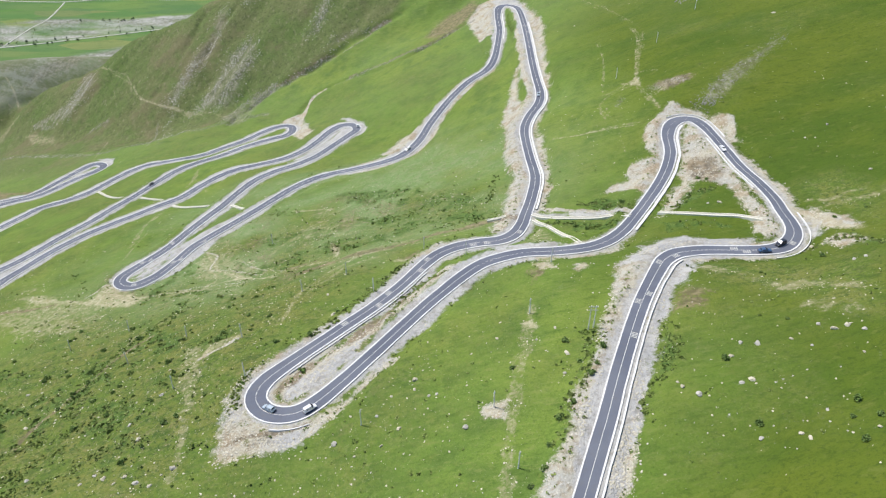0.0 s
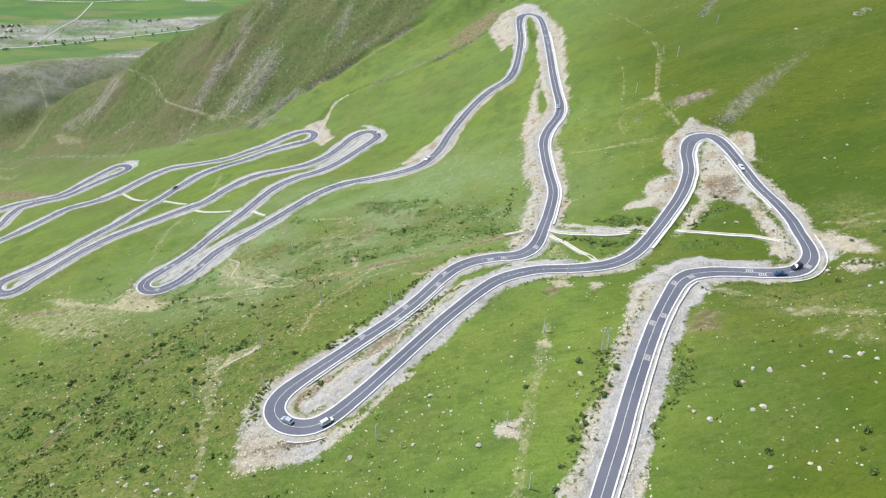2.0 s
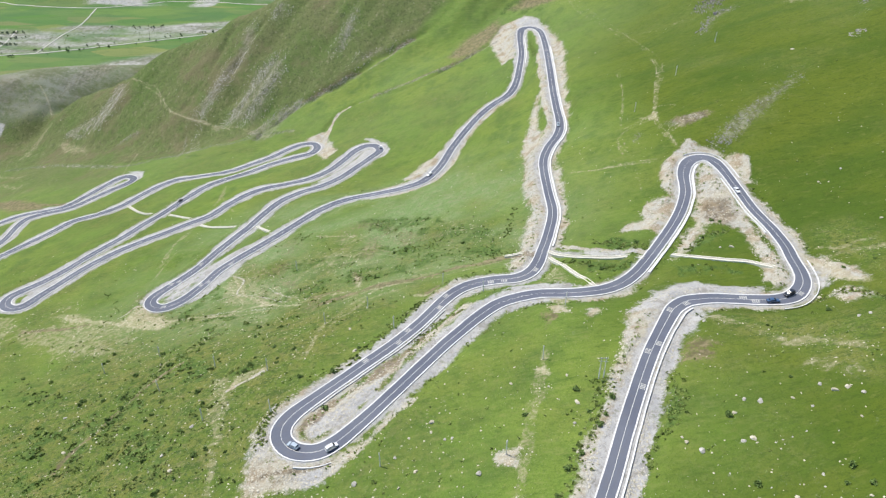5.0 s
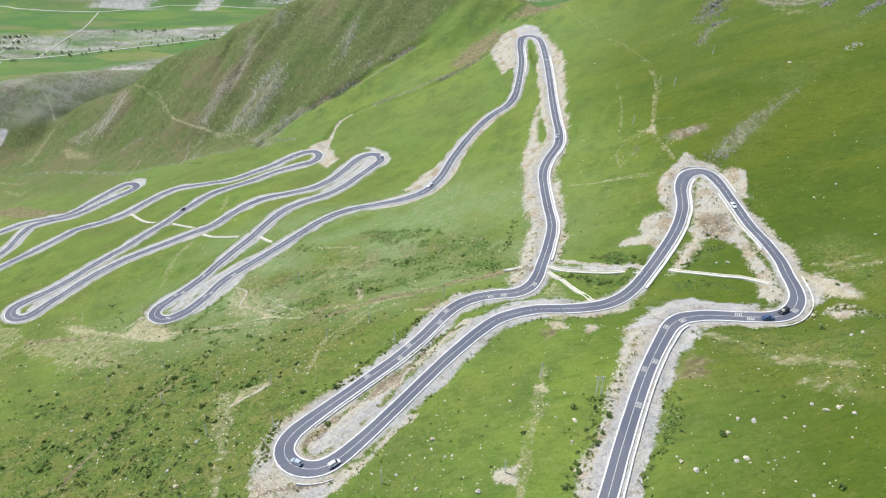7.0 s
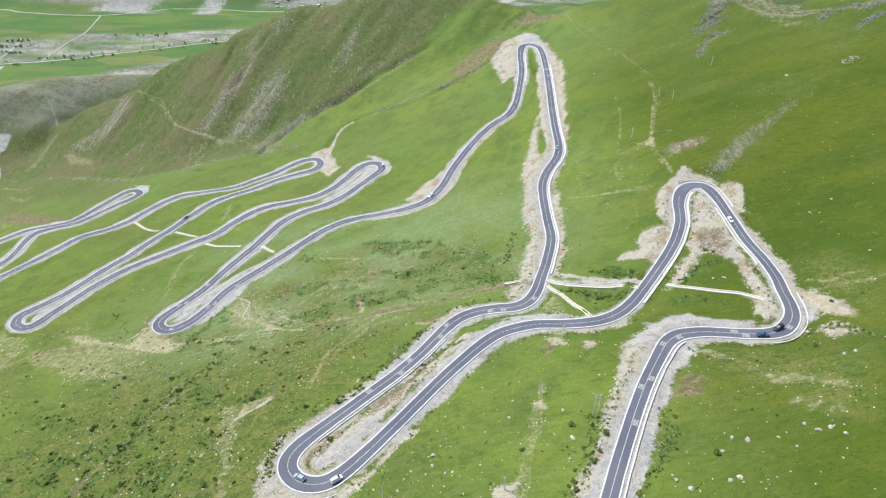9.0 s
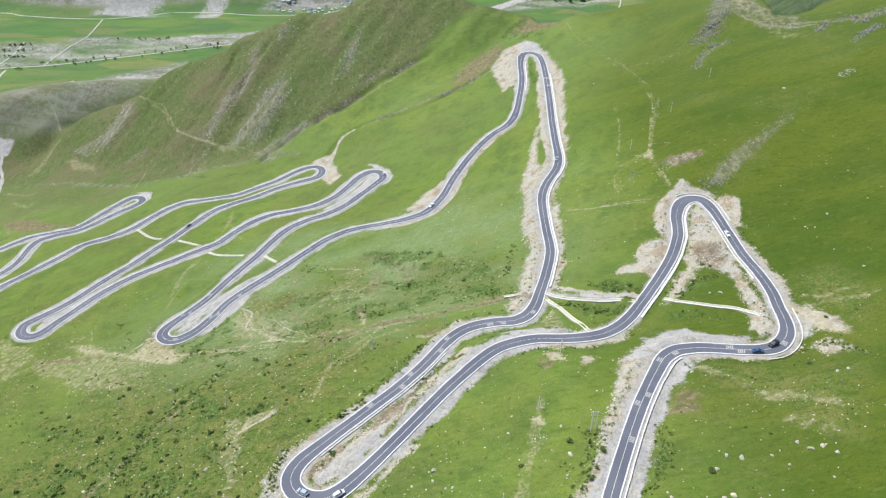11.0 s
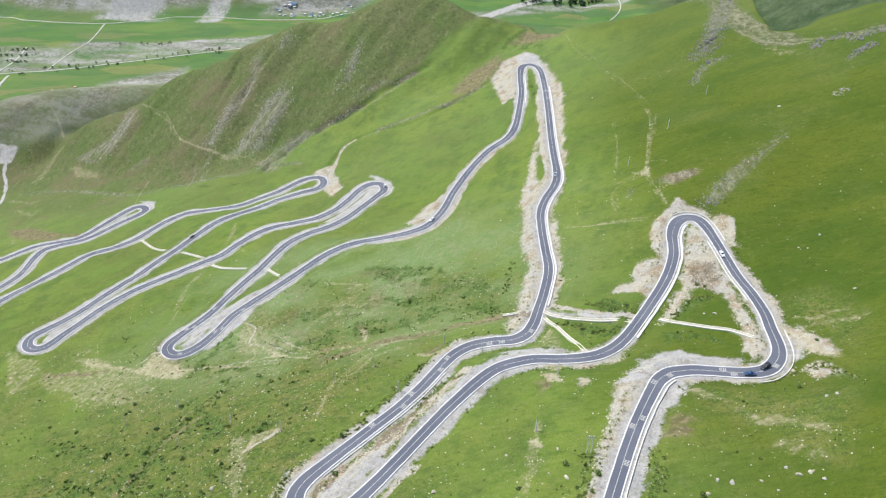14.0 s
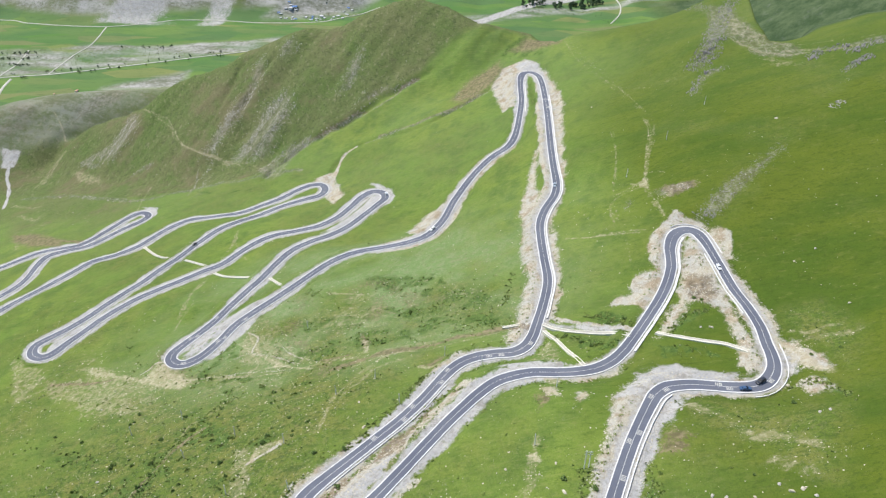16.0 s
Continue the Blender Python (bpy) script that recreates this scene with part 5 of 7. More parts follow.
def ribbon(name, lo, hi, z_lo, z_hi, drop, first=0, last=None, sway=0.0, spread=1.0):
    """A strip along the road between two offsets to its right, with sides that go down by drop."""
    s = slice(first, last)
    p, n, z = ROAD[s], ROAD_N[s], ROAD_Z[s]
    k = sway * noise2(np.arange(len(p)) * 2.0, np.zeros(len(p)), 6.0, lo)[:, None]
    wide = spread * WIDER[s][:, None]
    a, b = p + n * (lo + np.sign(lo) * wide + 0.5 * k), p + n * (hi + np.sign(hi) * wide + k)
    x = np.stack([a[:, 0], a[:, 0], b[:, 0], b[:, 0]], 1)
    y = np.stack([a[:, 1], a[:, 1], b[:, 1], b[:, 1]], 1)
    h = np.stack([z + z_lo - drop, z + z_lo, z + z_hi, z + z_hi - drop], 1)
    me = sheet(name, x, y, h)
    me.shade_flat()
    return me


HALF = 2.32
road = part("road", ribbon("road", -HALF, HALF, 0.0, 0.0, 0.4), m_asphalt, None)
tagged(road, "grey asphalt mountain road with many hairpin bends", "road", kind="structure")
for lo, hi, sway in ((-HALF - 0.40, -HALF, 0.08), (HALF, HALF + 0.46, 0.08)):
    part("road_edge", ribbon("road_edge", lo, hi, 0.06, 0.06, 0.5, sway=sway), m_concrete, road, "white concrete edge strip")
part("centre_line", ribbon("centre_line", -0.07, 0.07, 0.008, 0.008, 0.002, spread=0.0), m_paint, road, "thin painted white centre line")
# drain walls that run beside stretches of the road: first and last step, offsets, height
for first, last, lo, hi, h in ((0, 72, 3.75, 4.2, 0.30), (158, 205, -4.5, -3.5, 0.25), (141, 158, 4.5, 4.8, 0.25), (117, 142, -4.4, -4.0, 0.25), (284, 289, -5.6, -5.3, 0.15),
                               (88, 107, 5.0, 5.35, 0.25), (376, 528, 3.4, 4.2, 0.3), (570, 602, -4.3, -3.5, 0.3), (302, 340, 3.75, 4.0, 0.2)):
    part("drain_wall", ribbon("drain_wall", lo, hi, h, h, 0.8, first, last, 0.12), m_concrete, road, "low white concrete drain wall")


def rumble(step, side):
    """A set of raised bars across one lane."""
    p, t, n = Vector(ROAD[step]), Vector(ROAD_T[step]), Vector(ROAD_N[step])
    bm = bmesh.new()
    for i in range(4):
        c = t * (i * 0.70 - 1.05)
        for j in range(2):
            lo, hi = side * (0.30 + 0.90 * j), side * (1.10 + 0.90 * j)
            quad = [p + c + n * lo, p + c + n * hi, p + c + t * 0.36 + n * hi, p + c + t * 0.36 + n * lo]
            top = [bm.verts.new((q.x, q.y, float(np.interp(step + (q - p).dot(t) / 2, np.arange(len(ROAD_Z)), ROAD_Z)) + 0.022)) for q in quad]
            low = [bm.verts.new(v.co - Vector((0, 0, 0.03))) for v in top]
            bm.faces.new(top if side > 0 else top[::-1])
            for a in range(4):
                bm.faces.new((top[a], low[a], low[(a + 1) % 4], top[(a + 1) % 4]))
    bmesh.ops.recalc_face_normals(bm, faces=bm.faces)
    part("rumble_strip", bm, m_yellow, road, "worn whitish raised rumble bars")


for step, side in ((67, -1), (71, 1), (53, -1), (56, 1), (44, 1), (82, -1), (84, 1), (93, 1), (357, 1), (354, 1), (365, 1), (343, -1), (339, 1), (329, -1), (325, 1), (317, -1),
                   (802, 1), (800, -1), (812, -1), (770, 1), (768, -1), (758, -1), (783, 1), (522, 1), (522, -1), (514, 1)):
    rumble(step, side)


# ---- concrete drainage channels between the bends ----
def channel(points, width, label):
    width *= 1.25
    line = glide(points, 1.2)
    t = np.gradient(line, axis=0)
    t /= np.linalg.norm(t, axis=1)[:, None]
    n = np.stack([t[:, 1], -t[:, 0]], -1)
    z = smooth(np.max([sample(GZ, *(line + n * o).T) for o in (-width / 2, 0.0, width / 2)], axis=0), 3) + 0.30
    root = new("drainage_channel", None)
    root.location = (line[0, 0], line[0, 1], z[0])
    tagged(root, label, "channel", group="channels between the bends")
    back = Matrix.Translation(-root.location)
    for name, lo, hi, h, drop in (("channel_floor", -width / 2, width / 2, 0.02, 0.3), ("channel_wall", -width / 2 - 0.36, -width / 2, 0.28, 1.2), ("channel_wall", width / 2, width / 2 + 0.36, 0.28, 1.2)):
        a, b = line + n * lo, line + n * hi
        me = sheet(name, np.stack([a[:, 0], a[:, 0], b[:, 0], b[:, 0]], 1), np.stack([a[:, 1], a[:, 1], b[:, 1], b[:, 1]], 1),
                   np.stack([z + h - drop, z + h, z + h, z + h - drop], 1))
        me.shade_flat()
        me.transform(back)
        part(name, me, m_stone if name == "channel_floor" else m_cream, root, "grey channel bed" if name == "channel_floor" else "")


for points, width, label in (([(90.5, 258.9), (96.3, 253.3), (107.6, 246.9), (116.9, 242.4), (123.3, 235)], 1.1, "long cream concrete channel across the grass inside the bend"),
                             ([(40, 277.3), (48.6, 269.9), (57.8, 266.4), (69.1, 262.7), (78.5, 257.6)], 1.2, "cream concrete channel between two legs of the road"),
                             ([(40, 272.2), (43.6, 264.8), (47.1, 255.5), (52.8, 240), (54.4, 236.8)], 1.0, "straight pale concrete channel down the bank to the road"),
                             ([(20.1, 279.2), (27.2, 278.3), (32.6, 277.2)], 0.6, "short pale channel leading up to the road edge"),
                             ([(-275.7, 501.5), (-259.6, 482.6), (-249.2, 472.2), (-234.4, 462)], 1.0, "pale concrete channel between distant road bends"),
                             ([(-220, 454.1), (-205.8, 443.4), (-194.5, 433.3)], 1.0, "pale concrete channel between distant road bends"),
                             ([(-182.8, 418.7), (-172.1, 409.6), (-162.5, 405.4), (-151, 401.3)], 1.0, "pale concrete channel between distant road bends"),
                             ([(-135, 396.8), (-128.6, 387.7), (-121.3, 378.5)], 1.0, "pale concrete channel between distant road bends")):
    channel(points, width, label)


# ---- utility poles ----
def tube(bm, a, b, r0, r1, sides=8):
    a, b = Vector(a), Vector(b)
    q = (b - a).to_track_quat("Z", "Y")
    rings = []
    for c, r in ((a, r0), (b, r1)):
        rings.append([bm.verts.new(c + q @ Vector((r * math.cos(2 * math.pi * k / sides), r * math.sin(2 * math.pi * k / sides), 0))) for k in range(sides)])
    for k in range(sides):
        bm.faces.new((rings[0][k], rings[0][(k + 1) % sides], rings[1][(k + 1) % sides], rings[1][k]))
    bm.faces.new(rings[1])
    bm.faces.new(rings[0][::-1])


def box(bm, lo, hi, chamfer=0.0):
    made = bmesh.ops.create_cube(bm, size=1.0, matrix=Matrix.Translation((Vector(lo) + Vector(hi)) / 2) @ Matrix.Diagonal((*(Vector(hi) - Vector(lo)), 1)))
    if chamfer:
        edges = list({e for v in made["verts"] for e in v.link_edges})
        bmesh.ops.bevel(bm, geom=edges, offset=chamfer, segments=2, affect="EDGES", profile=0.6)


def utility_pole(tall=6.2):
    root = new("utility_pole", None)
    bm = bmesh.new()
    tube(bm, (0, 0, -0.6), (0, 0, tall), 0.19, 0.14, 10)
    part("shaft", bm, m_pole, root)
    bm = bmesh.new()
    box(bm, (-0.42, -0.05, tall - 0.75), (0.42, 0.05, tall - 0.65), 0.012)
    part("crossarm", bm, m_steel, root, "grey steel crossarm")
    for x in (-0.36, 0.0, 0.36):
        bm = bmesh.new()
        z = tall - 0.65 if x else tall
        tube(bm, (x, 0, z), (x, 0, z + 0.12), 0.05, 0.06)
        tube(bm, (x, 0, z + 0.12), (x, 0, z + 0.24), 0.085, 0.03)
        part("insulator", bm, m_china, root, "glazed insulator")
    return root


POLES = [
    (40.3, 220), (28.7, 186), (14.4, 144.6), (19.1, 120.9), (-24.2, 148), (-66.2, 176.2), (-140.3, 246.7), (-103.6, 221.8),
    (-125.8, 213.2), (-165.2, 240.3), (-94, 181.2), (-91, 320.7), (-41.4, 249.8), (-58.9, 240.1), (-27, 223.5), (-8.3, 260.6),
    (-76.3, 208.1), (9.6, 248), (160.3, 464.1), (129.2, 430.5), (99.9, 399.3),
]
pole = utility_pole()
tagged(pole, "slim weathered grey utility pole standing in the meadow", "utility pole", group="utility poles")
first = True
for x, y in POLES:
    m = pose(x, y, height(x, y), random.uniform(-2, 2), random.uniform(-2, 2), random.uniform(0, 90))
    if first:
        pole.matrix_basis, first = m, False
    else:
        copy_thing(pole, m)
x, y = 45.7, 171.1
twin = tagged(new("twin_pole", None), "pair of tall grey poles joined by steel crossbars", "utility pole")
twin.location = (x, y, height(x, y))
for dx in (-0.75, 0.75):
    bm = bmesh.new()
    tube(bm, (dx, 0, -0.6), (dx, 0, 9.0), 0.19, 0.13, 10)
    part("shaft", bm, m_pole, twin)
for z in (8.4, 7.2):
    bm = bmesh.new()
    box(bm, (-1.5, -0.08, z), (1.5, 0.08, z + 0.16), 0.02)
    part("crossbar", bm, m_steel, twin, "steel crossbar")
for dx in (-1.3, 0.0, 1.3):
    bm = bmesh.new()
    tube(bm, (dx, 0, 8.56), (dx, 0, 8.95), 0.10, 0.06)
    part("insulator", bm, m_china, twin, "glazed insulator")


# ---- stones ----
def stone_mesh(name, seed, detail, flat, mat):
    rnd = random.Random(seed)
    bm = bmesh.new()
    bmesh.ops.create_icosphere(bm, subdivisions=detail, radius=0.5)
    cuts = []
    for k in range(12):
        v = Vector((rnd.uniform(-1, 1), rnd.uniform(-1, 1), rnd.uniform(-0.5, 1))).normalized()
        cuts.append((v, rnd.uniform(0.20, 0.40)))
    for v in bm.verts:
        for d, far in cuts:
            over = v.co.dot(d) - far
            if over > 0:
                v.co -= d * over
        v.co += Vector(noise.noise_vector(v.co * 4 + Vector((seed, 0, 0)))) * 0.04
        v.co.x *= 1.25
        v.co.z *= flat
    me = bpy.data.meshes.new(name)
    bm.to_mesh(me)
    bm.free()
    me.materials.append(mat)
    return me


BOULDERS = [
    (-105.6, 143.1), (-82.9, 139), (-28, 152.2), (-19.7, 150.5), (-8.8, 159.2), (-8.6, 163.9), (6.4, 138.8), (-1.9, 155.2),
    (-15.8, 158), (-17.5, 138.6), (-31.7, 142.9), (35.5, 175.4), (29.4, 171.4), (104, 153.9), (87.4, 151.5), (106.8, 136.9),
    (106.4, 150.1), (98.8, 145.4), (63.6, 141.6), (64.3, 140), (67.6, 136), (75.4, 116.7), (83.1, 114.7), (84, 112.8),
    (83.6, 153.4), (79.6, 148.3), (80.9, 137.8), (78.4, 137.3), (90.7, 120), (96, 109.5), (37, 161.5), (35.3, 152.7),
]
FAR_BOULDERS = [
    (-101.7, 141.1), (-94.4, 140.0), (-90.1, 136.8), (-80.1, 141.1), (-109.0, 140.0), (-97.1, 137.7), (-131.5, 148.0), (-85.0, 135.1),
    (-121, 167), (-166.5, 207.3), (-103.8, 165.7), (-97.1, 156.9), (-152.5, 181.7), (-195.8, 267.5), (-135.8, 237.5), (-101.1, 196),
    (-97.2, 178.7), (85.7, 199), (109.6, 150.4), (95.6, 150.3), (-4.1, 155.2), (17.4, 176), (-12.9, 143.5), (45.2, 111.9),
    (173.4, 300.4), (162, 294.6), (172.3, 258.2), (111.6, 146.2), (-46.2, 230.2), (-41.3, 209.7), (133.9, 187.7),
    (130.3, 187.5), (131.2, 212.7), (113.8, 255.9), (109.5, 257.1), (191.2, 420.6), (95.4, 523.4),
]
shapes = [stone_mesh("boulder", k, 2, 0.62, m_pale_stone if k % 3 else m_stone) for k in range(7)]
rnd = random.Random(5)
for k, (x, y) in enumerate(BOULDERS + FAR_BOULDERS):
    size = rnd.choice((1.1, 1.3, 1.6, 2.2))
    ob = new("boulder", shapes[k % 7])
    ob.matrix_basis = pose(x, y, height(x, y) + 0.10 * size, rnd.uniform(-12, 12), rnd.uniform(-12, 12), rnd.uniform(0, 360)) @ Matrix.Diagonal((size, size, size, 1))
    tagged(ob, "pale angular boulder half sunk in the grass" if k % 7 % 3 else "grey angular boulder lying in the grass", "boulder", group="boulders in the meadow")


def scatter(name, count, seed, spread, weight, shape_set, sizes, mat, label, category, sink=0.1, lift=0.0, aim=None):
    """Many small pieces on the ground in one mesh. spread: the plan's bounds; weight(x, y): how likely a piece is."""
    g = np.random.default_rng(seed)
    x0, x1, y0, y1 = spread
    xs, ys = [], []
    have = 0
    for _ in range(60):
        d = np.exp(g.uniform(math.log(y0 + BACK), math.log(y1 + BACK), 40000)) - BACK
        x = g.uniform(x0, x1, 40000) * (d + BACK) / (y1 + BACK)
        keep = g.uniform(0, 1, 40000) < weight(x, d)
        xs.append(x[keep])
        ys.append(d[keep])
        have += keep.sum()
        if have > count:
            break
    x, y = np.concatenate(xs)[:count], np.concatenate(ys)[:count]
    z = sample(GZ, x, y)
    n = len(x)
    turn, size = g.uniform(0, 2 * math.pi, n), sizes[0] + (sizes[1] - sizes[0]) * g.uniform(0, 1, n) ** sizes[2]
    if aim is not None:
        turn = radians(aim) + g.normal(0, 0.18, n)
    pick = g.integers(0, len(shape_set), n)
    verts, faces, base = [], [], 0
    for k, (v, f) in enumerate(shape_set):
        m = np.nonzero(pick == k)[0]
        c, s = np.cos(turn[m])[:, None], np.sin(turn[m])[:, None]
        q = size[m][:, None]
        stretch = g.uniform(0.75, 1.3, (len(m), 1))
        px, py, pz = v[None, :, 0] * q * stretch, v[None, :, 1] * q, v[None, :, 2] * q
        verts.append(np.stack([px * c - py * s + x[m][:, None], px * s + py * c + y[m][:, None], pz + z[m][:, None] + lift - sink * q], -1).reshape(-1, 3))
        faces.append((f[None] + (np.arange(len(m)) * len(v))[:, None, None] + base).reshape(-1, 3))
        base += len(m) * len(v)
    v, f = np.concatenate(verts), np.concatenate(faces)
    me = bpy.data.meshes.new(name)
    me.vertices.add(len(v))
    me.vertices.foreach_set("co", v.astype(np.float32).ravel())
    me.loops.add(f.size)
    me.loops.foreach_set("vertex_index", f.astype(np.int32).ravel())
    me.polygons.add(len(f))
    me.polygons.foreach_set("loop_start", (np.arange(len(f)) * 3).astype(np.int32))
    me.update(calc_edges=True)
    me.materials.append(mat)
    ob = new(name, me)
    return tagged(ob, label, category, kind="stuff")


def arrays(me):
    v = np.array([q.co for q in me.vertices])
    f = np.array([list(p.vertices) for p in me.polygons])
    return v, f


pebbles = [arrays(stone_mesh("pebble", 40 + k, 1, 0.6, m_stone)) for k in range(6)]
few = []
for v, f in [arrays(stone_mesh("chip", 60 + k, 1, 0.75, m_stone)) for k in range(4)]:
    few.append((v, f))
cover_at = lambda k, x, y: np.clip(sample(COVER[k], x, y), 0, 1)
clear = lambda x, y: sample(road_d, x, y) > 4.4
scatter("meadow_stones", 6500, 1, (-420, 330, 60, 420), lambda x, y: clear(x, y) * (1 - 0.6 * cover_at("dark_sward", x, y)) * (0.02 + 0.18 * np.clip(noise2(x, y, 30, 41) + 0.15 * noise2(x, y, 8, 42), 0, 1) + 0.15 * cover_at("rough", x, y) + 0.5 * cover_at("earth", x, y)),
        pebbles, (0.3, 1.25, 2.6), m_pale_stone, "small pale stones scattered through the grass", "stones")
scatter("bank_stones", 8000, 12, (-420, 330, 60, 640), lambda x, y: clear(x, y) * cover_at("bank", x, y) * np.clip(0.45 + noise2(x, y, 7, 45), 0, 1) * (y < 640),
        few, (0.35, 1.5, 2.2), m_bank_stone, "tan clods and broken rock on the cut banks", "rubble")
scatter("roadside_stones", 5000, 2, (-420, 330, 60, 640), lambda x, y: clear(x, y) * np.clip(0.5 * cover_at("bank", x, y) + 0.7 * cover_at("gravel", x, y), 0, 1) * (y < 640),
        few, (0.3, 1.1, 2.4), m_stone, "broken grey rock and rubble along the road banks", "rubble")
rib = lambda x, y: np.clip(0.45 + 1.2 * noise2(x * 0.8 - y * 0.6, (x * 0.6 + y * 0.8) * 0.25, 6, 44), 0.02, 1)
scatter("mountain_crags", 6500, 13, (-560, 330, 300, 830), lambda x, y: clear(x, y) * cover_at("heath", x, y) * cover_at("stony", x, y) ** 1.2 * rib(x, y),
        pebbles, (0.6, 2.6, 2.2), m_ridge_stone, "dark grey broken rock in ribs down the mountain side", "rocks", 0.25)
scatter("mountain_rocks", 6500, 3, (-560, 330, 300, 830), lambda x, y: clear(x, y) * (0.9 * cover_at("heath", x, y) * cover_at("stony", x, y) ** 1.5 * rib(x, y) + 0.003 * cover_at("heath", x, y) * (noise2(x, y, 40, 43) > 0.1)),
        pebbles, (0.45, 2.2, 2.6), m_stone, "grey rock ribs and loose blocks on the mountain side", "rocks", 0.2)


big_rocks = [(v * np.array([2.1, 0.55, 1.0]), f) for v, f in (arrays(stone_mesh("crag", 80 + k, 1, 0.9, m_gully_stone)) for k in range(6))]


def along(points, width):
    """How near places are to a line, 1 on it and 0 beyond its width."""
    line = glide(points, 3.0)

    def weight(x, y):
        best = np.full(len(x), 1e9)
        for q in line:
            best = np.minimum(best, (x - q[0]) ** 2 + (y - q[1]) ** 2)
        return np.clip(1 - np.sqrt(best) / width, 0, 1)
    return weight


def crags(name, count, seed, sizes, width, mat, label, points, aim=None):
    """Rocks strewn along a line."""
    xs, ys = [q[0] for q in points], [q[1] for q in points]
    y0, y1 = min(ys) - width, max(ys) + width
    k = (y1 + BACK) / (y0 + BACK)
    lo, hi = min(xs) - width, max(xs) + width
    spread = (min(lo, lo * k), max(hi, hi * k), y0, y1)
    scatter(name, count, seed, spread, along(points, width), big_rocks if sizes[1] > 3 else pebbles, sizes, mat, label, "rocks", 0.25, aim=aim)


crags("gully_rocks", 200, 201, (0.7, 2.2, 1.8), 2.6, m_ridge_stone, "pale rocks along the grassy gully", [(-98, 627.8), (-70.3, 622.7), (-44, 623.9), (-21.2, 621.9), (2, 630.9), (17.3, 639.3)])
crags("crest_crags", 40, 206, (1.0, 3.1, 1.6), 4.0, m_ridge_stone, "low grey rocks in the grass below the crest", [(223.1, 418.1), (227.9, 421.2)])
crags("crest_crags", 40, 207, (0.9, 2.6, 1.6), 3.5, m_ridge_stone, "low grey rocks in the grass below the crest", [(233.1, 440), (239.4, 444.1)])
crags("slope_rocks", 3600, 208, (0.5, 2.2, 1.8), 8.5, m_gully_stone, "broken dark grey rocks spread down the grassy slope", [(134.8, 344.6), (149.5, 359.5), (165.9, 372.3), (182.3, 387.8)])
crags("slope_rocks", 150, 220, (0.4, 1.4, 2.0), 5.0, m_ridge_stone, "small grey rocks on a bare brown slope", [(110.8, 372.4), (120.5, 371), (131.8, 371.4)])
crags("slope_rocks", 60, 209, (0.6, 2.4, 1.6), 2.6, m_ridge_stone, "small grey outcrop in the grass", [(93.5, 365.3), (97.6, 371.7)])
crags("slope_rocks", 180, 210, (0.5, 1.6, 2.0), 4.0, m_pale_stone, "pale stones spread over the grassy slope", [(111.7, 366.5), (120.3, 370.4), (133.1, 371.7)])
crags("stream_stones", 220, 211, (0.4, 1.5, 2.0), 4.0, m_pale_stone, "pale stones along a dry stream bed", [(99.7, 186.3), (105.5, 178), (112.7, 174.8), (121.4, 169), (125.9, 164)])
crags("stream_stones", 160, 212, (0.4, 1.4, 2.0), 4.0, m_pale_stone, "pale stones along a dry stream bed", [(141.8, 232.3), (151.5, 235.7), (162.7, 238.4)])
crags("stream_stones", 200, 213, (0.4, 1.5, 2.0), 3.0, m_pale_stone, "pale stones along the old path", [(-123.9, 234.2), (-132.3, 223.9), (-137.9, 209.5), (-141, 201.3), (-142.9, 191.4), (-148.2, 180.2)])
crags("stream_stones", 160, 214, (0.4, 1.4, 2.0), 3.5, m_pale_stone, "pale stones along the worn path", [(-92.8, 197.9), (-88.2, 181.6), (-83.6, 168.1), (-82, 157.3), (-80.6, 147.5), (-79.5, 136.4)])
crags("crest_crags", 2400, 202, (0.7, 3.2, 2.2), 11.0, m_gully_stone, "grey jagged rock spine on the grassy crest", [(224.2, 636.4), (205.8, 602.1), (187.3, 552.0), (172.4, 529.1)], 62)
crags("crest_crags", 120, 203, (0.8, 3.2, 1.8), 6.0, m_gully_stone, "grey jagged rocks on the grassy crest", [(194.6, 657.3), (203.9, 659.0), (205.1, 640.0)], 62)
crags("crest_crags", 260, 204, (0.7, 3.2, 1.8), 5.0, m_gully_stone, "grey jagged rocks below the rock spine", [(185.1, 512.7), (174.2, 514.5), (165.8, 502.9), (159.5, 486.9)], 62)
crags("crest_crags", 240, 205, (0.8, 4.0, 1.8), 5.5, m_gully_stone, "grey jagged rock teeth on the grassy crest", [(234.3, 488.7), (242.6, 496), (248.7, 495), (254.9, 492)], 55)
crags("crest_crags", 180, 214, (0.8, 3.6, 1.8), 4.5, m_gully_stone, "grey jagged rock teeth on the grassy crest", [(244.6, 459.2), (253.4, 465.1), (261.2, 468.8)], 45)
crags("crest_crags", 220, 215, (0.8, 3.6, 1.8), 5.5, m_gully_stone, "grey jagged rock teeth on the grassy crest", [(256.6, 482), (265.8, 486), (274, 485)], 45)
crags("saddle_rocks", 150, 224, (0.5, 2.0, 1.8), 4.0, m_ridge_stone, "pale rocks strewn along the path below the saddle", [(95.2, 692.2), (98.9, 655.9), (106.6, 618.1), (113.1, 580.8)])
crags("crest_stones", 200, 216, (0.5, 1.6, 1.8), 10.0, m_ridge_stone, "small dark stones strewn over pale soil", [(219.2, 607.4), (218.6, 562.8), (216.6, 512.4)])
crags("gully_rocks", 1300, 217, (0.7, 3.0, 1.8), 10.0, m_gully_stone, "grey rocks filling the mouth of the mountain gully", [(-200, 622), (-198.3, 639.9), (-191.3, 654.1), (-180.2, 659.8), (-165.3, 661.3)])
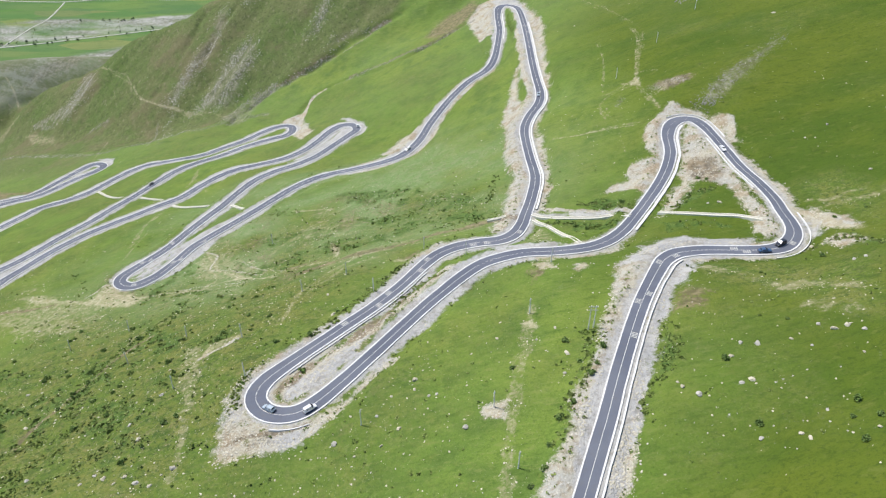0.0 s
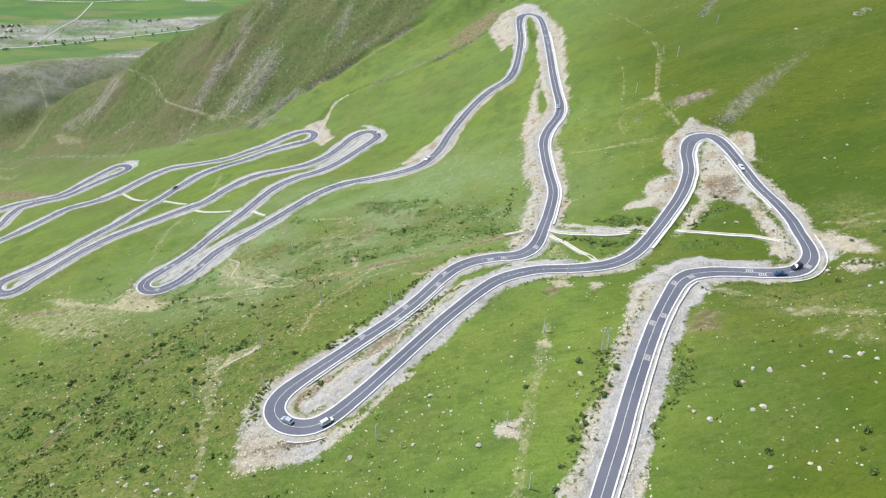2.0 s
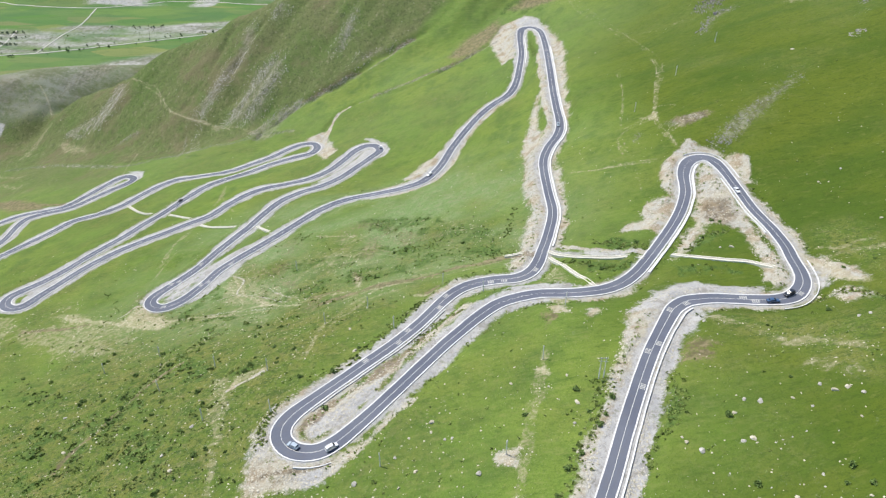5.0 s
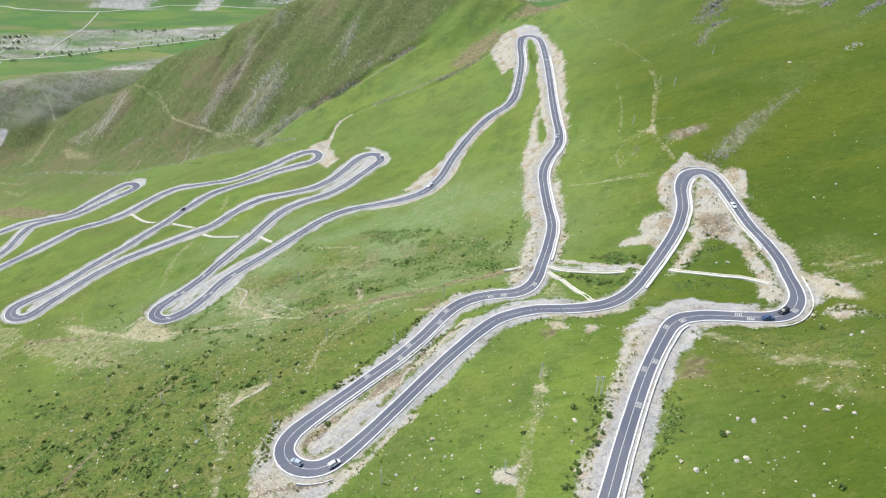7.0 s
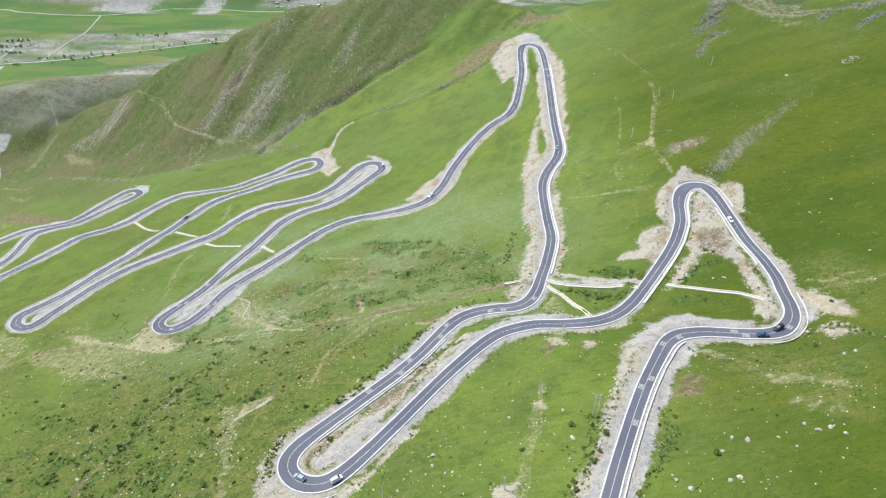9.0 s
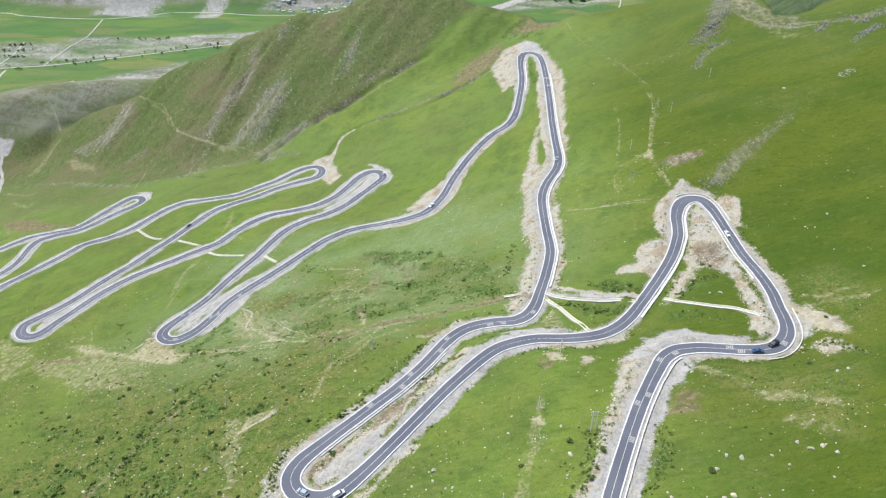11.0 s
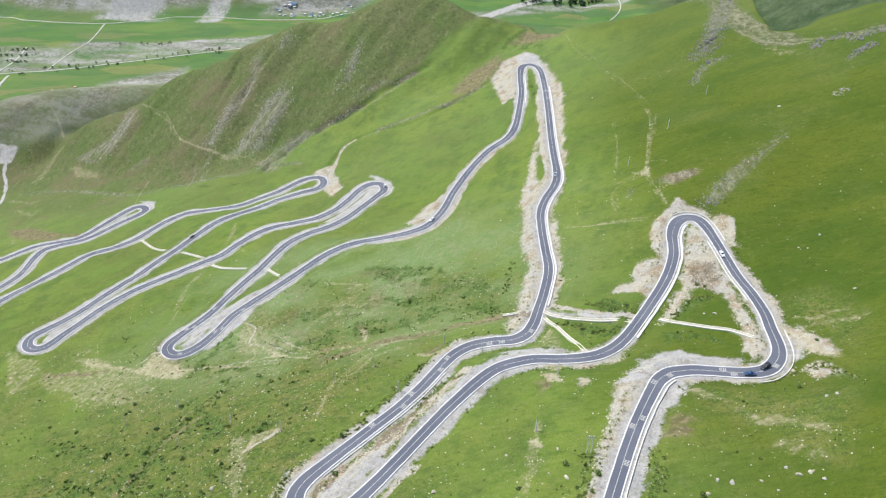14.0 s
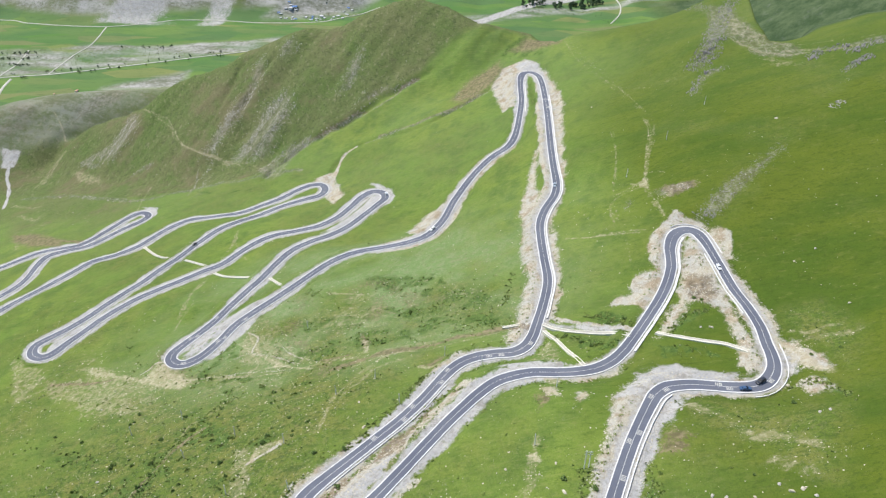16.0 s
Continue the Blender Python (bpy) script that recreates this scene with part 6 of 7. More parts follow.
crags("gully_rocks", 420, 218, (0.5, 2.0, 1.8), 2.6, m_ridge_stone, "small grey rocks along a narrow gully", [(-162.1, 660.7), (-145, 666), (-130.6, 670.4), (-113.4, 675.3), (-96, 677.3), (-79.1, 683.7), (-65.6, 696.2), (-51.3, 700.3)])
crags("gully_rocks", 360, 221, (0.5, 1.8, 1.8), 2.4, m_ridge_stone, "small pale rocks along a grassy gully", [(-85, 627.5), (-68.1, 624.4), (-51.5, 620.2), (-35.7, 623.1), (-19.9, 623.5), (-4.3, 628.9), (11.3, 636.5), (26.8, 638.4)])
crags("foot_rocks", 800, 222, (0.5, 2.2, 2.0), 7.0, m_ridge_stone, "grey rocks along the foot of the mountain", [(-535.7, 732.5), (-486.8, 713.7), (-448.6, 696.8), (-388, 659.5), (-336.2, 632), (-295.7, 640), (-254.7, 629.7), (-227.6, 620.9), (-193, 622.7), (-161.3, 611.6)])
crags("scar_rocks", 420, 223, (0.5, 2.2, 2.0), 12.0, m_pale_stone, "pale rocks on a scar of the mountain spur", [(-417.2, 813.1), (-424.3, 792.8), (-439.8, 779.1), (-472.9, 778.8)])
crags("gully_rocks", 110, 219, (0.6, 2.2, 1.8), 4.0, m_ridge_stone, "grey rocks on dark broken soil", [(20, 690), (0, 675), (-10, 650), (8, 640)])

# ---- shrubs and scrub ----
def leaf_cloud(rnd, count, radius, tall, size):
    """Small leaf blades over an uneven, open mound."""
    v, f = [], []
    lobes = [(rnd.uniform(-0.5, 0.5) * radius, rnd.uniform(-0.5, 0.5) * radius, rnd.uniform(0.5, 1.0)) for _ in range(5)]
    for _ in range(count):
        lx, ly, lh = rnd.choice(lobes)
        a, r, h = rnd.uniform(0, 2 * math.pi), radius * 0.62 * math.sqrt(rnd.random()), rnd.random() ** 0.7
        c = Vector((lx + r * math.cos(a) * (1.1 - 0.5 * h), ly + r * math.sin(a) * (1.1 - 0.5 * h), tall * lh * h))
        d = Vector((rnd.uniform(-1, 1), rnd.uniform(-1, 1), rnd.uniform(-0.2, 1))).normalized()
        e = d.orthogonal().normalized()
        e = e * math.cos(a) + d.cross(e) * math.sin(a)
        s = size * rnd.uniform(0.6, 1.4)
        k = len(v)
        v += [c - e * s * 0.5, c + d * s * 0.5, c + e * s * 0.5, c - d * s * 0.6]
        f += [(k, k + 1, k + 2), (k, k + 2, k + 3)]
    return v, f


def shrub(seed):
    rnd = random.Random(seed)
    root = new("shrub", None)
    bm = bmesh.new()
    for _ in range(6):
        a, r = rnd.uniform(0, 6.28), rnd.uniform(0.2, 0.6)
        tube(bm, (0.05 * math.cos(a), 0.05 * math.sin(a), -0.15), (r * math.cos(a), r * math.sin(a), rnd.uniform(0.5, 0.9)), 0.035, 0.012, 5)
    part("stems", bm, m_twig, root, "thin brown stems")
    v, f = leaf_cloud(rnd, 230, 1.0, 1.05, 0.30)
    me = bpy.data.meshes.new("foliage")
    me.from_pydata(v, [], f)
    part("foliage", me, m_leaf, root)
    return root


SHRUBS = [
    (21.1, 159.9), (37.5, 167.7), (78, 148), (76.9, 121.3), (97.1, 120), (93.9, 115.1), (98.2, 113.3), (91.9, 107.2),
    (46.1, 168.8), (35.6, 139.4), (44.8, 152.7), (41.9, 149.7), (49.3, 159.4), (-144.6, 230.9), (-129.8, 234.6), (-134.7, 235),
    (-142.5, 217.6), (-142.4, 213.5), (-152.7, 214.9), (-100, 176.6), (-86.9, 164.4), (-90.5, 162.5), (-116.7, 175.7), (-128.3, 172.8),
    (-157.9, 191.8), (-143.4, 188.9), (-87, 210.9), (-74.4, 216.1), (-68.6, 221.5), (-86, 216), (-60.2, 197.8), (-85.6, 221.6),
]
MORE_SHRUBS = [
    (-64.1, 171.2), (-141.7, 197.9), (-164.2, 217.3), (-137.9, 200), (-139.1, 150.8), (-162.7, 183.4), (-98.4, 146.6), (-94.5, 152.9),
    (-98, 147.7), (-101.8, 168.4), (36.1, 147.6), (31.3, 135.3), (27.2, 126.2), (39.9, 156.6), (25.6, 119.1), (21.7, 114.7),
    (-139.3, 247.9), (145.1, 228.2), (125.5, 195.9), (156.7, 229.7), (98.6, 159.9), (0.4, 308.2), (-36.5, 316.9), (-30.3, 317.6),
    (78, 270.6), (70.6, 271.4), (49.5, 264.9), (56.1, 258.3), (60.4, 254.7), (111.7, 279.2), (114.6, 276.1), (-52.5, 182), (-46.5, 196.8), (-39.7, 211.4), (-29.8, 226.1),
]
SLOPE_SHRUBS = [
    (-156.4, 220.1), (-163.2, 218), (-164.2, 215.1), (-142.4, 215.8), (-142.6, 213.6), (-146.4, 231.8), (-144.9, 231.7), (-135.6, 237.6),
    (-130.2, 234.7), (-129.1, 235.2), (-169, 251.6), (-170.1, 249.8), (-169.2, 257.7), (-139.7, 205.3), (-128.1, 187.8), (-108.7, 205),
    (-104.2, 202.8), (-87.2, 211.7), (-86.6, 215.7), (-73.9, 212.6), (-120.5, 194.1), (-121.2, 190.5), (-139.6, 194.7), (-137.9, 195.2),
    (-102, 178.1), (-98.1, 184.8), (-80.2, 173.2), (-97.8, 192.6), (-121.2, 255.9), (-120.2, 249.6), (-192.7, 240.2), (-212, 247.9),
    (-192.5, 233), (-92.9, 244.9), (-78.7, 227.5), (-90.2, 257.6), (-94.9, 256.8),
]
kinds = [shrub(k) for k in range(5)]
used = set()
rnd = random.Random(9)
for k, (x, y) in enumerate(SHRUBS + MORE_SHRUBS + SLOPE_SHRUBS):
    if sample(road_d, x, y)[0] < 6.0:
        near = np.argmin(np.hypot(ROAD[:, 0] - x, ROAD[:, 1] - y))
        side = math.copysign(6.4, (Vector((x, y)) - Vector(ROAD[near])).dot(Vector(ROAD_N[near])))
        x, y = ROAD[near] + ROAD_N[near] * side
    size = rnd.uniform(0.75, 1.5)
    m = pose(x, y, height(x, y) - 0.05, 0, 0, rnd.uniform(0, 360))
    a = k % 5
    ob = kinds[a] if a not in used else copy_thing(kinds[a], m)
    used.add(a)
    ob.matrix_basis = m @ Matrix.Diagonal((size, size, size * rnd.uniform(0.8, 1.1), 1))
    tagged(ob, "low dark green shrub growing on the grassy slope", "shrub", group="shrubs on the slope")


def tuft(seed, count):
    v, f = leaf_cloud(random.Random(seed), count, 0.5, 0.34, 0.34)
    return np.array(v), np.array(f)


tufts = [tuft(k, 12) for k in range(6)]
scatter("dwarf_scrub", 5200, 4, (-420, 330, 60, 420), lambda x, y: clear(x, y) * np.clip(0.75 * cover_at("dark", x, y) ** 1.5 + 0.06 * cover_at("rough", x, y) + 0.002 + 0.15 * np.clip(noise2(x, y, 18, 52) - 0.6, 0, 1) * (x < 60), 0, 1) * (cover_at("bank", x, y) < 0.4),
        tufts, (0.4, 1.9, 2.2), m_scrub, "dark green dwarf scrub in patches over the meadow", "scrub", 0.08)
scatter("verge_scrub", 1500, 6, (-420, 330, 60, 420), lambda x, y: np.clip(1 - np.abs(sample(road_d, x, y) - 7.5) / 2.2, 0, 1) * (0.25 + 0.5 * np.clip(noise2(x, y, 16, 53), 0, 1)) * (cover_at("gravel", x, y) < 0.6),
        tufts, (0.5, 1.8, 2.0), m_scrub, "ragged green weeds and scrub along the road banks", "scrub", 0.08)
scatter("heath_scrub", 3000, 5, (-560, 330, 300, 830), lambda x, y: clear(x, y) * cover_at("heath", x, y) * np.clip(0.10 + 0.5 * noise2(x, y, 35, 54), 0, 1) * (y < 830),
        tufts, (0.5, 1.5, 2.5), m_scrub, "dull green heath clumps on the mountain side", "scrub", 0.12)


# ragged hedges of weeds and bushes along the banks
bushes = [tuft(40 + k, 30) for k in range(5)]
for k, points in enumerate((
        [(-45.8, 198.5), (-40.4, 204.3), (-36.8, 209), (-32.4, 217.4), (-27.4, 223.3), (-24.6, 229.4), (-19.5, 237.9), (-14.6, 242.4)],
        [(44.7, 169.6), (43.7, 161.5), (40.3, 150.4), (38.5, 146.5), (34.4, 139.3), (32.8, 133.8), (29.8, 126.3)],
        [(1.8, 227.1), (-3.1, 229.6), (-11.4, 224), (-19.6, 214.1)],
        [(55.3, 616.5), (55.6, 593), (55.8, 570.2), (52.1, 558.3)],
        [(21.8, 303.6), (25.5, 320), (28.1, 332)],
        [(-65.5, 179.8), (-66.9, 170.2), (-66.8, 162.4)],
        [(69.5, 171.1), (68.5, 163), (67.4, 156.5), (63.3, 148.5), (57.1, 142.7), (53.5, 134.9)],
        [(80.9, 265), (75.1, 270.4), (69.1, 276.4), (62.2, 279.6)],
        [(96, 256.1), (102.8, 265), (109.2, 267.9), (114.1, 268.6)],
        [(45.5, 264.7), (54.5, 261), (62.9, 254.8), (69.1, 252.6)],
        [(131.6, 209.2), (135.1, 208.3), (141.2, 211.8), (140.8, 202.5), (143.2, 195.8)])):
    xs, ys = [q[0] for q in points], [q[1] for q in points]
    scatter("bank_bushes", 26 + 12 * len(points), 340 + k, (min(min(xs) * 1.4, min(xs) * 0.7) - 5, max(max(xs) * 0.7, max(xs) * 1.4) + 5, min(ys) - 4, max(ys) + 4), along(points, 2.6), bushes, (0.6, 2.0, 1.6), m_scrub, "ragged dark bushes along the edge of the bank", "bushes", 0.1)
scatter("thicket", 200, 360, (-420, -40, 60, 300), lambda x, y: clear(x, y) * cover_at("dark", x, y) ** 2 * (sample(scrubby, x, y) > 0.3),
        bushes, (1.4, 3.4, 1.8), m_scrub, "wide dark green bushes in thickets on the slope", "bushes", 0.12)

# strips of scrub that follow hollows of the slope
for k, points in enumerate((
        [(-132.4, 167.3), (-128.9, 171.0), (-124.9, 173.9), (-120.0, 177.1), (-111.2, 180.0)], [(-150.3, 165.2), (-146.3, 169.0), (-140.1, 169.4)],
        [(-137.8, 155.3), (-132.7, 158.4), (-128.3, 161.6)], [(-141.5, 202.1), (-141.3, 211.8), (-137.6, 217.2), (-134.5, 229.0), (-130.2, 234.1)],
        [(-115.1, 151.5), (-108.8, 153.8), (-103.4, 156.5), (-95.9, 156.5)], [(-141.8, 149.5), (-139.0, 150.4), (-136.2, 151.3)],
        [(-125.8, 239.5), (-123.2, 249.8), (-116.8, 256.8)], [(-134.4, 183.0), (-135.1, 191.8), (-134.2, 195.9)], [(-129.9, 143.9), (-120.9, 142.5), (-115.4, 147.2)],
        [(-37.9, 317.5), (-25.3, 317), (-12.9, 319.5)], [(-99.6, 363.7), (-85.2, 355.2)], [(-0.3, 286.6), (9.5, 284.9), (24.7, 284.8)])):
    xs, ys = [q[0] for q in points], [q[1] for q in points]
    scatter("scrub_strip", 35 + 12 * len(points), 300 + k, (min(xs) * 1.4 - 5, max(xs) * 0.9 + 5, min(ys) - 6, max(ys) + 6), along(points, 4.5), tufts, (0.5, 1.9, 1.4), m_scrub, "strip of dark green scrub along a grassy hollow", "scrub", 0.1)

scatter("grass_tussocks", 9000, 9, (-330, 300, 60, 330), lambda x, y: clear(x, y) * (1 - 0.85 * cover_at("dark_sward", x, y)) * (0.03 + 0.25 * np.clip(noise2(x, y, 22, 55) + 0.4 * noise2(x, y, 6, 56), 0, 1)) * (cover_at("bank", x, y) < 0.3) * (cover_at("gravel", x, y) < 0.3),
        [tuft(20 + k, 7) for k in range(5)], (0.25, 0.65, 1.6), m_tussock, "coarse green grass tussocks over the meadow", "grass", 0.15)


# ---- vehicles on the road ----
def loft(bm, stations):
    """A closed skin over cross-sections: (x, half width at the sill, half width at the top, bottom, top)."""
    rings = []
    for x, ws, wt, lo, hi in stations:
        mid = lo + (hi - lo) * 0.55
        half = [(ws * 0.86, lo), (ws, lo + (hi - lo) * 0.18), (ws, mid), (wt, hi - (hi - lo) * 0.06), (wt * 0.86, hi)]
        ring = [(y, z) for y, z in half] + [(-y, z) for y, z in half[::-1]]
        rings.append([bm.verts.new((x, y, z)) for y, z in ring])
    for a, b in zip(rings, rings[1:]):
        for k in range(len(a)):
            bm.faces.new((a[k], a[(k + 1) % len(a)], b[(k + 1) % len(a)], b[k]))
    bm.faces.new(rings[0][::-1])
    bm.faces.new(rings[-1])
    bmesh.ops.recalc_face_normals(bm, faces=bm.faces)


def car(name, paint, form):
    """A car that faces along +x, standing on z = 0."""
    root = new(name, None)
    if form == "van":
        length, wide, tall, nose, tail, hood = 4.4, 0.85, 1.85, 0.9, 0.15, 1.02
    elif form == "suv":
        length, wide, tall, nose, tail, hood = 4.7, 0.94, 1.72, 1.35, 0.35, 1.02
    else:
        length, wide, tall, nose, tail, hood = 4.55, 0.88, 1.46, 1.40, 0.85, 0.92
    f, r = length / 2, -length / 2
    bm = bmesh.new()
    loft(bm, [(r, wide * 0.84, wide * 0.80, 0.42, hood - 0.05), (r + 0.12, wide * 0.95, wide * 0.90, 0.26, hood), (r + 0.9, wide, wide * 0.95, 0.22, hood + 0.02), (0, wide, wide * 0.96, 0.22, hood + 0.01),
              (f - nose, wide, wide * 0.95, 0.22, hood), (f - 0.35, wide * 0.97, wide * 0.88, 0.24, hood - 0.16), (f - 0.06, wide * 0.86, wide * 0.78, 0.30, hood - 0.28), (f, wide * 0.76, wide * 0.70, 0.36, hood - 0.36)])
    body = part("body", bm, paint, root)
    bm = bmesh.new()
    loft(bm, [(r + tail - 0.10, wide * 0.88, wide * 0.80, hood - 0.04, hood + 0.08), (r + tail + (0.12 if form != "sedan" else 0.55), wide * 0.90, wide * 0.74, hood - 0.04, tall - 0.05), (r + length * 0.45, wide * 0.91, wide * 0.76, hood - 0.04, tall),
              (f - nose - 0.75, wide * 0.91, wide * 0.74, hood - 0.04, tall - 0.05), (f - nose + 0.10, wide * 0.88, wide * 0.78, hood - 0.04, hood + 0.06)])
    part("cabin", bm, paint, root)
    top = (hood + 0.10, tall - 0.14)

    def pane(label, corners):
        b = bmesh.new()
        vs = [b.verts.new(c) for c in corners]
        b.faces.new(vs)
        bmesh.ops.solidify(b, geom=b.faces[:], thickness=0.02)
        part(label, b, m_glass, root, "dark glass")
    y0, y1 = wide * 0.915, wide * 0.80
    xa, xb, xc = r + tail + 0.35, r + length * 0.47, f - nose - 0.55
    for s in (1, -1):
        pane("side_window", [(xa, s * (y0 + 0.012), top[0]), (xb - 0.06, s * (y0 + 0.012), top[0]), (xb - 0.06, s * (y1 + 0.03), top[1]), (xa + 0.12, s * (y1 + 0.02), top[1])])
        pane("side_window", [(xb + 0.06, s * (y0 + 0.012), top[0]), (xc + 0.35, s * (y0 + 0.012), top[0]), (xc, s * (y1 + 0.02), top[1]), (xb + 0.06, s * (y1 + 0.03), top[1])])
    pane("windscreen", [(f - nose + 0.06, -wide * 0.74, hood + 0.09), (f - nose + 0.06, wide * 0.74, hood + 0.09), (f - nose - 0.68, wide * 0.66, tall - 0.08), (f - nose - 0.68, -wide * 0.66, tall - 0.08)])
    rear = r + tail + (0.06 if form != "sedan" else 0.48)
    pane("rear_window", [(r + tail - 0.07, -wide * 0.70, hood + 0.12), (r + tail - 0.07, wide * 0.70, hood + 0.12), (rear, wide * 0.62, tall - 0.12), (rear, -wide * 0.62, tall - 0.12)])
    for x in (r + 0.85, f - 0.88):
        for s in (1, -1):
            bm = bmesh.new()
            tube(bm, (x, s * (wide - 0.21), 0.33), (x, s * (wide + 0.01), 0.33), 0.33, 0.33, 18)
            wheel = part("wheel", bm, m_tyre, root, "black rubber tyre")
            bm = bmesh.new()
            tube(bm, (x, s * (wide - 0.02), 0.33), (x, s * (wide + 0.025), 0.33), 0.20, 0.17, 14)
            part("rim", bm, m_rim, wheel, "bright metal rim")
    for s in (1, -1):
        bm = bmesh.new()
        box(bm, (f - 0.20, s * wide * 0.62 - 0.15, hood - 0.46), (f - 0.015, s * wide * 0.62 + 0.15, hood - 0.30), 0.02)
        part("headlight", bm, m_lamp, root, "clear headlight")
        bm = bmesh.new()
        box(bm, (r + 0.0, s * wide * 0.70 - 0.10, hood - 0.36), (r + 0.14, s * wide * 0.70 + 0.10, hood - 0.12), 0.02)
        part("tail_light", bm, m_tail, root, "red tail light")
        bm = bmesh.new()
        box(bm, (f - nose - 0.18, s * (wide + 0.02) - 0.08, hood + 0.02), (f - nose - 0.02, s * (wide + 0.02) + 0.08, hood + 0.16), 0.03)
        part("mirror", bm, paint, root)
    for x0, x1 in ((r - 0.03, r + 0.14), (f - 0.16, f + 0.03)):
        bm = bmesh.new()
        box(bm, (x0, -wide * 0.78, 0.30), (x1, wide * 0.78, 0.50), 0.03)
        part("bumper", bm, m_trim, root, "dark plastic bumper")
    return root


for name, paint, form, step, side, label in (
        ("minivan", m_white_car, "van", 283, -1, "white minivan driving round a hairpin bend"),
        ("offroad_car", m_silver_car, "suv", 290, 1, "silver-blue off-road car on the hairpin bend"),
        ("small_car", m_blue_car, "sedan", 87, 1, "blue car on the asphalt before the bend"),
        ("offroad_car", m_dark_car, "suv", 91, -1, "dark off-road car coming out of the bend"),
        ("small_car", m_white_car, "sedan", 135, -1, "white car on the road below the hairpin"),
        ("small_car", m_silver_car, "sedan", 445, -1, "silver car on the long upper stretch of road"),
        ("small_car", m_white_car, "sedan", 684, 1, "white car on the descending stretch of road"),
        ("minivan", m_white_car, "van", 906, 1, "white van in a distant hairpin bend"),
        ("small_car", m_dark_car, "sedan", 1136, -1, "dark car on a distant stretch of road")):
    ob = tagged(car(name, paint, form), label, "car")
    d = ROAD_T[step] * side
    z0, z1 = ROAD_Z[step - 1], ROAD_Z[step + 1]
    p = ROAD[step] + ROAD_N[step] * side * 1.2
    ob.matrix_basis = pose(p[0], p[1], ROAD_Z[step] + 0.012, 0, -math.degrees(math.atan2((z1 - z0) * side, 4.0)), math.degrees(math.atan2(d[1], d[0])))


# ---- the valley: roads, village and trees ----
def lane(name, points, width, mat, label):
    line = glide(points, 8.0)
    t = np.gradient(line, axis=0)
    t /= np.linalg.norm(t, axis=1)[:, None]
    n = np.stack([t[:, 1], -t[:, 0]], -1)
    offs = np.array([-0.5, -0.46, 0.46, 0.5]) * width
    x, y = line[:, :1] + n[:, :1] * offs, line[:, 1:] + n[:, 1:] * offs
    z = smooth(sample(GZ, line[:, 0], line[:, 1]), 1.2)[:, None] + np.array([-0.5, 0.45, 0.45, -0.5])
    ob = part(name, sheet(name, x, y, z), mat, None)
    return tagged(ob, label, "road", kind="structure")


lane("valley_road", [(-1300, 1040), (-1000, 1085), (-790, 1134), (-702, 1152), (-572, 1196), (-418, 1253), (-300, 1290), (-100, 1352)], 3.6, m_dust, "pale straight road along the valley floor")
lane("foot_road", [(-1200, 1420), (-934, 1400), (-854, 1378), (-704, 1366), (-594, 1400), (-500, 1408), (-392, 1406), (-300, 1420), (-243, 1455), (-150, 1500)], 2.8, m_dust, "pale road along the foot of the far mountain")
lane("field_track", [(-704, 1364), (-697, 1276), (-708, 1230), (-715, 1150)], 2.8, m_dust, "pale track across the fields")
lane("field_track", [(-800, 1250), (-790, 1190), (-795, 1136)], 2.8, m_dust, "pale track through the river flats")
lane("side_road", [(-770, 1130), (-762, 1080), (-735, 1010), (-706, 960), (-690, 900), (-680, 850)], 5.0, m_dust, "wide pale road along the river bank")
lane("field_track", [(273, 1414), (300, 1470), (307, 1533), (290, 1620)], 2.6, m_dust, "winding pale track between the fields")


def house(roof_mat, wide, deep, tall):
    root = new("house", None)
    bm = bmesh.new()
    box(bm, (-wide / 2, -deep / 2, -1.5), (wide / 2, deep / 2, tall))
    part("wall", bm, m_wall, root)
    bm = bmesh.new()
    ridge = tall + deep * 0.12
    for s in (1, -1):
        q = [bm.verts.new(c) for c in ((-wide / 2 - 0.6, s * (deep / 2 + 0.7), tall - 0.15), (wide / 2 + 0.6, s * (deep / 2 + 0.7), tall - 0.15), (wide / 2 + 0.6, 0, ridge), (-wide / 2 - 0.6, 0, ridge))]
        bm.faces.new(q)
    bmesh.ops.remove_doubles(bm, verts=bm.verts, dist=0.01)
    bmesh.ops.solidify(bm, geom=bm.faces[:], thickness=0.3)
    part("roof", bm, roof_mat, root, "sheet metal roof")
    for k in range(3):
        bm = bmesh.new()
        x = (k - 1) * wide * 0.3
        box(bm, (x - 0.8, -deep / 2 - 0.05, 1.0), (x + 0.8, -deep / 2 + 0.02, 2.6))
        part("window", bm, m_pane, root, "dark window pane")
    bm = bmesh.new()
    box(bm, (wide * 0.42 - 0.6, -deep / 2 - 0.06, -0.2), (wide * 0.42 + 0.5, -deep / 2 + 0.02, 2.2))
    part("door", bm, m_trim, root, "dark door")
    return root


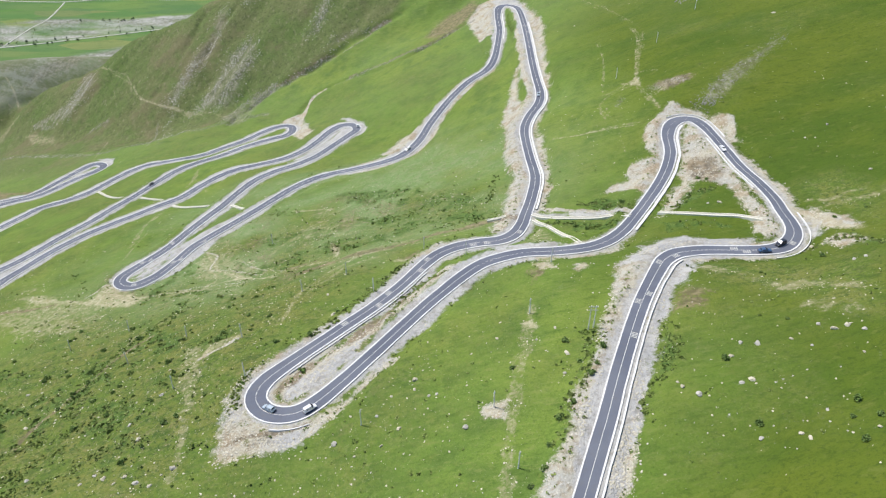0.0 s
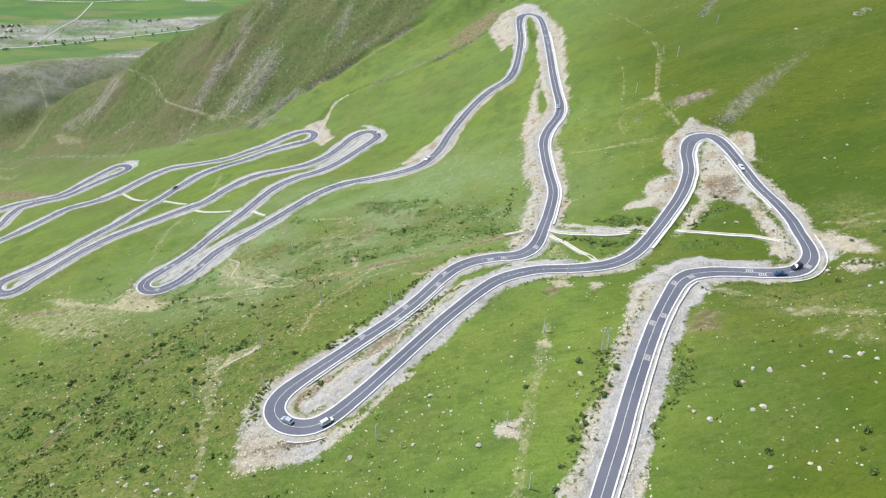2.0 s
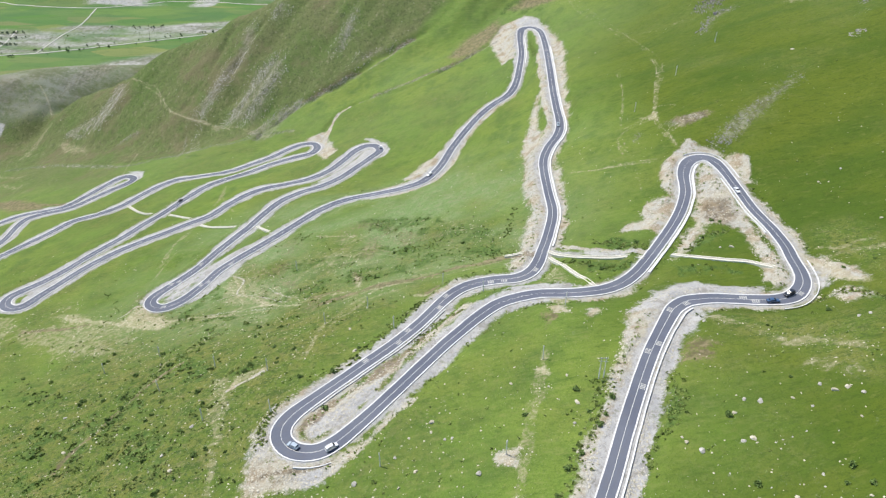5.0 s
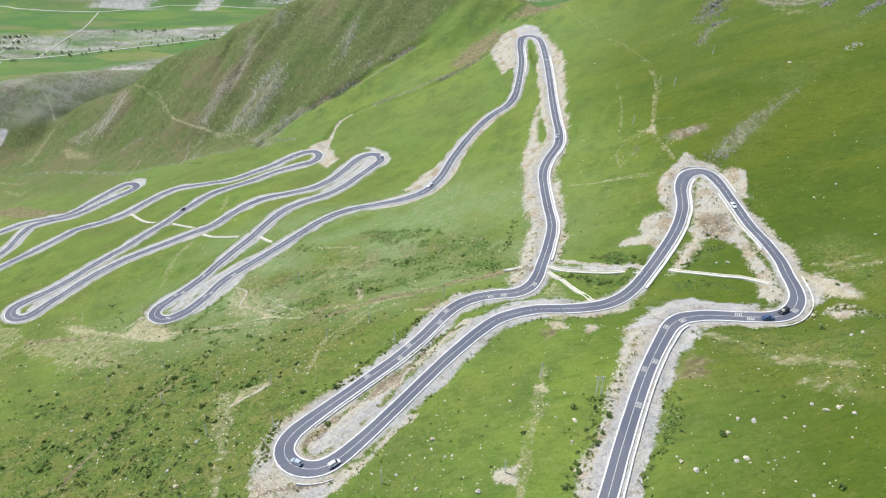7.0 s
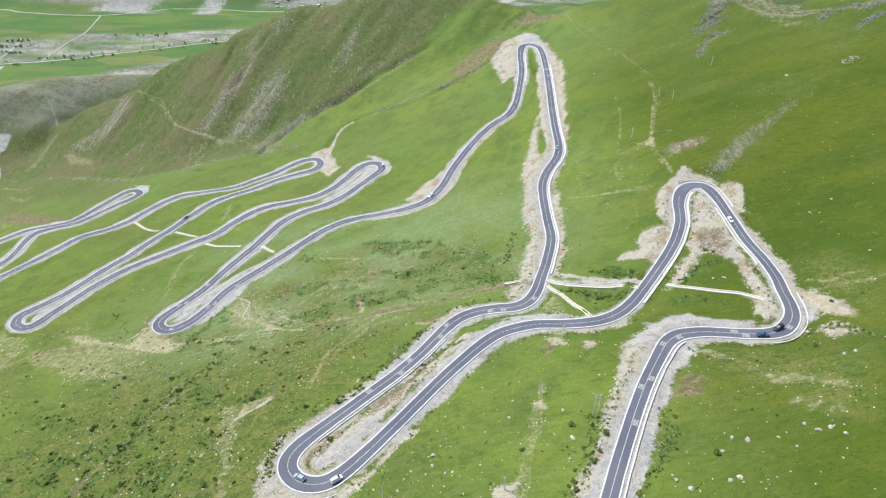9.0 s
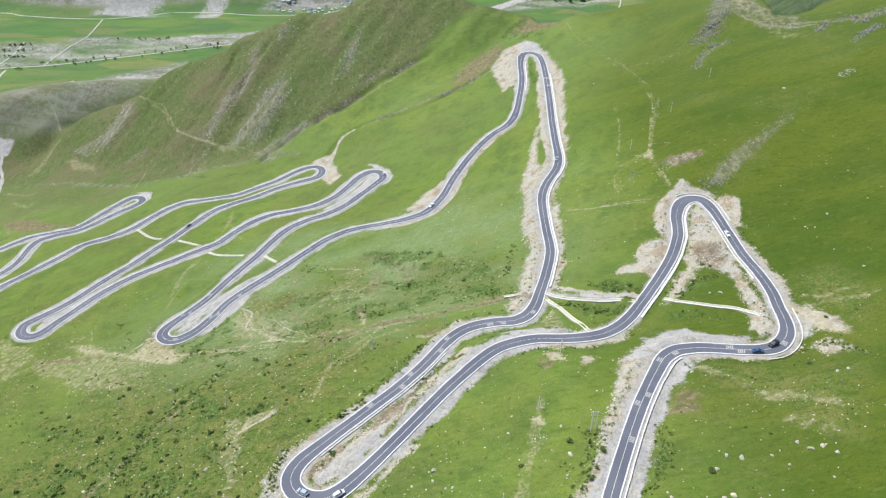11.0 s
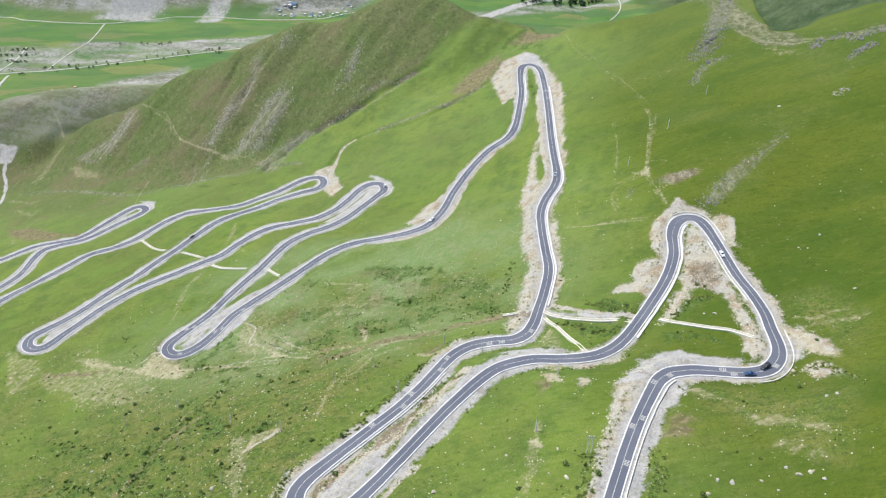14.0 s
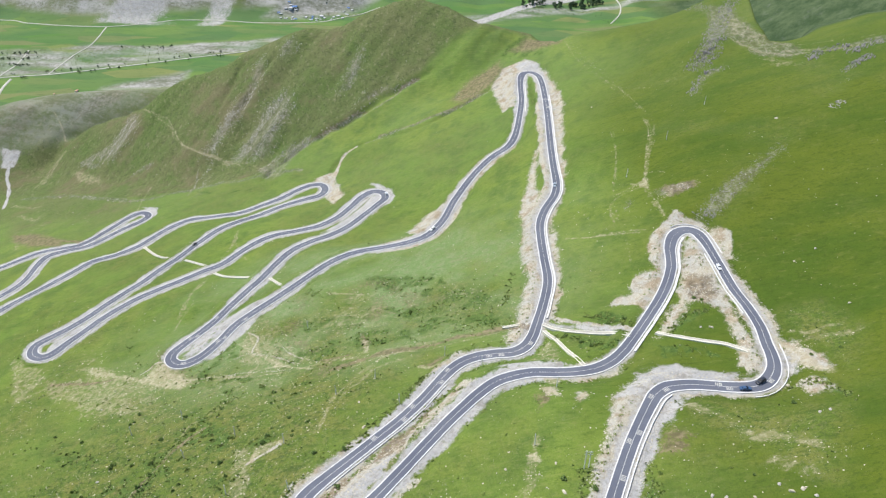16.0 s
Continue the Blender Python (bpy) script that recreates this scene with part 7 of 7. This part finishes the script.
rnd = random.Random(21)
plans = [(m_blue_roof, 18, 11, 3.4), (m_grey_roof, 22, 12, 3.6), (m_red_roof, 10, 6, 3.0), (m_grey_roof, 13, 11, 4.0)]
models = [house(*q) for q in plans]
words = ("white house under a blue sheet roof in the valley village", "long pale house with a grey roof in the valley village", "small white house with a red roof in the valley", "pale square house with a grey roof in the valley")
placed = set()
SITES = [(-637.6, 1086.4), (-669.9, 1075.6)] + [(rnd.uniform(-385, -250), rnd.uniform(1424, 1475)) for _ in range(16)] + [(rnd.uniform(-60, 60), rnd.uniform(1545, 1600)) for _ in range(12)] + [(-378.1, 1429.3), (-368.4, 1428.9), (-356, 1434.9), (-348.5, 1430), (-329.8, 1440.1), (-317.2, 1445.6), (-308.1, 1437.7), (-293.3, 1442.6), (-299.5, 1432.8), (-372.8, 1455.7), (-363.2, 1455.9), (-353.3, 1459), (-258.7, 1473.6), (-250.3, 1485.8), (-241.9, 1480.6), (-572, 978), (-560, 982), (-240, 1530),
         (70, 1560), (95, 1580), (120, 1600), (150, 1590), (-10, 1540), (20, 1552), (45, 1590), (190, 1610), (220, 1590), (330, 1600), (-35, 1570), (5, 1600)]
for k, (x, y) in enumerate(SITES):
    a = 2 if y < 1100 else rnd.choice((0, 1, 1, 3, 3))
    m = pose(x, y, height(x, y), 0, 0, rnd.choice((0, 12, -20, 80))) @ Matrix.Diagonal((0.55, 0.55, 0.55, 1))
    if a in placed:
        ob = copy_thing(models[a], m)
    else:
        ob = models[a]
        ob.matrix_basis = m
        placed.add(a)
    tagged(ob, words[a], "house", group="houses of the valley village")
for a, ob in enumerate(models):
    if a not in placed:
        ob.matrix_basis = pose(-300 + 20 * a, 1500, height(-300 + 20 * a, 1500))
        tagged(ob, words[a], "house", group="houses of the valley village")


def tree(seed):
    """A small valley tree: tapered trunk, limbs and an open crown of leaf clumps."""
    rnd = random.Random(seed)
    root = new("tree", None)
    bm = bmesh.new()
    tube(bm, (0, 0, -0.5), (0.1, 0.05, 4.0), 0.28, 0.16, 7)
    for _ in range(5):
        a = rnd.uniform(0, 6.28)
        tube(bm, (0.08, 0.03, rnd.uniform(2.0, 3.8)), (1.6 * math.cos(a), 1.6 * math.sin(a), rnd.uniform(4.4, 6.5)), 0.10, 0.03, 5)
    part("trunk", bm, m_twig, root, "brown trunk and limbs")
    v, f = [], []
    for _ in range(9):
        a, r, h = rnd.uniform(0, 6.28), rnd.uniform(0.2, 1.9), rnd.uniform(1.6, 6.4)
        q, g = leaf_cloud(rnd, 40, 1.9, 2.3, 1.0)
        k = len(v)
        v += [p + Vector((r * math.cos(a), r * math.sin(a), h)) for p in q]
        f += [tuple(i + k for i in t) for t in g]
    me = bpy.data.meshes.new("crown")
    me.from_pydata(v, [], f)
    part("crown", me, m_tree, root, "dark green open crown")
    return root


grove = [tree(k) for k in range(4)]
spots = []
for k in range(44):
    x = rnd.uniform(-780, -430)
    spots.append((x, float(np.interp(x, [-790, -702, -572, -418], [1134, 1152, 1196, 1253])) + rnd.choice((-9, 9)) + rnd.uniform(-2, 2)))
for k in range(90):
    x, row = rnd.uniform(-900, -765), rnd.choice((1178, 1206, 1232))
    spots.append((x, row + 0.1 * (x + 830) + rnd.uniform(-3, 3)))
for k in range(14):
    spots.append((rnd.uniform(-640, -540), rnd.uniform(1262, 1276)))
for k in range(60):
    a = rnd.uniform(0, 1)
    spots.append((110 + 170 * a + rnd.uniform(-15, 15), 1492 + 45 * a + rnd.uniform(-14, 14)))
standing = set()
for k, (x, y) in enumerate(spots):
    size = rnd.uniform(0.38, 0.70) * (2.1 if x > 0 else 0.85)
    m = pose(x, y, height(x, y) - 0.1, 0, 0, rnd.uniform(0, 360))
    a = k % 4
    ob = copy_thing(grove[a], m) if a in standing else grove[a]
    standing.add(a)
    ob.matrix_basis = m @ Matrix.Diagonal((size, size, size, 1))
    tagged(ob, "dark green broad tree on the valley floor", "tree", group="trees of the valley floor")

scatter("river_bushes", 1800, 7, (-1500, 700, 1040, 1500), lambda x, y: np.clip(sample(river, x, y), 0, 1) * np.clip(0.3 + noise2(x, y * 3.0, 40, 61), 0, 1),
        tufts, (1.2, 2.8, 2.0), m_scrub, "low dark bushes on the river flats", "bushes", 0.08)
scatter("village_bushes", 260, 8, (-400, 900, 1420, 1640), lambda x, y: np.clip(noise2(x, y, 60, 62), 0, 1) * 0.5,
        tufts, (2.0, 5.0, 2.0), m_tree, "dark bushes round the village and fields", "bushes", 0.08)
